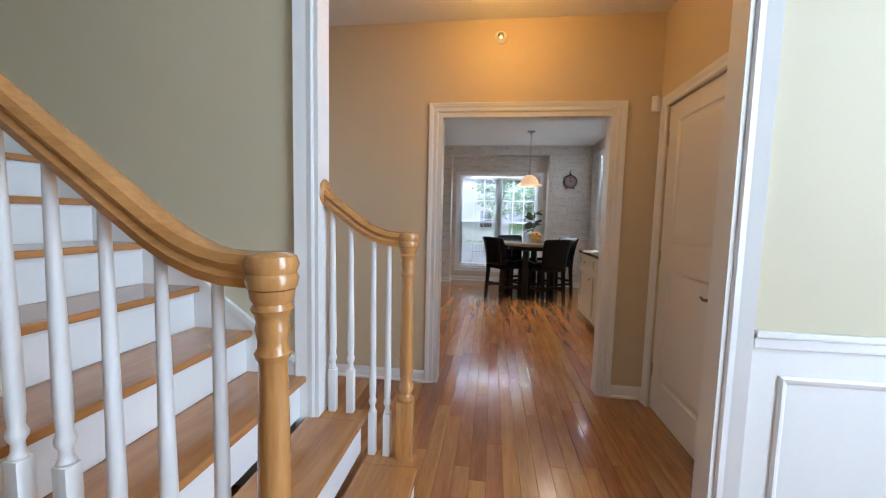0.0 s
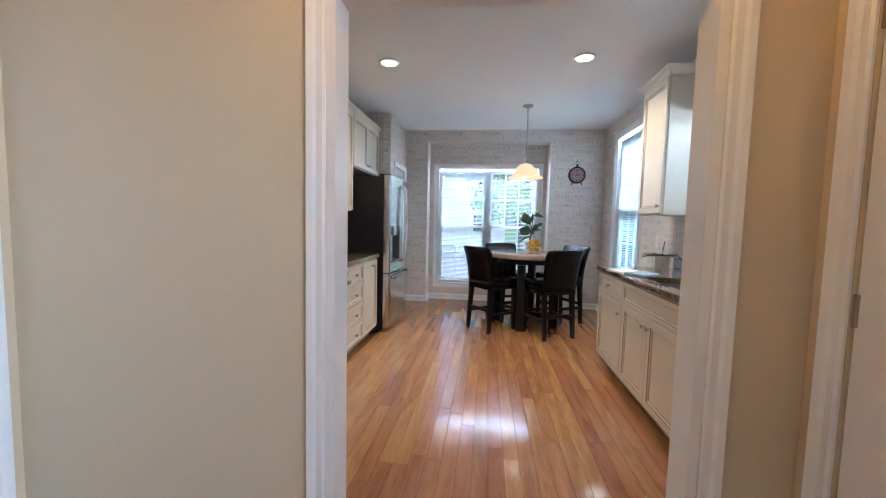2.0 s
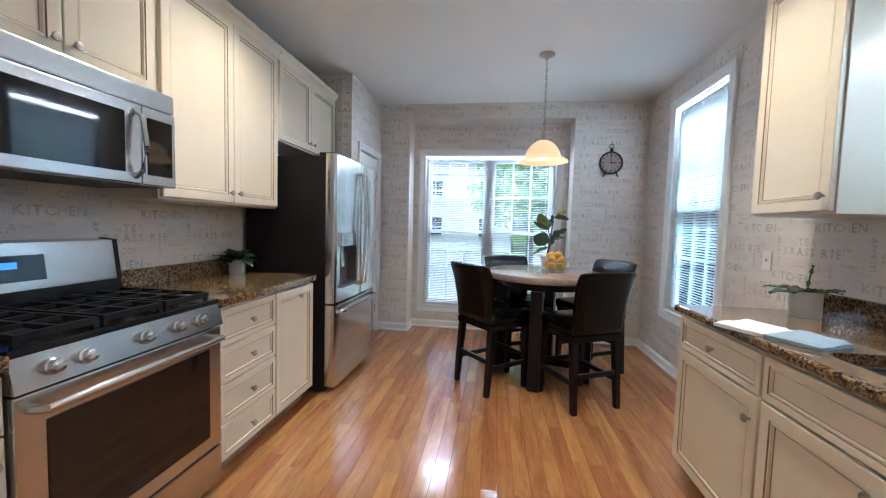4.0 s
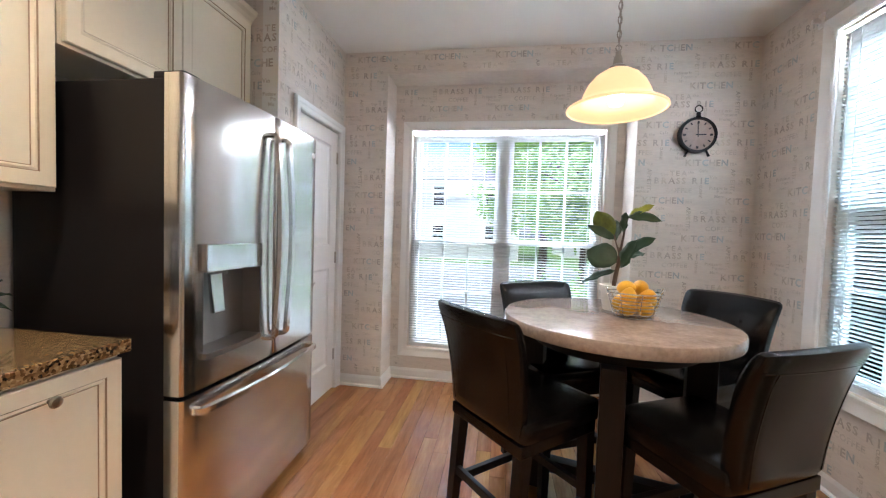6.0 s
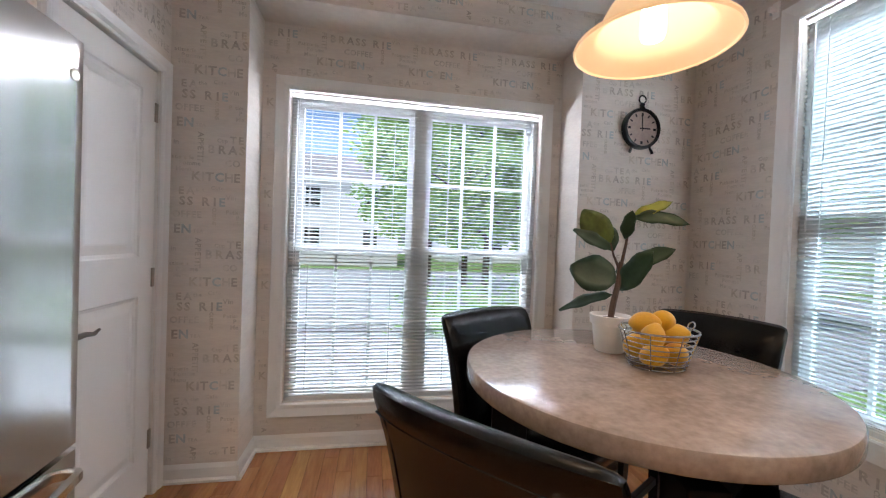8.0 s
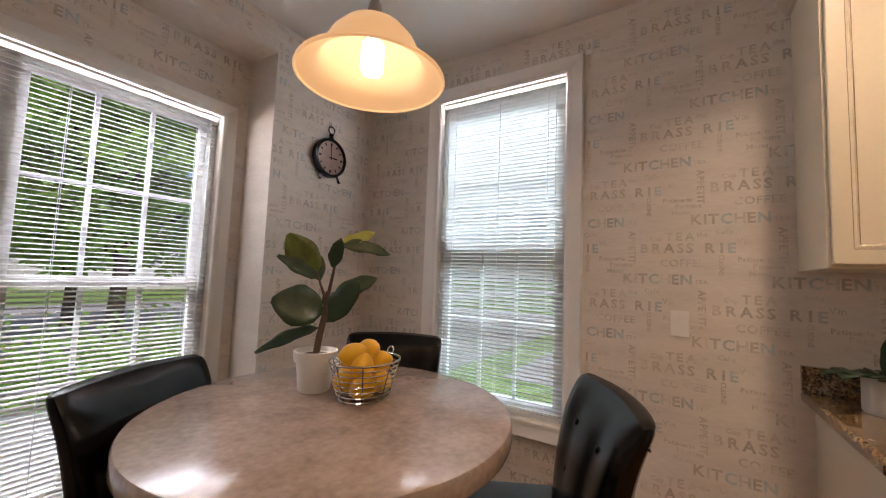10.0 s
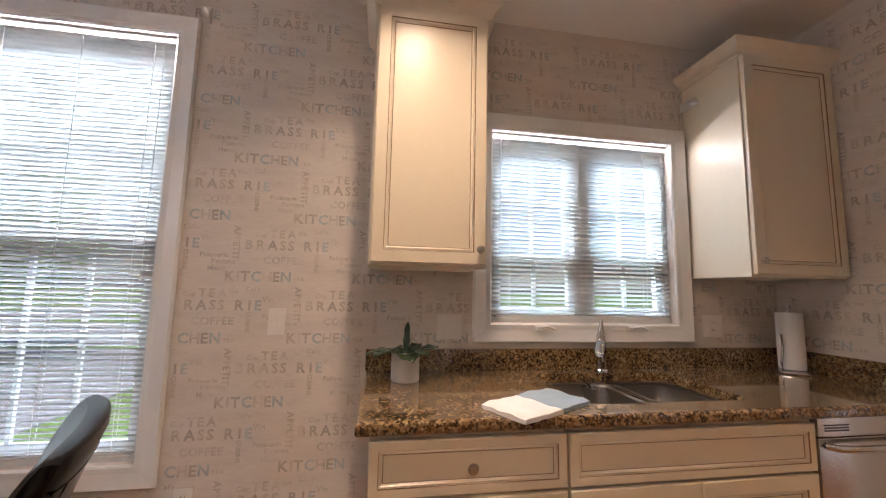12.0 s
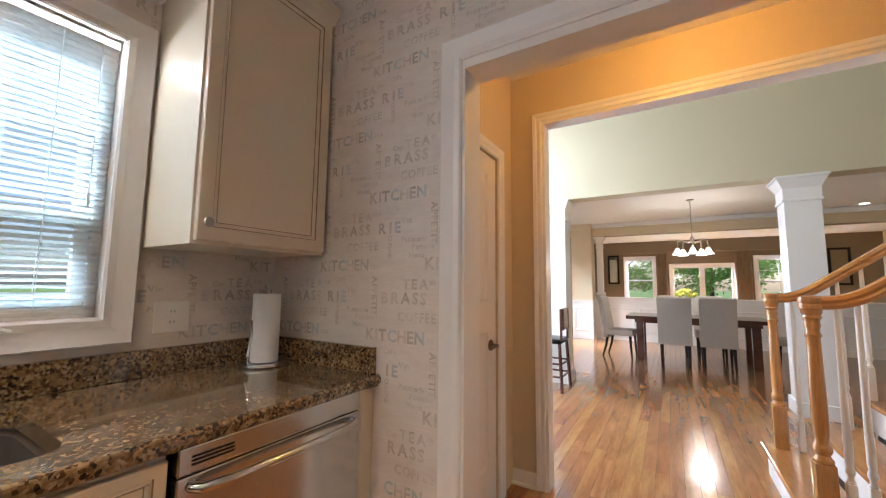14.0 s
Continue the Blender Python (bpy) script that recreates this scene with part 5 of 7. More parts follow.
# ---- plants, lemons, towel ----
def leaf(bm, base, way, length, width, droop, face=(0, 0, 1)):
    """A blade with a folded midrib, bending down along its length."""
    d = Vector(way).normalized()
    side = d.cross(Vector(face))
    side = side.normalized() if side.length > 0.05 else Vector((1, 0, 0))
    up = side.cross(d)
    n, rows = 8, []
    for i in range(n + 1):
        s = i / n
        wd = width * (math.sin(math.pi * min(1, s ** 0.75 * 0.97 + 0.015)) ** 0.8) * (0.7 + 0.45 * s)
        c = Vector(base) + d * length * s - Vector((0, 0, droop * length * s * s))
        rip = 0.006 * math.sin(s * 14)
        rows.append([bm.verts.new(c + side * wd * a + up * (0.18 * wd * abs(a) + rip * a)) for a in (-1, -0.5, 0, 0.5, 1)])
    for a, b in zip(rows, rows[1:]):
        for k in range(4):
            bm.faces.new((a[k], a[k + 1], b[k + 1], b[k]))
    return bm


def solid(ob, t=0.0012):
    mod = ob.modifiers.new("thickness", "SOLIDIFY")
    mod.thickness = t
    return ob


QX, QY, QZ = 0.832, 6.925, 0.915
th = thing("potted_fig_plant", (QX, QY, QZ), "fiddle-leaf plant with broad green leaves in a white pot", "plant", local=True)
part("pot", lathe([(0.0, 0.0), (0.046, 0.0), (0.050, 0.004), (0.060, 0.095), (0.067, 0.097), (0.070, 0.128), (0.065, 0.129), (0.060, 0.115), (0.0, 0.113)], 32), CERAMIC, th, "white ceramic pot with a banded rim", True)
part("soil", lathe([(0.058, 0.1135), (0.0, 0.117)], 20), SOIL, th)
part("trunk", tube([(0, 0, 0.11), (0.005, -0.005, 0.17), (0.014, -0.015, 0.24), (0.018, -0.019, 0.32)], 0.008, 8, radii=[0.011, 0.011, 0.010, 0.007]), STEM, th)
part("branch", tube([(0.016, -0.017, 0.28), (0.027, -0.029, 0.38), (0.036, -0.039, 0.48)], 0.005, 7, radii=[0.007, 0.005, 0.003]), STEM, th)
part("branch", tube([(0.016, -0.017, 0.29), (0.002, -0.001, 0.34), (-0.008, 0.008, 0.385)], 0.005, 7, radii=[0.006, 0.004, 0.003]), STEM, th)
# leaves: base across and up, tip across and up, tip towards the room, half width, droop, skin
for bu, bz, tu, tz, out, wd, dr, mt in ((-0.012, 0.315, -0.085, 0.420, 0.02, 0.047, 0.02, LEAFM), (-0.005, 0.305, -0.100, 0.365, 0.05, 0.022, 0.05, LEAF), (0.012, 0.215, -0.112, 0.250, 0.03, 0.064, 0.02, LEAF),
                                        (0.022, 0.190, 0.105, 0.310, 0.03, 0.038, 0.05, LEAF), (0.030, 0.245, 0.150, 0.335, -0.02, 0.030, 0.15, LEAF), (0.042, 0.395, 0.182, 0.410, 0.01, 0.023, 0.25, LEAF),
                                        (0.040, 0.390, 0.138, 0.450, -0.02, 0.021, 0.10, LEAFY), (0.028, 0.335, 0.050, 0.415, 0.02, 0.022, 0.02, LEAF), (0.002, 0.175, -0.150, 0.140, 0.0, 0.020, 0.20, LEAF),
                                        (0.0, 0.300, -0.045, 0.390, -0.06, 0.030, 0.05, LEAF), (0.015, 0.230, 0.060, 0.270, -0.11, 0.036, 0.15, LEAF)):
    bu, tu, out, wd, bz, tz = (1.25 * q for q in (bu, tu, out, wd, bz - 0.015, tz - 0.015))
    base = Vector((0.67 * bu, -0.74 * bu, bz))
    tip = Vector((0.67 * tu - 0.74 * out, -0.74 * tu - 0.67 * out, tz))
    solid(part("leaf", leaf(bmesh.new(), base, tip - base, (tip - base).length, wd, dr, (-0.62, -0.56, 0.45)), mt, th, smooth=True))
BX, BY = 0.875, 6.745
th = thing("fruit_basket", (BX, BY, 0.915), "chrome wire basket heaped with lemons", "basket", local=True)
for z, rx in ((0.006, 0.075), (0.022, 0.082), (0.038, 0.086), (0.054, 0.090), (0.070, 0.094), (0.086, 0.098), (0.102, 0.102), (0.118, 0.108)):
    part("wire_ring", tube([(1.1 * rx * math.cos(a), 0.92 * rx * math.sin(a), z) for a in [2 * math.pi * i / 32 for i in range(32)]], 0.0022 if z < 0.11 else 0.0035, 6, closed=True), CHROME, th)
for i in range(8):
    a = 2 * math.pi * i / 8
    part("upright_wire", tube([(0.03 * math.cos(a), 0.025 * math.sin(a), 0.005), (0.084 * math.cos(a), 0.070 * math.sin(a), 0.004), (0.120 * math.cos(a), 0.100 * math.sin(a), 0.118)], 0.002, 5), CHROME, th)
for s in (-1, 1):
    part("handle_loop", tube([(s * 0.120 + s * 0.006 * math.sin(t), 0.012 * math.cos(t), 0.128 + 0.012 * math.sin(t)) for t in [2 * math.pi * i / 14 for i in range(14)]], 0.0022, 6, closed=True), CHROME, th)
lem = bmesh.new()
bmesh.ops.create_uvsphere(lem, u_segments=18, v_segments=12, radius=0.035)
for v in lem.verts:
    t = v.co.z / 0.035
    v.co.z *= 1.22 + 0.16 * max(0, abs(t) - 0.85) / 0.15
lemon = solo("lemon", lem, LEMON, "ripe yellow lemon in the wire basket", "fruit", "lemons", smooth=True)
SPOTS = [(-0.035, -0.03, 0.045, 60, 20), (0.035, -0.028, 0.046, 80, -40), (0.0, 0.04, 0.045, 70, 90), (-0.05, 0.025, 0.06, 40, 10), (0.055, 0.02, 0.065, 60, 60), (-0.03, -0.016, 0.095, 15, 30), (0.047, -0.01, 0.10, 70, 15), (0.0, 0.04, 0.10, 85, 70), (-0.028, 0.02, 0.132, 80, 40), (0.026, 0.014, 0.138, 75, -20)]
for i, (x, y, z, rx, rz) in enumerate(SPOTS):
    m = pose(BX + 1.1 * x, BY + 1.1 * y, 0.917 + z, rx, 0, rz)
    if i == 0:
        lemon.matrix_basis = m
    else:
        copy_thing(lemon, m)


def small_plant(x, y, z, r, h, n, ln, label, seed, flat_leaves):
    th = thing("potted_plant", (x, y, z), label, "plant", "small potted plants", local=True)
    part("pot", lathe([(0.0, 0.0), (r * 0.92, 0.0), (r, 0.006), (r, h - 0.003), (r - 0.003, h), (r - 0.006, h - 0.006), (0.0, h - 0.012)], 28), CERAMIC, th, "white cylindrical pot", True)
    part("soil", lathe([(r - 0.007, h - 0.0115), (0.0, h - 0.009)], 18), SOIL, th)
    rnd = random.Random(seed)
    for i in range(n):
        a = 2 * math.pi * i / n + rnd.uniform(-0.2, 0.2)
        el = rnd.uniform(0.12, 0.42) if flat_leaves else rnd.uniform(0.5, 1.4)
        lg = ln * rnd.uniform(0.75, 1.1)
        solid(part("leaf", leaf(bmesh.new(), (0.008 * math.cos(a), 0.008 * math.sin(a), h - 0.01), (math.cos(a), math.sin(a), el), lg, lg * (rnd.uniform(0.29, 0.35) if flat_leaves else rnd.uniform(0.18, 0.25)), rnd.uniform(0.1, 0.3) if flat_leaves else rnd.uniform(0.3, 0.6)), LEAF, th, smooth=True), 0.002)
    return th


sp = small_plant(1.785, 5.345, 0.912, 0.058, 0.118, 8, 0.155, "broad-leaved succulent in a white pot on the granite", 3, True)
solid(part("leaf", leaf(bmesh.new(), (0, 0, 0.11), (0.1, -0.05, 1), 0.13, 0.016, 0.0), LEAF, sp, smooth=True), 0.002)
small_plant(-1.425, 5.80, 0.912, 0.05, 0.095, 24, 0.17, "bushy green herb in a white pot on the granite", 8, False)
# folded towel
th = thing("dish_towel", (1.40, 4.935, 0.912), "folded white dish towel with a blue end on the granite", "towel", local=True)


def cloth(x0, x1, y0, y1, z, t, seed):
    bm = bmesh.new()
    n, k = 14, 8
    g = {}
    rnd = random.Random(seed)
    for s in (0, 1):
        for i in range(n + 1):
            for j in range(k + 1):
                x, y = x0 + (x1 - x0) * i / n, y0 + (y1 - y0) * j / k
                w = noise.noise(Vector((x * 16 + seed, y * 16, s * 3))) * 0.006
                e = 0.006 * noise.noise(Vector((x * 40, y * 40, seed)))
                edge = 0.5 if i in (0, n) or j in (0, k) else 1
                g[s, i, j] = bm.verts.new((x + e, y + e, z + (t * edge + w + 0.004 if s else 0.001)))
    for i in range(n):
        for j in range(k):
            bm.faces.new([g[1, i + a, j + b] for a, b in ((0, 0), (1, 0), (1, 1), (0, 1))])
            bm.faces.new([g[0, i + a, j + b] for a, b in ((0, 0), (0, 1), (1, 1), (1, 0))])
    for i in range(n):
        for j in (0, k):
            bm.faces.new((g[0, i, j], g[0, i + 1, j], g[1, i + 1, j], g[1, i, j]))
    for j in range(k):
        for i in (0, n):
            bm.faces.new((g[0, i, j], g[0, i, j + 1], g[1, i, j + 1], g[1, i, j]))
    bmesh.ops.recalc_face_normals(bm, faces=bm.faces)
    return bm


part("white_fold", cloth(-0.095, 0.09, 0.0, 0.17, 0.0, 0.018, 2), TOWELW, th, smooth=True)
part("blue_fold", cloth(-0.085, 0.095, -0.165, -0.002, 0.0, 0.018, 5), TOWELB, th, "faded blue end", smooth=True)
th.rotation_euler = (0, 0, radians(27))
# paper towel on its holder
KX, KY = 1.81, 3.42
th = thing("paper_towel_holder", (KX, KY, 0.912), "brushed steel holder with a white paper roll", "holder", local=True)
part("base", lathe([(0.0, 0), (0.090, 0), (0.094, 0.006), (0.092, 0.014), (0.0, 0.016)], 32), STEELH, th, smooth=True)
part("rod", lathe([(0.006, 0.016), (0.006, 0.315), (0.011, 0.318), (0.012, 0.328), (0.005, 0.335)], 12), STEELH, th, smooth=True)
part("tension_arm", tube([(-0.02, 0.08, 0.012), (-0.022, 0.088, 0.05), (-0.018, 0.072, 0.13), (-0.018, 0.075, 0.19)], 0.0055, 8), STEELH, th)
solo("paper_towel_roll", lathe([(0.016, 0.018), (0.052, 0.018), (0.054, 0.022), (0.054, 0.290), (0.052, 0.294), (0.016, 0.294)], 36, (KX, KY, 0.912)), PAPERTOWEL, "white paper towel roll on a steel holder", "paper roll", smooth=True)


# ---- switches, outlets, sensors ----
def plate_thing(name, m, w, h, kind, label, cat, cream=False):
    th = tagged(new(name), label, cat, "wall plates")
    th.matrix_world = m
    ORIGIN[th] = Vector((0, 0, 0))
    part("cover_plate", boxes((-w / 2, w / 2, -0.007, -0.002, -h / 2, h / 2), bevel=0.002), CERAMIC if cream else PLASTIC, th)
    if kind == "switch":
        for i in range(int(round(w / 0.07))):
            x = -w / 2 + 0.035 + i * 0.046 if w > 0.1 else 0
            part("toggle", boxes((x - 0.005, x + 0.005, -0.018, -0.007, -0.004, 0.012), bevel=0.002), PLASTIC, th)
    else:
        for z in (-0.02, 0.02):
            f = part("receptacle", boxes((-0.016, 0.016, -0.0085, -0.007, z - 0.013, z + 0.013), bevel=0.001), PLASTIC, th)
            part("slots", boxes((-0.008, -0.006, -0.0092, -0.0085, z - 0.003, z + 0.006), (0.005, 0.007, -0.0092, -0.0085, z - 0.003, z + 0.006)), BLACK, f)
    return th


plate_thing("light_switch", pose(1.98, 5.905, 1.13, 0, 0, -90), 0.072, 0.115, "switch", "pale cream switch plate on the wallpaper", "switch", True)
plate_thing("wall_outlet", pose(1.98, 6.22, 0.40, 0, 0, -90), 0.072, 0.115, "outlet", "white outlet plate low on the wallpaper", "outlet")
plate_thing("wall_outlet", pose(1.98, 5.13, 1.11, 0, 0, -90), 0.12, 0.115, "switch", "pale cream double plate above the granite upstand", "outlet", True)
plate_thing("wall_outlet", pose(1.98, 3.70, 1.12, 0, 0, -90), 0.12, 0.115, "outlet", "pale cream outlet plate above the granite upstand", "outlet", True)
th = thing("motion_sensor", (1.215, 3.115, 2.085), "white plastic motion sensor in the hall corner", "sensor")
part("housing", xf(boxes((-0.027, 0.027, -0.025, 0.018, -0.05, 0.05), bevel=0.010), pose(1.213, 3.118, 2.085, 0, 0, 40)), PLASTIC, th)
part("lens", xf(boxes((-0.018, 0.018, -0.028, -0.0248, -0.035, 0.0), bevel=0.002), pose(1.213, 3.118, 2.085, 0, 0, 40)), CERAMIC, th)
# sprinkler head with its rosette, high on the hall wall
th = thing("smoke_detector", (0.16, 3.163, 2.57), "small round chrome sprinkler rosette on the hall wall", "sprinkler")
part("rosette", xf(lathe([(0.045, 0.002), (0.043, 0.010), (0.03, 0.016), (0.02, 0.016)], 24), pose(0.16, 3.163, 2.57, 90)), PLASTIC, th, smooth=True)
part("sprinkler_head", xf(lathe([(0.012, 0.016), (0.012, 0.035), (0.022, 0.038), (0.022, 0.041), (0.006, 0.045)], 14), pose(0.16, 3.163, 2.57, 90)), CHROME, th, smooth=True)
for x, z, y in ((-0.62, 2.46, 8.05), (0.44, 2.46, 8.05), (1.13, 2.46, 8.05)):
    th = thing("curtain_hook", (x, y, z), "small wallpaper-coloured curtain hook in the recess", "hook", "curtain hooks")
    part("hook", lathe([(0.012, 0), (0.016, 0.006), (0.012, 0.02), (0.005, 0.022)], 10), PAPER, th).matrix_basis = pose(0, 0.022, 0, 90)


# ---- doors ----
def door(name, m, w, h, panels, hinge_u, handle_u, handle, label):
    """A moulded two-panel door; panels: (u0, u1, z0, z1) recesses on its face."""
    th = tagged(new(name), label, "door", kind="structure")
    th.matrix_world = m
    ORIGIN[th] = Vector((0, 0, 0))
    us = sorted({0, w, *[q for p in panels for q in p[:2]]})
    zs = sorted({0.008, h, *[q for p in panels for q in p[2:]]})
    bm = bmesh.new()
    box(bm, 0, w, 0.014, 0.035, 0.008, h)
    for i in range(len(us) - 1):
        for k in range(len(zs) - 1):
            um, zm = (us[i] + us[i + 1]) / 2, (zs[k] + zs[k + 1]) / 2
            if not any(p[0] < um < p[1] and p[2] < zm < p[3] for p in panels):
                bm.faces.new([bm.verts.new((u, 0, z)) for u, z in ((us[i], zs[k]), (us[i + 1], zs[k]), (us[i + 1], zs[k + 1]), (us[i], zs[k + 1]))])
    for p in panels:
        panel(bm, p[1] - p[0], p[3] - p[2], [(0, 0, 0), (0.006, -0.007, 0), (0.018, -0.012, 0), (0.026, -0.010, 0), (0.055, -0.002, 0), (0.062, -0.001, 0)], (p[0], p[2]), cap=False)
    part("leaf", bm, DOORWHITE, th)
    for z in (0.28, 1.06, 1.84):
        part("hinge", boxes((hinge_u - 0.012, hinge_u + 0.012, -0.008, 0.0, z - 0.045, z + 0.045), bevel=0.002), NICKEL, th, "satin nickel hinge")
    if handle == "lever":
        s = 1 if hinge_u > handle_u else -1
        hd = part("handle", xf(lathe([(0.032, 0), (0.032, 0.006), (0.024, 0.012), (0.011, 0.014), (0.011, 0.045), (0.008, 0.05)], 20), pose(handle_u, 0, 0.90, 90)), BRONZE, th, "dark satin nickel lever handle", True)
        part("lever", tube([(handle_u, -0.043, 0.90), (handle_u + s * 0.04, -0.047, 0.904), (handle_u + s * 0.085, -0.045, 0.895), (handle_u + s * 0.115, -0.044, 0.906)], 0.009, 10, radii=[0.011, 0.010, 0.008, 0.005]), BRONZE, hd, smooth=True)
    return th


door("door_1", pose(1.277, 3.04, 0, 0, 0, -90), 0.797, 2.045, [(0.12, 0.68, 1.16, 1.93), (0.12, 0.68, 0.22, 0.98)], -0.003, 0.72, "lever", "white two-panel hall closet door, closed, with a lever handle")
door("door_2", pose(-1.567, 2.313, 0, 0, 0, 90), 0.739, 2.045, [(0.12, 0.62, 1.16, 1.93), (0.12, 0.62, 0.22, 0.98)], 0.742, 0.07, "lever", "white two-panel door at the end of the hall, closed")
door("door_3", pose(-1.052, 7.138, 0, 0, 0, 90), 0.589, 2.03, [(0.10, 0.484, 1.16, 1.92), (0.10, 0.484, 0.22, 0.98)], 0.587, 0.06, "lever", "white pantry door, closed, beside the refrigerator")
th = thing("door_stop", (-0.62, 3.14, 0.06), "spring door stop on the hall baseboard", "door stop")
part("spring", tube([(-0.62, 3.149, 0.06), (-0.62, 3.08, 0.058)], 0.006, 8), NICKEL, th)
part("tip", tube([(-0.62, 3.08, 0.058), (-0.62, 3.065, 0.058)], 0.008, 8), PLASTIC, th)



# ---- stairs ----
RISE, RUN, NX = 0.19, 0.255, -0.14
YN, YF = 0.95, 1.885      # near and far sides of the flight
stair = tagged(new("staircase"), "oak-tread staircase with white risers rising from the foyer", "stairs", kind="structure")
ORIGIN[stair] = Vector((0, 0, 0))
for n in range(1, 11):
    x0, z = NX - RUN * (n - 1), RISE * n
    x1 = x0 - RUN - 0.03
    far = 1.985 if n < 3 else YF
    bm = bmesh.new()
    box(bm, x1 + (0.03 if n < 3 else 0), x0, YN - 0.035, YF if n < 3 else far, z - 0.028, z, 0.007)
    if n < 3:
        box(bm, max(x1 + 0.03, -0.61), x0 - 0.0005, YF + 0.0005, far, z - 0.028, z, 0.005)
    part("tread", bm, TREAD, stair, "varnished oak tread with rounded nosing")
    bm = bmesh.new()
    box(bm, x0 - 0.045, x0 - 0.03, YN, YF if n > 2 else far - 0.03, z - RISE + (0.0005 if n > 1 else 0), z - 0.0285)
    part("riser", bm, WHITE, stair)
    bm = boxes((x1 + 0.031, x0 - 0.046, YN + 0.001, YN + 0.02, 0, z - 0.029))
    part("side_panel", bm, WHITE, stair)
    bm = boxes((x0 - 0.042, x0 - 0.028, YN - 0.008, YF if n > 2 else far - 0.032, z - 0.046, z - 0.0288), bevel=0.004)
    part("cove_moulding", bm, WHITE, stair)
# skirt board along the wall
bm = bmesh.new()
xa, xb = -0.69, -2.7
za = RISE * 2 + 0.26
zb = za + (xa - xb) * RISE / RUN
v = [[bm.verts.new((x, y, z)) for x, z in ((xa, RISE * 2), (xa, za), (xb, zb), (xb, zb - 0.55))] for y in (1.874, 1.888)]
for i in range(4):
    bm.faces.new((v[0][i], v[0][(i + 1) % 4], v[1][(i + 1) % 4], v[1][i]))
bm.faces.new(v[0])
bm.faces.new(v[1])
bmesh.ops.recalc_face_normals(bm, faces=bm.faces)
part("skirt_board", bm, WHITE, stair)
part("skirt_cap", sweep([(xa, 1.876, za), (xb, 1.876, zb)], [(-0.012, -0.02), (0.012, -0.02), (0.016, -0.008), (0.010, 0.008), (-0.012, 0.008)]), WHITE, stair)


def newel(parent, x, y, z):
    bm = boxes((x - 0.037, x + 0.037, y - 0.037, y + 0.037, z, z + 0.27), bevel=0.004)
    lathe([(0.84 * r, h) for r, h in [(0.038, 0.27), (0.044, 0.275), (0.044, 0.285), (0.036, 0.292), (0.030, 0.305), (0.040, 0.32), (0.043, 0.335), (0.038, 0.35), (0.030, 0.362), (0.035, 0.40), (0.037, 0.46), (0.035, 0.60), (0.031, 0.78), (0.030, 0.83), (0.036, 0.838), (0.038, 0.846), (0.032, 0.855), (0.031, 0.87), (0.037, 0.893), (0.033, 0.903), (0.036, 0.916), (0.044, 0.927), (0.038, 0.937), (0.045, 0.947), (0.047, 0.962)]], 24, (x, y, z), bm)
    return part("newel_post", bm, OAKZ, parent, "turned honey oak newel post", True)


SEC = [(0.024, -0.030), (0.030, -0.012), (0.022, -0.002), (0.031, 0.012), (0.024, 0.028), (0.0, 0.034), (-0.024, 0.028), (-0.031, 0.012), (-0.022, -0.002), (-0.030, -0.012), (-0.024, -0.030)]


def rail_z(x):
    d = -0.20 - x
    if d < 0.06:
        return 1.185
    if d < 0.26:
        return 1.185 + 0.80 * (d - 0.06) ** 2 / 0.40
    return 1.185 + 0.745 * (0.107 + d - 0.26)


def baluster(parent, x, y, z, top):
    bm = boxes((x - 0.0165, x + 0.0165, y - 0.0165, y + 0.0165, z, z + 0.20), bevel=0.002)
    h = top - z
    lathe([(0.014, 0.20), (0.017, 0.206), (0.012, 0.216), (0.011, 0.232), (0.017, 0.245), (0.018, 0.255), (0.013, 0.27), (0.0155, 0.30), (0.016, 0.36), (0.012, h * 0.8), (0.010, h)], 12, (x, y, z), bm)
    return part("baluster", bm, WHITE, parent, smooth=True)


for y, xend, xn, label in ((1.955, -0.615, -0.215, "short oak balustrade ending at the white casing"), (0.97, -2.45, -0.241, "long oak balustrade with white turned balusters")):
    th = thing("balustrade", (xn, y, RISE), label, "balustrade", "stair balustrades")
    newel(th, xn, y, RISE)
    pts = [(x, y, rail_z(x - xn - 0.215)) for x in np.linspace(xn + 0.015, xend, 14 if xend > -1 else 48)]
    rail = part("handrail", sweep(pts, SEC), OAK, th, "varnished honey oak handrail", True)
    part("newel_cap", lathe([(0.034, -0.035), (0.042, -0.03), (0.046, -0.012), (0.042, -0.004), (0.047, 0.012), (0.042, 0.026), (0.025, 0.033), (0.0, 0.034)], 28, (xn, y, 1.185)), OAKZ, th, smooth=True)
    if xend > -1:
        part("rosette", xf(lathe([(0.062, 0.0), (0.062, 0.012), (0.055, 0.020), (0.04, 0.022)], 26), pose(-0.6115, y, rail_z(-0.615) + 0.004, 0, 90, 0)), OAKZ, th, "round oak rosette", True)
        spots = [(-0.30, 1), (-0.37, 1), (-0.475, 2), (-0.56, 2)]
    else:
        spots = [(x, 1 + int((NX - x) / RUN)) for x in (-0.348 - 0.115 * k for k in range(18))]
    for x, n in spots:
        baluster(th, x, y, RISE * n, rail_z(x - xn - 0.215) - 0.022)


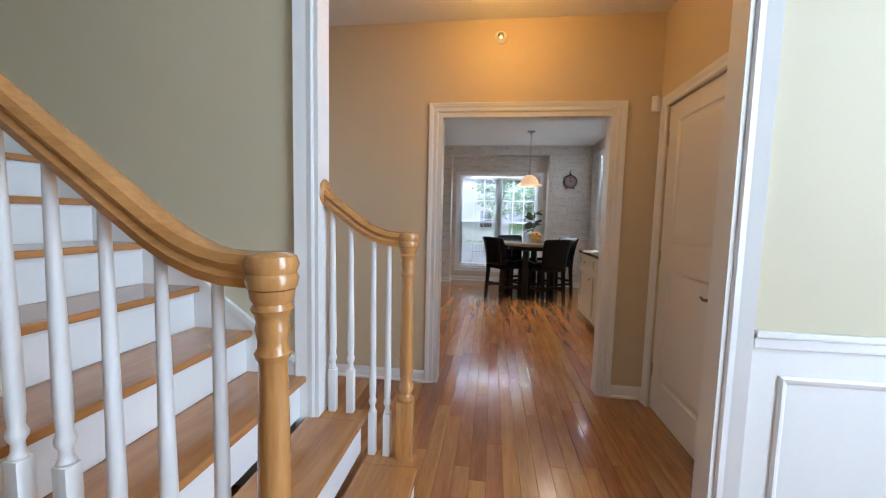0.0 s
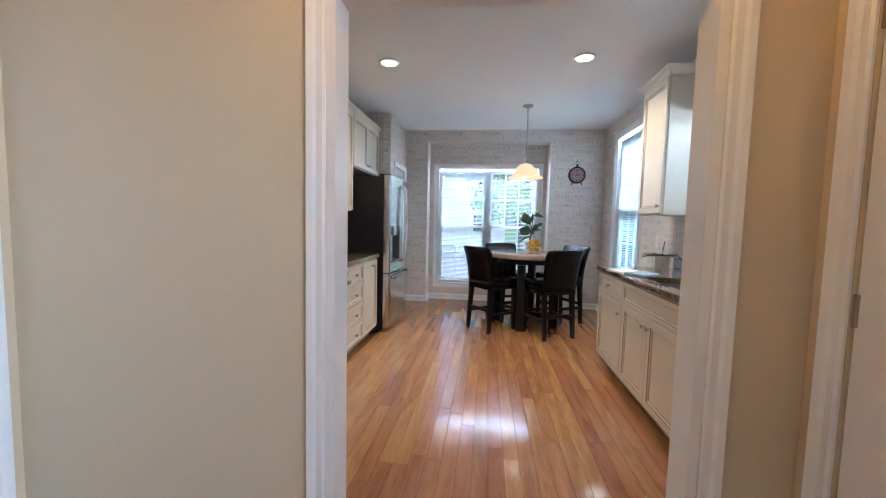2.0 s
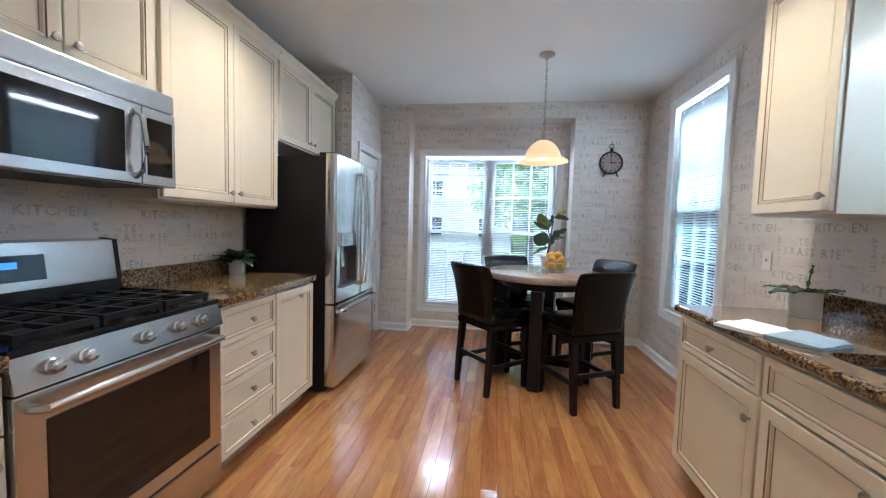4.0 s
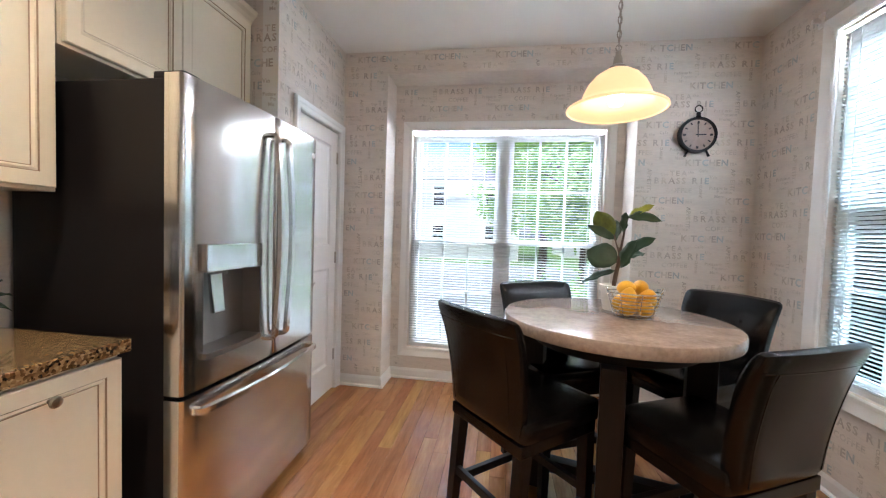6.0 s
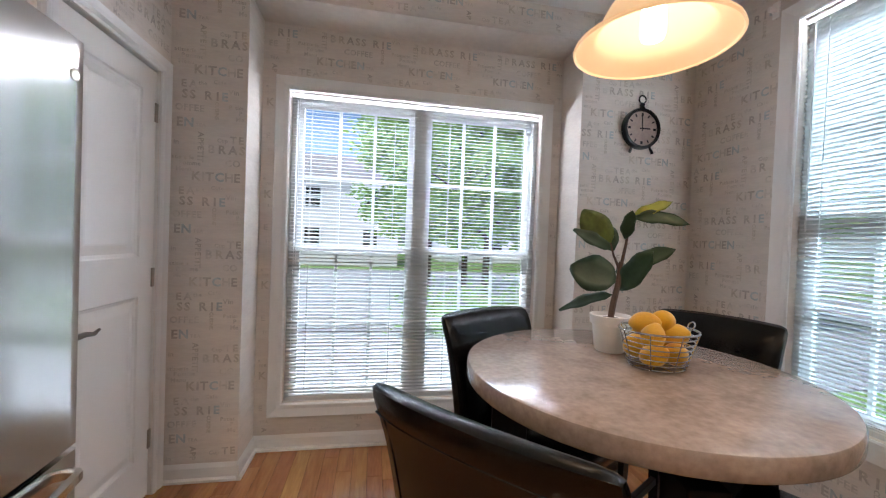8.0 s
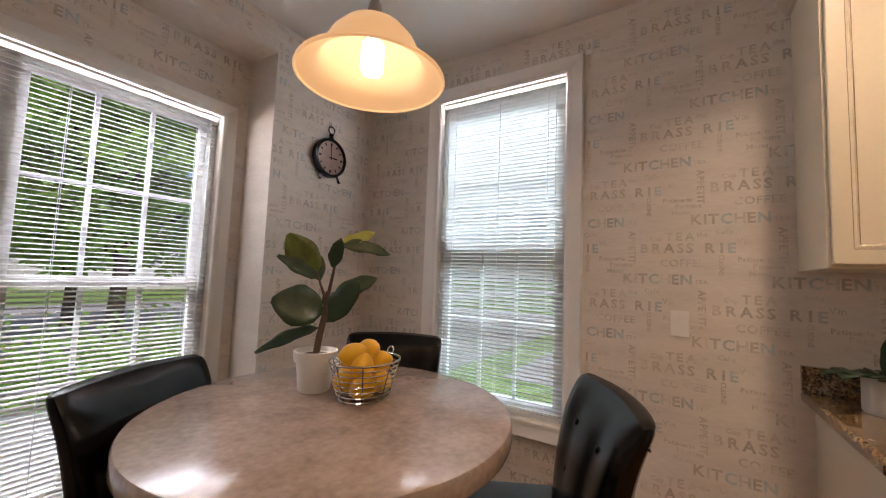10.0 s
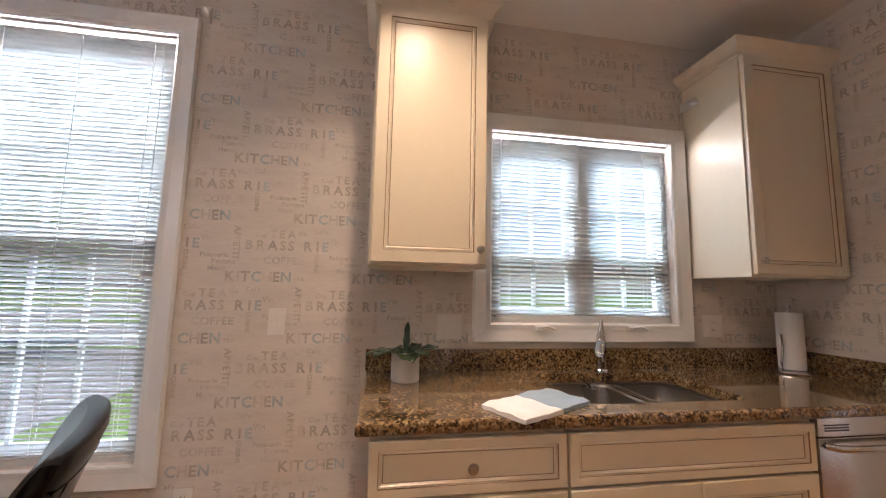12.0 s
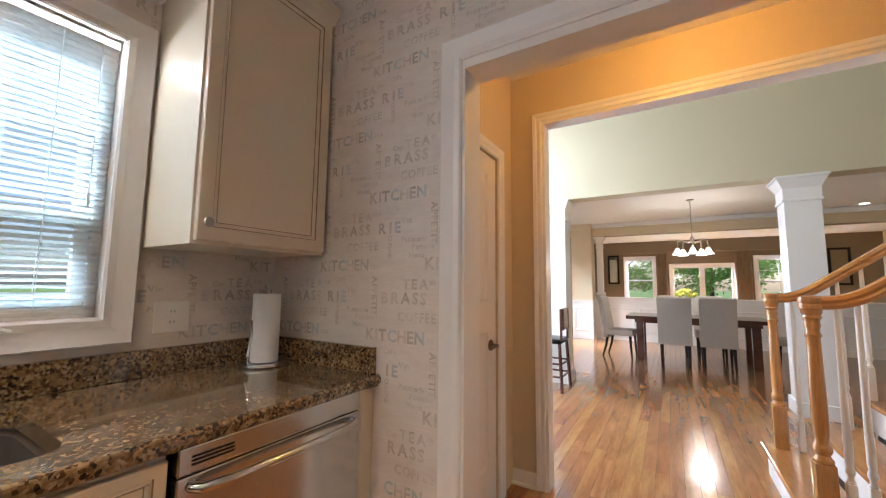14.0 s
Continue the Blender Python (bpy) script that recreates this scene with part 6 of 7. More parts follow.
# ---- foyer: wainscot and chair rail ----
def wainscot(name, m, w, h, panels, label):
    ob = tagged(new(name), label, "wainscot", kind="structure")
    ob.matrix_world = m
    ORIGIN[ob] = Vector((0, 0, 0))
    part("backing", boxes((0, w, -0.008, -0.002, 0, h)), WHITE, ob)
    part("chair_rail", boxes((0, w, -0.030, -0.0085, h - 0.012, h + 0.012), (0, w, -0.020, -0.0085, h - 0.055, h - 0.0125), bevel=0.004), WHITE, ob)
    part("base", boxes((0, w, -0.024, -0.0085, 0, 0.12), bevel=0.003), WHITE, ob)
    for a, b in panels:
        part("panel_moulding", panel(bmesh.new(), b - a, h - 0.36, [(0, 0.0085, 0), (0, 0.016, 0), (0.008, 0.022, 0), (0.020, 0.018, 0), (0.030, 0.011, 0), (0.031, 0.0095, 0)], (a, 0.20), cap=False), WHITE, ob)
    return ob


wainscot("wainscot_foyer", pose(1.140, 1.89, 0), 1.83, 0.88, [(0.10, 0.85), (0.97, 1.70)], "white panelled wainscot with chair rail in the foyer")

# ---- dining room seen through the foyer ----
def column(x, y, z0, z1, w, label):
    th = thing("column", (x, y, z0), label, "column", "white columns")
    h = w / 2
    part("shaft", boxes((x - h, x + h, y - h, y + h, z0, z1 - 0.25), bevel=0.004), WHITE, th)
    for a, b, e in ((z0, z0 + 0.14, 0.025), (z1 - 0.27, z1 - 0.24, 0.015), (z1 - 0.03, z1 - 0.001, 0.065)):
        part("moulding", boxes((x - h - e, x + h + e, y - h - e, y + h + e, a, b), bevel=0.006), WHITE, th)
    bm = bmesh.new()
    rings = []
    for e, z in ((0.004, z1 - 0.24), (0.006, z1 - 0.13), (0.015, z1 - 0.11), (0.045, z1 - 0.05), (0.055, z1 - 0.032)):
        rings.append([bm.verts.new((x + s * (h + e), y + t * (h + e), z)) for s, t in ((-1, -1), (1, -1), (1, 1), (-1, 1))])
    for a, b in zip(rings, rings[1:]):
        for i in range(4):
            bm.faces.new((a[i], a[(i + 1) % 4], b[(i + 1) % 4], b[i]))
    bm.faces.new(rings[0][::-1])
    bm.faces.new(rings[-1])
    part("capital", bm, WHITE, th)


column(-0.835, -0.85, 0, 2.415, 0.29, "square white column with moulded capital by the stairs")
column(1.68, -0.85, 0, 2.415, 0.29, "square white column with moulded capital")
column(-2.6, -0.85, 0, 2.415, 0.29, "square white column with moulded capital")
wall("wall_half", "y", -5.75, -5.60, -4.5, 1.98, 0, 0.98, [], [BROWNWALL, WHITE], "white panelled half wall between dining and living room")
wall("wall_dining_pier", "x", 1.98, 2.45, -5.75, -5.30, 0, 2.80, [], [GOLD, GOLD], "gold wall pier at the end of the half wall")
wainscot("wainscot_dining", pose(1.95, -5.60, 0, 0, 0, 180), 5.2, 0.92, [(0.1 + i * 0.85, 0.85 + i * 0.85) for i in range(6)], "white panelled wainscot of the half wall")
wainscot("wainscot_pier_front", pose(2.45, -5.30, 0, 0, 0, 180), 0.475, 0.92, [(0.06, 0.41)], "white wainscot on the front of the gold pier")
wainscot("wainscot_pier", pose(1.98, -5.31, 0, 0, 0, -90), 0.28, 0.92, [], "white wainscot on the gold pier")
column(1.84, -5.675, 0.98, 2.50, 0.14, "slim white column standing on the half wall")
solo("half_wall_cap", boxes((-4.5, 1.99, -5.80, -5.56, 0.982, 1.015), bevel=0.006), WHITE, "white moulded cap of the half wall", "trim", kind="structure")
bm = boxes((-4.49, 2.99, -5.498, -5.42, 2.70, 2.799), bevel=0.02)
solo("crown_dining", bm, WHITE, "white crown moulding at the dining room ceiling", "trim", kind="structure")
for a, b, z0, z1, nm in ((0.80, 1.65, 0.75, 2.23, "window_4"), (-1.33, 0.30, 0.0, 1.96, "window_5"), (-2.89, -1.87, 0.75, 2.17, "window_6")):
    window(nm, pose(b, -10.0, 0, 0, 0, 180), b - a, z0, z1, 2 if b - a > 1.2 else 1, 2 if a < -1.5 else 1, (2, 2) if a < -1.5 else (1, 1), 0.5 if b - a < 1.2 else 0, "white framed living room window")
    casing("trim_living_window", "+y", -10.0, a, b, z0, z1, 0.075, WHITE, "white casing of the living room window", z0 > 0.1)
window("window_7", pose(3.0, -4.0, 0, 0, 0, -90), 0.9, 0.35, 2.3, 1, 1, (1, 1), 0.5, "white framed dining room window")
casing("trim_dining_window", "-x", 3.0, -4.9, -4.0, 0.35, 2.3, 0.08, WHITE, "white casing of the dining room window", True)
window("window_8", pose(3.0, 0.9, 0, 0, 0, -90), 1.3, 0.0, 2.1, 2, 1, (1,), 0, "white framed entrance glazing")
window("window_9", pose(3.0, 1.1, 0, 0, 0, -90), 1.7, 2.7, 4.4, 2, 1, (1,), 0, "white framed upper entrance window")


def drape(x0, x1, label):
    bm = bmesh.new()
    n = 36
    cols = []
    for i in range(n + 1):
        x = x0 + (x1 - x0) * i / n
        y = -9.90 + 0.03 * math.sin(i * 1.35) + 0.008 * math.sin(i * 3.1)
        cols.append([bm.verts.new((x, y + s, z)) for s in (0, 0.006) for z in (0.02, 2.38)])
    for a, b in zip(cols, cols[1:]):
        bm.faces.new((a[0], b[0], b[1], a[1]))
        bm.faces.new((a[2], a[3], b[3], b[2]))
    return solo("curtain", bm, CURTAIN, label, "curtain", "living room curtains", smooth=True)


drape(0.42, 0.74, "long brown curtain hanging between the living room windows")
drape(-1.74, -1.34, "long brown curtain hanging between the living room windows")
th = thing("curtain_rod", (0, -9.93, 2.40), "thin brown curtain rod above the living room windows", "curtain rod")
part("rod", tube([(-3.2, -9.93, 2.40), (1.7, -9.93, 2.40)], 0.012, 8), CURTAIN, th)
for x in (-3.2, 1.7):
    part("finial", lathe([(0.012, -0.02), (0.03, 0), (0.012, 0.02)], 12, (x, -9.93, 2.40)), CURTAIN, th)
# dining table
th = thing("dining_table", (0.04, -3.45, 0), "long dark mahogany dining table on slab legs", "table")
part("tabletop", boxes((-0.96, 1.05, -3.95, -2.97, 0.70, 0.76), bevel=0.006), MAHOG, th)
part("apron", boxes((-0.83, 0.92, -3.83, -3.09, 0.64, 0.699), bevel=0.003), MAHOG, th)
for x in (-0.75, 0.84):
    for y in (-3.78, -3.14):
        part("leg", boxes((x - 0.055, x + 0.055, y - 0.055, y + 0.055, 0, 0.64), bevel=0.004), MAHOG, th)


def parsons():
    th = thing("upholstered_chair", (0, 0, 0), "grey linen dining chair with rolled back and dark legs", "chair", "dining room chairs", local=True)
    part("seat", boxes((-0.23, 0.23, -0.21, 0.26, 0.38, 0.49), bevel=0.03), FABRIC, th, smooth=True)
    bm = bmesh.new()
    rings = []
    for z, y, t in ((0.34, -0.19, 0.04), (0.50, -0.20, 0.04), (0.75, -0.235, 0.038), (0.98, -0.275, 0.036), (1.04, -0.295, 0.04), (1.08, -0.315, 0.036), (1.10, -0.325, 0.018)):
        rings.append([bm.verts.new((x, y + s * t, z)) for x, s in ((-0.235, -1), (0.235, -1), (0.235, 1), (-0.235, 1))])
    for a, b in zip(rings, rings[1:]):
        for i in range(4):
            bm.faces.new((a[i], a[(i + 1) % 4], b[(i + 1) % 4], b[i]))
    bm.faces.new(rings[0][::-1])
    bm.faces.new(rings[-1])
    bmesh.ops.bevel(bm, geom=[e for e in bm.edges if abs(e.verts[0].co.z - e.verts[1].co.z) > 0.01], offset=0.012, segments=2, affect="EDGES")
    part("backrest", bm, FABRIC, th, smooth=True)
    for x in (-0.19, 0.19):
        for y, k in ((0.21, 0.02), (-0.17, -0.09)):
            part("leg", tube([(x, y, 0.385), (x, y + k * 0.3, 0.2), (x, y + k, 0.0)], 0.02, 8, radii=[0.026, 0.021, 0.015]), DARKWOOD, th)
    return th


dc = parsons()
SEATS = [(0.325, -2.98, 180), (-0.245, -2.98, 180), (1.19, -3.36, 83), (0.34, -3.95, 0), (-0.23, -3.95, 0), (-1.25, -3.45, -90)]
for i, (x, y, rz) in enumerate(SEATS):
    if i == 0:
        dc.matrix_basis = pose(x, y, 0, 0, 0, rz)
    else:
        copy_thing(dc, pose(x, y, 0, 0, 0, rz))
th = thing("flower_vase", (0.13, -3.45, 0.76), "pale vase with a round bunch of yellow flowers", "vase", local=True)
part("vase", lathe([(0.0, 0), (0.05, 0), (0.06, 0.02), (0.055, 0.16), (0.070, 0.33), (0.060, 0.33), (0.0, 0.30)], 20), FLOWER, th, "pale yellow vase", True)
rnd = random.Random(5)
for i in range(60):
    a, e, r = rnd.uniform(0, 6.28), rnd.uniform(0.1, 1.5), rnd.uniform(0.10, 0.14)
    bm = bmesh.new()
    bmesh.ops.create_icosphere(bm, subdivisions=1, radius=rnd.uniform(0.025, 0.04))
    part("bloom", xf(bm, pose(1.3 * r * math.cos(a) * math.cos(e), 1.3 * r * math.sin(a) * math.cos(e), 0.33 + 0.12 * math.sin(e))), FLOWER, th, smooth=True)
CHX, CHY = 0.0, -3.40
th = thing("chandelier", (CHX, CHY, 1.74), "lit five-arm nickel chandelier with white glass shades", "chandelier")
part("stem", lathe([(0.008, 0.30), (0.02, 0.32), (0.035, 0.36), (0.02, 0.40), (0.008, 0.42), (0.007, 1.03), (0.05, 1.04), (0.06, 1.058)], 14, (CHX, CHY, 1.74)), NICKEL, th, smooth=True)
for i in range(5):
    a = 2 * math.pi * i / 5 + 0.3
    c, s = math.cos(a), math.sin(a)
    arm = part("arm", tube([(CHX + r * c, CHY + r * s, 1.74 + z) for r, z in ((0.01, 0.33), (0.09, 0.30), (0.16, 0.34), (0.22, 0.32), (0.235, 0.22))], 0.008, 8), NICKEL, th, smooth=True)
    part("glass_shade", lathe([(0.018, 0.20), (0.030, 0.185), (0.044, 0.15), (0.058, 0.115), (0.084, 0.088), (0.081, 0.086), (0.054, 0.11), (0.016, 0.19)], 20, (CHX + 0.235 * c, CHY + 0.235 * s, 1.74)), SHADEWHITE, arm, "lit white glass shade", True)
# pictures and ceiling light of the living room
for x0, x1, z0, z1, mt, nm, lb, cat in ((-3.86, -3.40, 1.37, 2.40, BROWNWALL, "wall_picture", "dark brown canvas picture on the living room wall", "picture"), (1.86, 2.22, 1.36, 2.36, MIRROR, "wall_mirror", "tall mirror in a dark carved frame", "mirror")):
    th = thing(nm, (x0, -9.99, z0), lb, cat)
    part("frame", boxes((x0, x0 + 0.06, -9.995, -9.95, z0, z1), (x1 - 0.06, x1, -9.995, -9.95, z0, z1), (x0 + 0.061, x1 - 0.061, -9.995, -9.95, z0, z0 + 0.06), (x0 + 0.061, x1 - 0.061, -9.995, -9.95, z1 - 0.06, z1), bevel=0.006), DARKWOOD, th)
    part("face", boxes((x0 + 0.05, x1 - 0.05, -9.99, -9.965, z0 + 0.05, z1 - 0.05)), mt, th)
th = thing("recessed_light", (-2.69, -5.17, 2.80), "lit recessed ceiling light with white trim ring", "ceiling light", "recessed lights")
part("trim_ring", lathe([(0.095, -0.002), (0.093, -0.008), (0.07, -0.010), (0.07, -0.004)], 32, (-2.69, -5.17, 2.80)), PLASTIC, th, smooth=True)
part("lens", lathe([(0.069, -0.005), (0.066, -0.007), (0.0, -0.0075)], 28, (-2.69, -5.17, 2.80)), CANGLOW, th, "lit warm white lens")
# bar stool
th = thing("bar_stool", (1.72, -0.42, 0), "mahogany counter stool with leather seat and wooden back", "stool")
part("seat", boxes((1.50, 1.90, -0.62, -0.22, 0.56, 0.62), bevel=0.02), LEATHER, th, smooth=True)
part("backrest", boxes((1.485, 1.515, -0.60, -0.24, 0.72, 0.98), bevel=0.008), MAHOG, th)
for x in (1.52, 1.88):
    for y in (-0.60, -0.24):
        part("leg", tube([(x, y, 0.565), (x + (0.03 if x > 1.7 else -0.03), y + (0.03 if y > -0.4 else -0.03), 0)], 0.02, 8), MAHOG, th)
for z in (0.18, 0.33):
    for y in (-0.62, -0.22):
        part("stretcher", tube([(1.505, y, z), (1.895, y, z)], 0.012, 6), MAHOG, th)
    for x in (1.5, 1.9):
        part("stretcher", tube([(x, -0.615, z), (x, -0.225, z)], 0.012, 6), MAHOG, th)
for y in (-0.58, -0.26):
    part("back_post", boxes((1.49, 1.512, y - 0.018, y + 0.018, 0.60, 0.735), bevel=0.003), MAHOG, th)
bm = bmesh.new()
cols = []
for k in range(9):
    y = -0.50 + 0.02 * k
    w = 0.004 * math.sin(k * 1.7)
    cols.append([bm.verts.new(p) for p in ((1.474 + w, y, 0.74), (1.478, y, 0.90), (1.480, y, 0.984), (1.500, y, 0.993), (1.520, y, 0.984), (1.524 - w, y, 0.86 + 0.5 * w))])
for a, b in zip(cols, cols[1:]):
    for k in range(5):
        bm.faces.new((a[k], a[k + 1], b[k + 1], b[k]))
solid(solo("hand_towel", bm, TOWELW, "white towel hung over the stool back", "towel", smooth=True), 0.005)

# ---- wallpaper lettering ----
GLYPHS = {}


def glyph(ch):
    if ch not in GLYPHS:
        cu = bpy.data.curves.new("letter", "FONT")
        cu.body, cu.size, cu.resolution_u, cu.offset = ch, 1.0, 2, 0.03
        ob = bpy.data.objects.new("letter", cu)
        scene.collection.objects.link(ob)
        bpy.context.view_layer.update()
        me = bpy.data.meshes.new_from_object(ob.evaluated_get(bpy.context.evaluated_depsgraph_get()))
        vs = [(v.co.x, v.co.y) for v in me.vertices]
        fs = [tuple(p.vertices) for p in me.polygons]
        GLYPHS[ch] = (vs, fs, min(v[0] for v in vs), max(v[0] for v in vs))
        bpy.data.objects.remove(ob)
        bpy.data.curves.remove(cu)
        bpy.data.meshes.remove(me)
    return GLYPHS[ch]


# word, start across, start up, letter height, width of the word, upright, ink of each letter
WORDS = [("KITCHEN", 0.0, 0.0, 0.062, 0.275, False, "2301301"), ("TEA", 0.285, 0.004, 0.044, 0.048, False, "333"), ("Cup", -0.16, -0.070, 0.040, 0.05, False, "333"), ("TEA", -0.10, -0.072, 0.052, 0.115, False, "323"),
         ("RASS", -0.152, -0.127, 0.060, 0.160, False, "2022"), ("RIE", 0.051, -0.127, 0.060, 0.108, False, "001"), ("B", -0.20, -0.127, 0.060, 0.035, False, "3"), ("Patisserie", 0.165, -0.165, 0.036, 0.115, False, "2323232323"),
         ("COFFEE", -0.12, -0.190, 0.046, 0.17, False, "333333"), ("APPETIT", 0.298, -0.022, 0.040, 0.155, True, "0232323"), ("CUISINE", 0.10, -0.135, 0.030, 0.09, True, "2222222"), ("the", 0.02, -0.055, 0.03, 0.04, False, "333"), ("Menu", 0.20, -0.225, 0.034, 0.07, False, "3333"), ("Cafe", 0.09, -0.045, 0.036, 0.06, False, "3333"), ("Pomme", -0.06, 0.075, 0.034, 0.10, False, "33333"), ("Vin", 0.16, -0.092, 0.038, 0.05, False, "333")]


def print_words(host, way, plane, u0, u1, z0, z1, holes, k_u, k_z):
    """Prints the words of the wallpaper over a wall face, letter by letter, leaving out the holes. k_u, k_z: where one headword starts."""
    verts, faces, inks = [], [], []
    m = {"-y": pose(0, plane, 0), "+y": pose(0, plane, 0, 0, 0, 180), "+x": pose(plane, 0, 0, 0, 0, 90), "-x": pose(plane, 0, 0, 0, 0, -90)}[way]
    flip = way in ("+y", "-x")
    lo, hi = (-u1, -u0) if flip else (u0, u1)
    ku = -k_u if flip else k_u
    hs = [(-h[1], -h[0], h[2], h[3]) if flip else h for h in holes]
    P, Q = 0.547, 0.538
    for i in range(int((lo - ku) / P) - 2, int((hi - ku) / P) + 2):
        for k in range(int((z0 - k_z) / Q) - 2, int((z1 - k_z) / Q) + 3):
            for du, dz in ((0, 0), (P / 2, Q / 2)):
                cu, cz = ku + i * P + du, k_z + k * Q + dz
                if cu > hi + 0.3 or cu < lo - 0.5:
                    continue
                for word, au, az, size, width, upright, ink in WORDS:
                    own = sum((glyph(ch)[3] - glyph(ch)[2]) for ch in word) * size
                    if own > 0.9 * width:
                        size, own = size * 0.9 * width / own, 0.9 * width
                    gap = (width - own) / max(1, len(word) - 1)
                    adv = 0.0
                    for ch, c in zip(word, ink):
                        vs, fs, a, b = glyph(ch)
                        pts = [(cu + au + adv + (x - a) * size, cz + az + y * size) if not upright else (cu + au + y * size, cz + az - adv - (x - a) * size) for x, y in vs]
                        adv += (b - a) * size + gap
                        pu, pz = [p[0] for p in pts], [p[1] for p in pts]
                        if min(pu) < lo or max(pu) > hi or min(pz) < z0 or max(pz) > z1:
                            continue
                        if any(min(pu) < h[1] and max(pu) > h[0] and min(pz) < h[3] and max(pz) > h[2] for h in hs):
                            continue
                        n = len(verts)
                        verts += [tuple(m @ Vector((x, -0.0012, z))) for x, z in pts]
                        faces += [tuple(n + q for q in f) for f in fs]
                        inks += [int(c)] * len(fs)
    mesh = bpy.data.meshes.new("wallpaper_print")
    mesh.from_pydata(verts, [], faces)
    for mt in INK:
        mesh.materials.append(mt)
    mesh.polygons.foreach_set("material_index", inks)
    ob = new("wallpaper_print", mesh)
    ob.parent = bpy.data.objects[host]
    tagged(ob, "faint printed kitchen words in brown and teal", kind="stuff")


print_words("wall_east", "-x", 1.98, 3.28, 7.81, 0.10, 2.69, [(6.32, 7.30, 0.46, 2.51), (3.82, 5.02, 1.03, 2.20), (3.28, 5.51, 0, 1.01)], 6.134, 1.305)
print_words("wall_north", "-y", 7.82, -1.03, 1.97, 0.10, 2.69, [(-0.685, 1.20, 0, 2.53)], -0.932, 1.547)
print_words("wall_recess", "-y", 8.075, -0.67, 1.19, 0.10, 2.515, [(-0.615, 1.14, 0.19, 2.23)], 0.163, 2.31)
print_words("wall_south", "+y", 3.275, -1.2, 1.97, 0.10, 2.69, [(-0.34, 1.05, 0, 2.14), (1.30, 1.98, 0, 1.01)], 1.382, 1.575)
print_words("wall_west", "+x", -1.54, 3.3, 5.95, 0.92, 1.45, [(4.2, 4.99, 0.8, 1.2)], 5.2, 1.28)
print_words("wall_pantry_front", "+x", -1.04, 6.91, 7.81, 0.10, 2.69, [(7.05, 7.81, 0, 2.12)], 7.2, 2.35)
print_words("wall_pantry_side", "-y", 6.905, -1.5, -1.05, 1.9, 2.69, [], -1.3, 2.2)

# ---- outdoors ----
solo("ground", boxes((-300, 300, -300, -10.4, -0.9, -0.5), (-300, 300, 8.4, 300, -0.9, -0.5), (3.4, 300, -10.4, 8.4, -0.9, -0.5), (-300, -4.9, -10.4, 8.4, -0.9, -0.5)), GRASS, "mown green lawn round the house", "ground", kind="structure")
solo("road", boxes((-60, 60, 20.5, 27.5, -0.5, -0.47)), ASPHALT, "grey asphalt road behind the house", "road", kind="structure")
solo("road_side", boxes((6.5, 19, -60, 8.6, -0.5, -0.47), (12.5, 19, 8.6, 20.4, -0.5, -0.47)), ASPHALT, "grey asphalt side road", "road", kind="structure")

solo("driveway", boxes((-14, 12, 9.6, 20.4, -0.5, -0.475)), CONCRETE, "grey concrete driveway behind the house", "driveway", kind="structure")


def tree(x, y, h, r, seed, label):
    rnd = random.Random(seed)
    th = thing("tree", (x, y, -0.5), label, "tree", "garden trees", local=True)
    bm = tube([(0, 0, 0), (0.05, 0.03, h * 0.25), (-0.03, 0.05, h * 0.5), (0.02, 0, h * 0.75)], 0.1, 8, radii=[0.16, 0.12, 0.09, 0.04])
    for i in range(9):
        a, z = rnd.uniform(0, 6.28), h * rnd.uniform(0.28, 0.7)
        ln = r * rnd.uniform(0.5, 0.9)
        tube([(0, 0, z), (ln * 0.5 * math.cos(a), ln * 0.5 * math.sin(a), z + ln * 0.35), (ln * math.cos(a), ln * math.sin(a), z + ln * 0.5)], 0.04, 6, bm, radii=[0.05, 0.035, 0.012])
    part("trunk", bm, BARK, th, smooth=True)
    verts, faces = [], []
    for i in range(170):
        a, e = rnd.uniform(0, 6.28), rnd.uniform(-1.2, 1.5)
        q = r * rnd.uniform(0.35, 1.0) ** 0.6
        c = Vector((q * math.cos(a) * math.cos(e), q * math.sin(a) * math.cos(e), h * 0.56 + q * 0.95 * math.sin(e)))
        cl = rnd.uniform(0.25, 0.5) * r * 0.45
        for k in range(70):
            p = c + Vector((rnd.gauss(0, 1), rnd.gauss(0, 1), rnd.gauss(0, 0.7))) * cl * 0.5
            d = Vector((rnd.uniform(-1, 1), rnd.uniform(-1, 1), rnd.uniform(-0.6, 0.6))).normalized()
            s = d.cross(Vector((rnd.uniform(-1, 1), rnd.uniform(-1, 1), 1))).normalized()
            ln = rnd.uniform(0.10, 0.18)
            n = len(verts)
            verts += [tuple(p - d * ln), tuple(p + s * ln * 0.45), tuple(p + d * ln), tuple(p - s * ln * 0.45)]
            faces.append((n, n + 1, n + 2, n + 3))
    mesh = bpy.data.meshes.new("crown")
    mesh.from_pydata(verts, [], faces)
    mesh.materials.append(TREELEAF)
    ob = new("crown", mesh)
    ob.parent = th
    return th


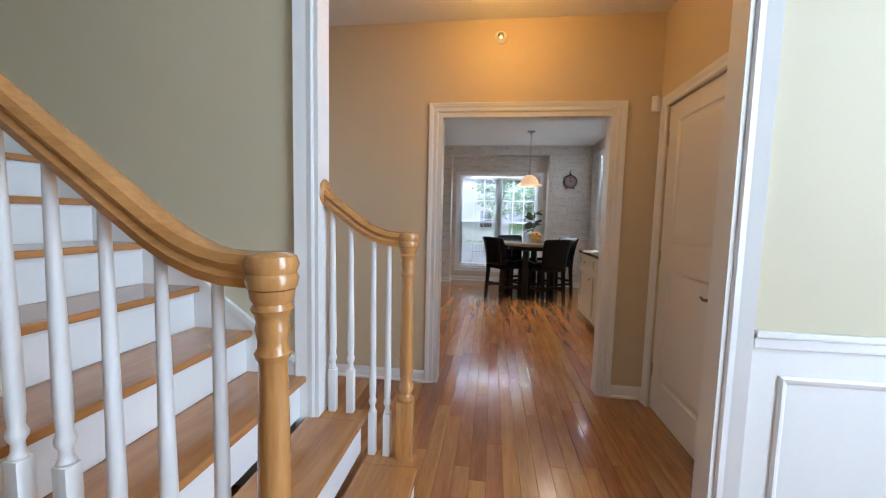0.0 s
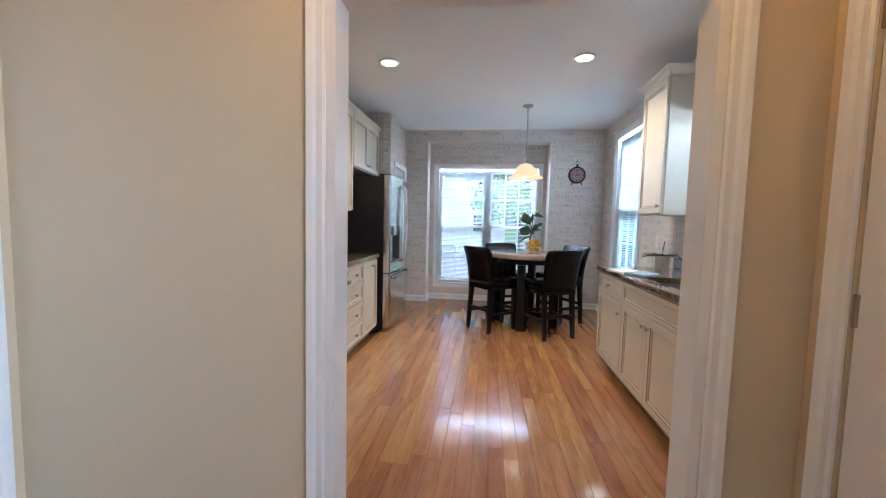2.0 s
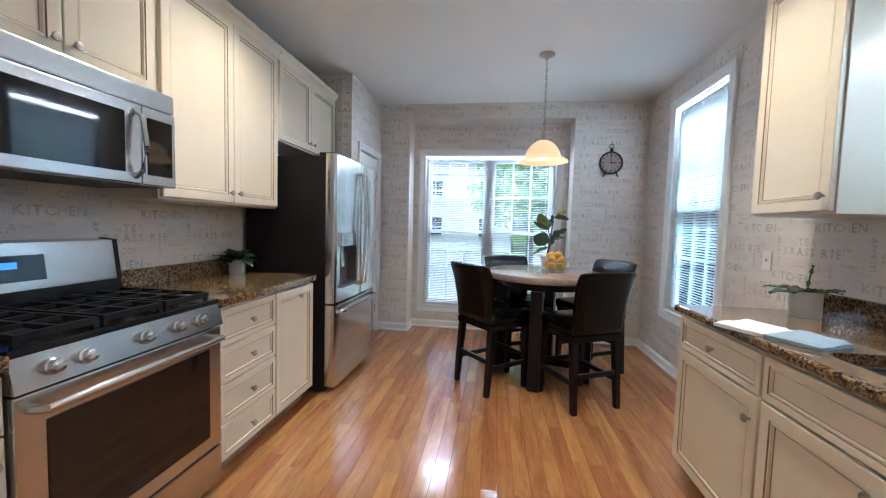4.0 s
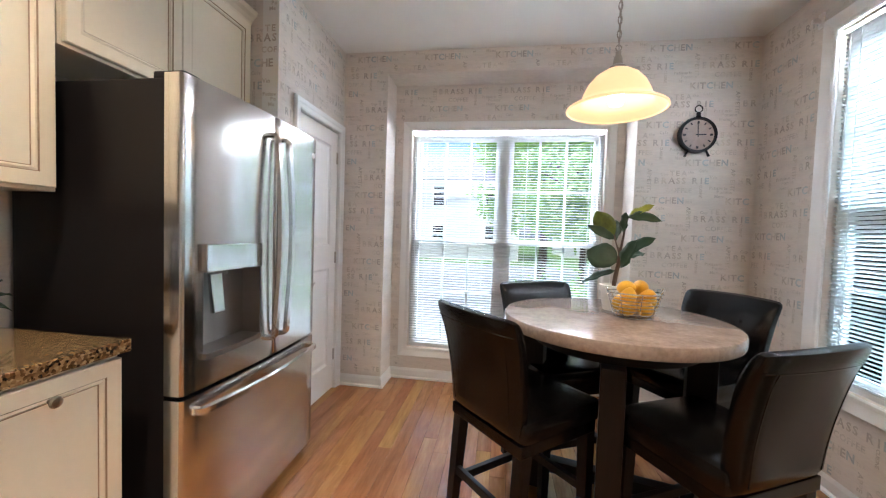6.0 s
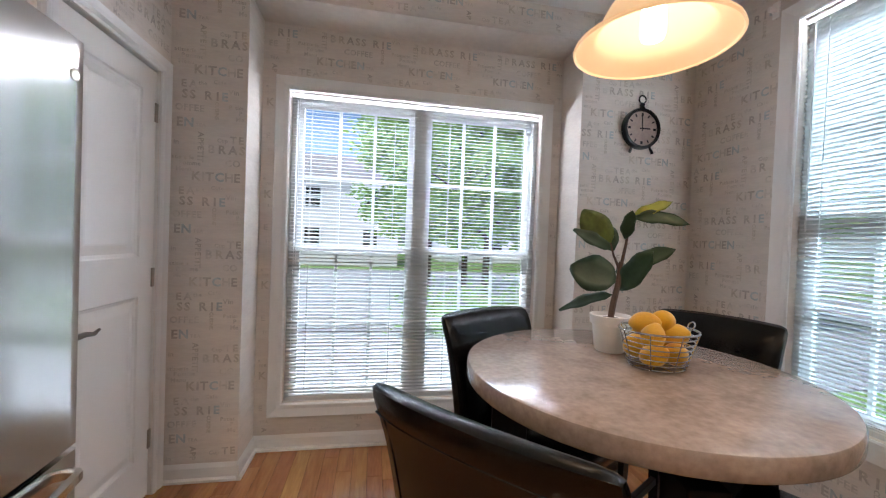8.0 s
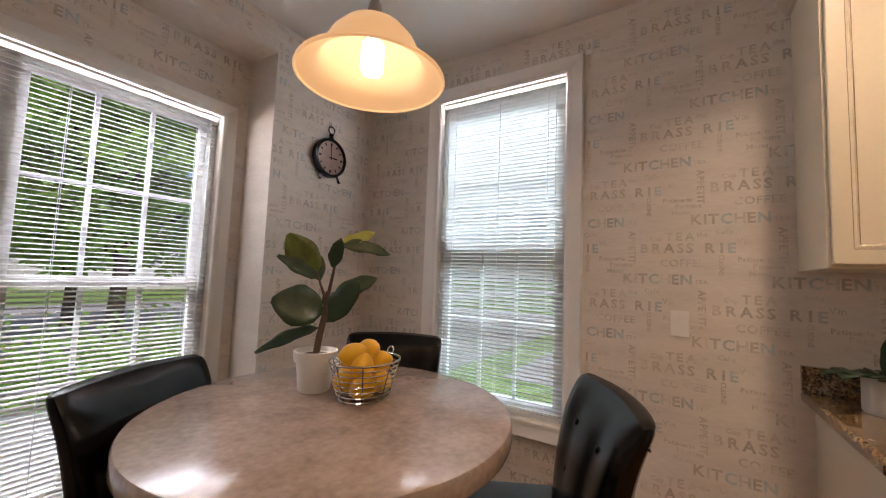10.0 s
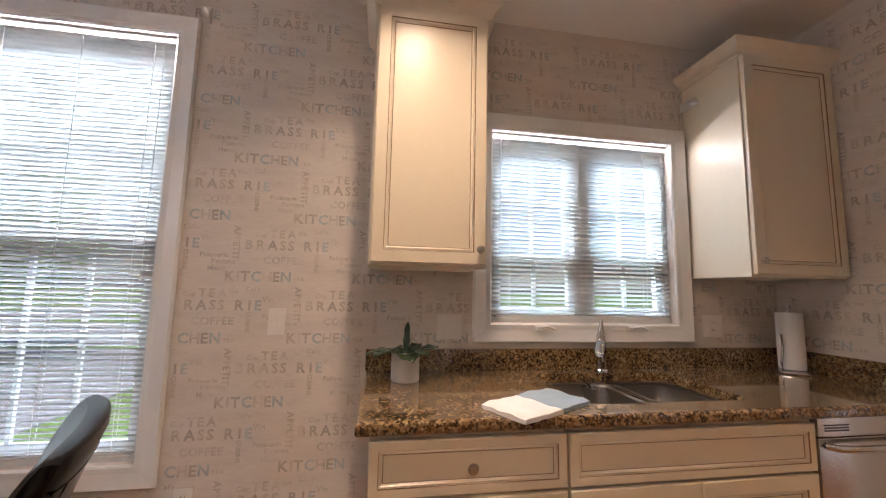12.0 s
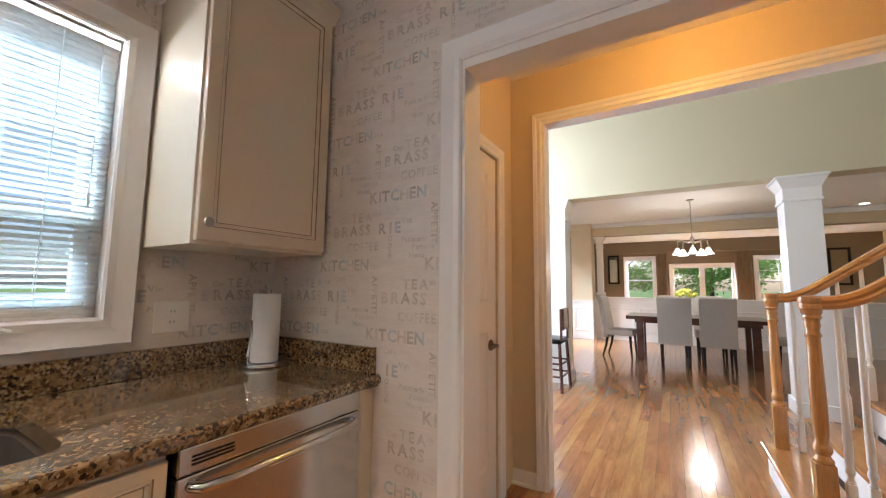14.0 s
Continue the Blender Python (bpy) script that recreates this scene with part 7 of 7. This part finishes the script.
for i, (x, y, h, r) in enumerate(((2.7, 14.6, 6.6, 2.3), (1.6, 17.5, 7.6, 2.7), (5.8, 15.5, 7.0, 2.8), (3.4, 20.0, 8.5, 3.0), (9.5, 15.0, 6.8, 2.9), (26.0, 11.0, 5.5, 2.2), (27.0, 3.0, 5.0, 2.4), (-12.0, 34.0, 8.0, 3.2), (-2.0, -26.0, 8.0, 3.6), (3.5, -28.0, 8.0, 3.6))):
    tree(x, y, h, r, 40 + i, "leafy green garden tree beyond the window")
rnd = random.Random(77)
for i in range(6):
    verts, faces = [], []
    for k in range(1400):
        p = Vector((rnd.gauss(0, 0.5), rnd.gauss(0, 0.4), abs(rnd.gauss(0.4, 0.28))))
        d = Vector((rnd.uniform(-1, 1), rnd.uniform(-1, 1), rnd.uniform(-0.5, 0.8))).normalized()
        s = d.cross(Vector((rnd.uniform(-1, 1), rnd.uniform(-1, 1), 1))).normalized()
        n = len(verts)
        verts += [tuple(p - d * 0.07), tuple(p + s * 0.035), tuple(p + d * 0.07), tuple(p - s * 0.035)]
        faces.append((n, n + 1, n + 2, n + 3))
    mesh = bpy.data.meshes.new("shrub")
    mesh.from_pydata(verts, [], faces)
    mesh.materials.append(TREELEAF)
    ob = tagged(new("shrub", mesh), "low green shrub on the lawn", "shrub", "garden shrubs")
    ob.location = ((1.6, 3.2, 4.8, 25.0, 25.5, 24.8)[i], (12.8, 13.2, 12.9, 7.5, 5.8, 9.0)[i], -0.5)


def house(x, y, w, d, h, rz, label):
    th = thing("neighbour_house", (x, y, -0.5), label, "house", "neighbouring houses", local=True)
    th.rotation_euler = (0, 0, radians(rz))
    part("wall", boxes((-w / 2, w / 2, -d / 2, d / 2, 0, h)), HOUSEWALL, th)
    bm = bmesh.new()
    v = [bm.verts.new(p) for p in ((-w / 2 - 0.4, -d / 2 - 0.4, h), (w / 2 + 0.4, -d / 2 - 0.4, h), (w / 2 + 0.4, d / 2 + 0.4, h), (-w / 2 - 0.4, d / 2 + 0.4, h), (-w / 2 - 0.4, 0, h + 2.6), (w / 2 + 0.4, 0, h + 2.6))]
    for q in ((0, 1, 5, 4), (2, 3, 4, 5), (0, 4, 3), (1, 2, 5), (0, 3, 2, 1)):
        bm.faces.new([v[i] for i in q])
    part("roof", bm, ROOF, th)
    for z in (1.0, 3.7):
        for i in range(4):
            cx = -w / 2 + w * (i + 0.5) / 4
            wn2 = part("house_window", boxes((cx - 0.55, cx + 0.55, -d / 2 - 0.05, -d / 2 - 0.001, z, z + 1.5)), VINYL, th)
            part("pane", boxes((cx - 0.47, cx + 0.47, -d / 2 - 0.065, -d / 2 - 0.051, z + 0.08, z + 0.71), (cx - 0.47, cx + 0.47, -d / 2 - 0.065, -d / 2 - 0.051, z + 0.79, z + 1.42)), BGLASS, wn2)
    return th


house(-6.0, 36.0, 15, 9, 5.6, 0, "pale two-storey neighbouring house with grey roof")
house(13.0, 44.0, 14, 9, 5.6, 0, "pale two-storey neighbouring house behind the trees")
house(42.0, 6.0, 14, 9, 5.6, -90, "pale two-storey house across the side road")



# ---- floor boards, the nearest as single pieces ----
def board(bm, x0, x1, y0, y1, top):
    c = 0.0014
    lo = [bm.verts.new(p) for p in ((x0, y0, top - 0.014), (x1, y0, top - 0.014), (x1, y1, top - 0.014), (x0, y1, top - 0.014))]
    md = [bm.verts.new(p) for p in ((x0, y0, top - c), (x1, y0, top - c), (x1, y1, top - c), (x0, y1, top - c))]
    hi = [bm.verts.new(p) for p in ((x0 + c, y0 + c, top), (x1 - c, y0 + c, top), (x1 - c, y1 - c, top), (x0 + c, y1 - c, top))]
    for a, b in ((lo, md), (md, hi)):
        for i in range(4):
            bm.faces.new((a[i], a[(i + 1) % 4], b[(i + 1) % 4], b[i]))
    bm.faces.new(hi)


rest = bmesh.new()
floor_ob = bpy.data.objects["floor"]
rnd = random.Random(11)
PITCH = 0.083
row = -4.49
while row < 2.99:
    y = -9.99 - rnd.uniform(0, 0.8)
    while y < 8.05:
        ln = rnd.choice((0.6, 0.9, 1.2, 1.5, 1.8)) * rnd.uniform(0.9, 1.1)
        y0, y1 = max(y, -9.99), min(y + ln, 8.072 if -0.69 < row < 1.12 else 7.93)
        y += ln
        if (row < -1.64 or row > 1.24) and y0 < 1.94:
            y1 = min(y1, 1.94)
        if y1 - y0 < 0.03 or (y1 > 3.0 and (row < -1.56 or row > 1.98)) or (y0 > 2.1 and y1 <= 3.1 and (row < -1.7 or row > 1.4)):
            continue
        x0, x1 = row + 0.0004, row + PITCH - 0.0004
        if -0.93 < row < 1.33 and y0 > 2.0 and y1 < 6.6:
            bm = bmesh.new()
            board(bm, x0, x1, y0 + 0.0004, y1 - 0.0004, 0.0)
            part("board", bm, FLOOR, floor_ob)
        else:
            board(rest, x0, x1, y0 + 0.0004, y1 - 0.0004, 0.0)
    row += PITCH
part("boards", rest, FLOOR, floor_ob, "oak boards farther off", kind="stuff")
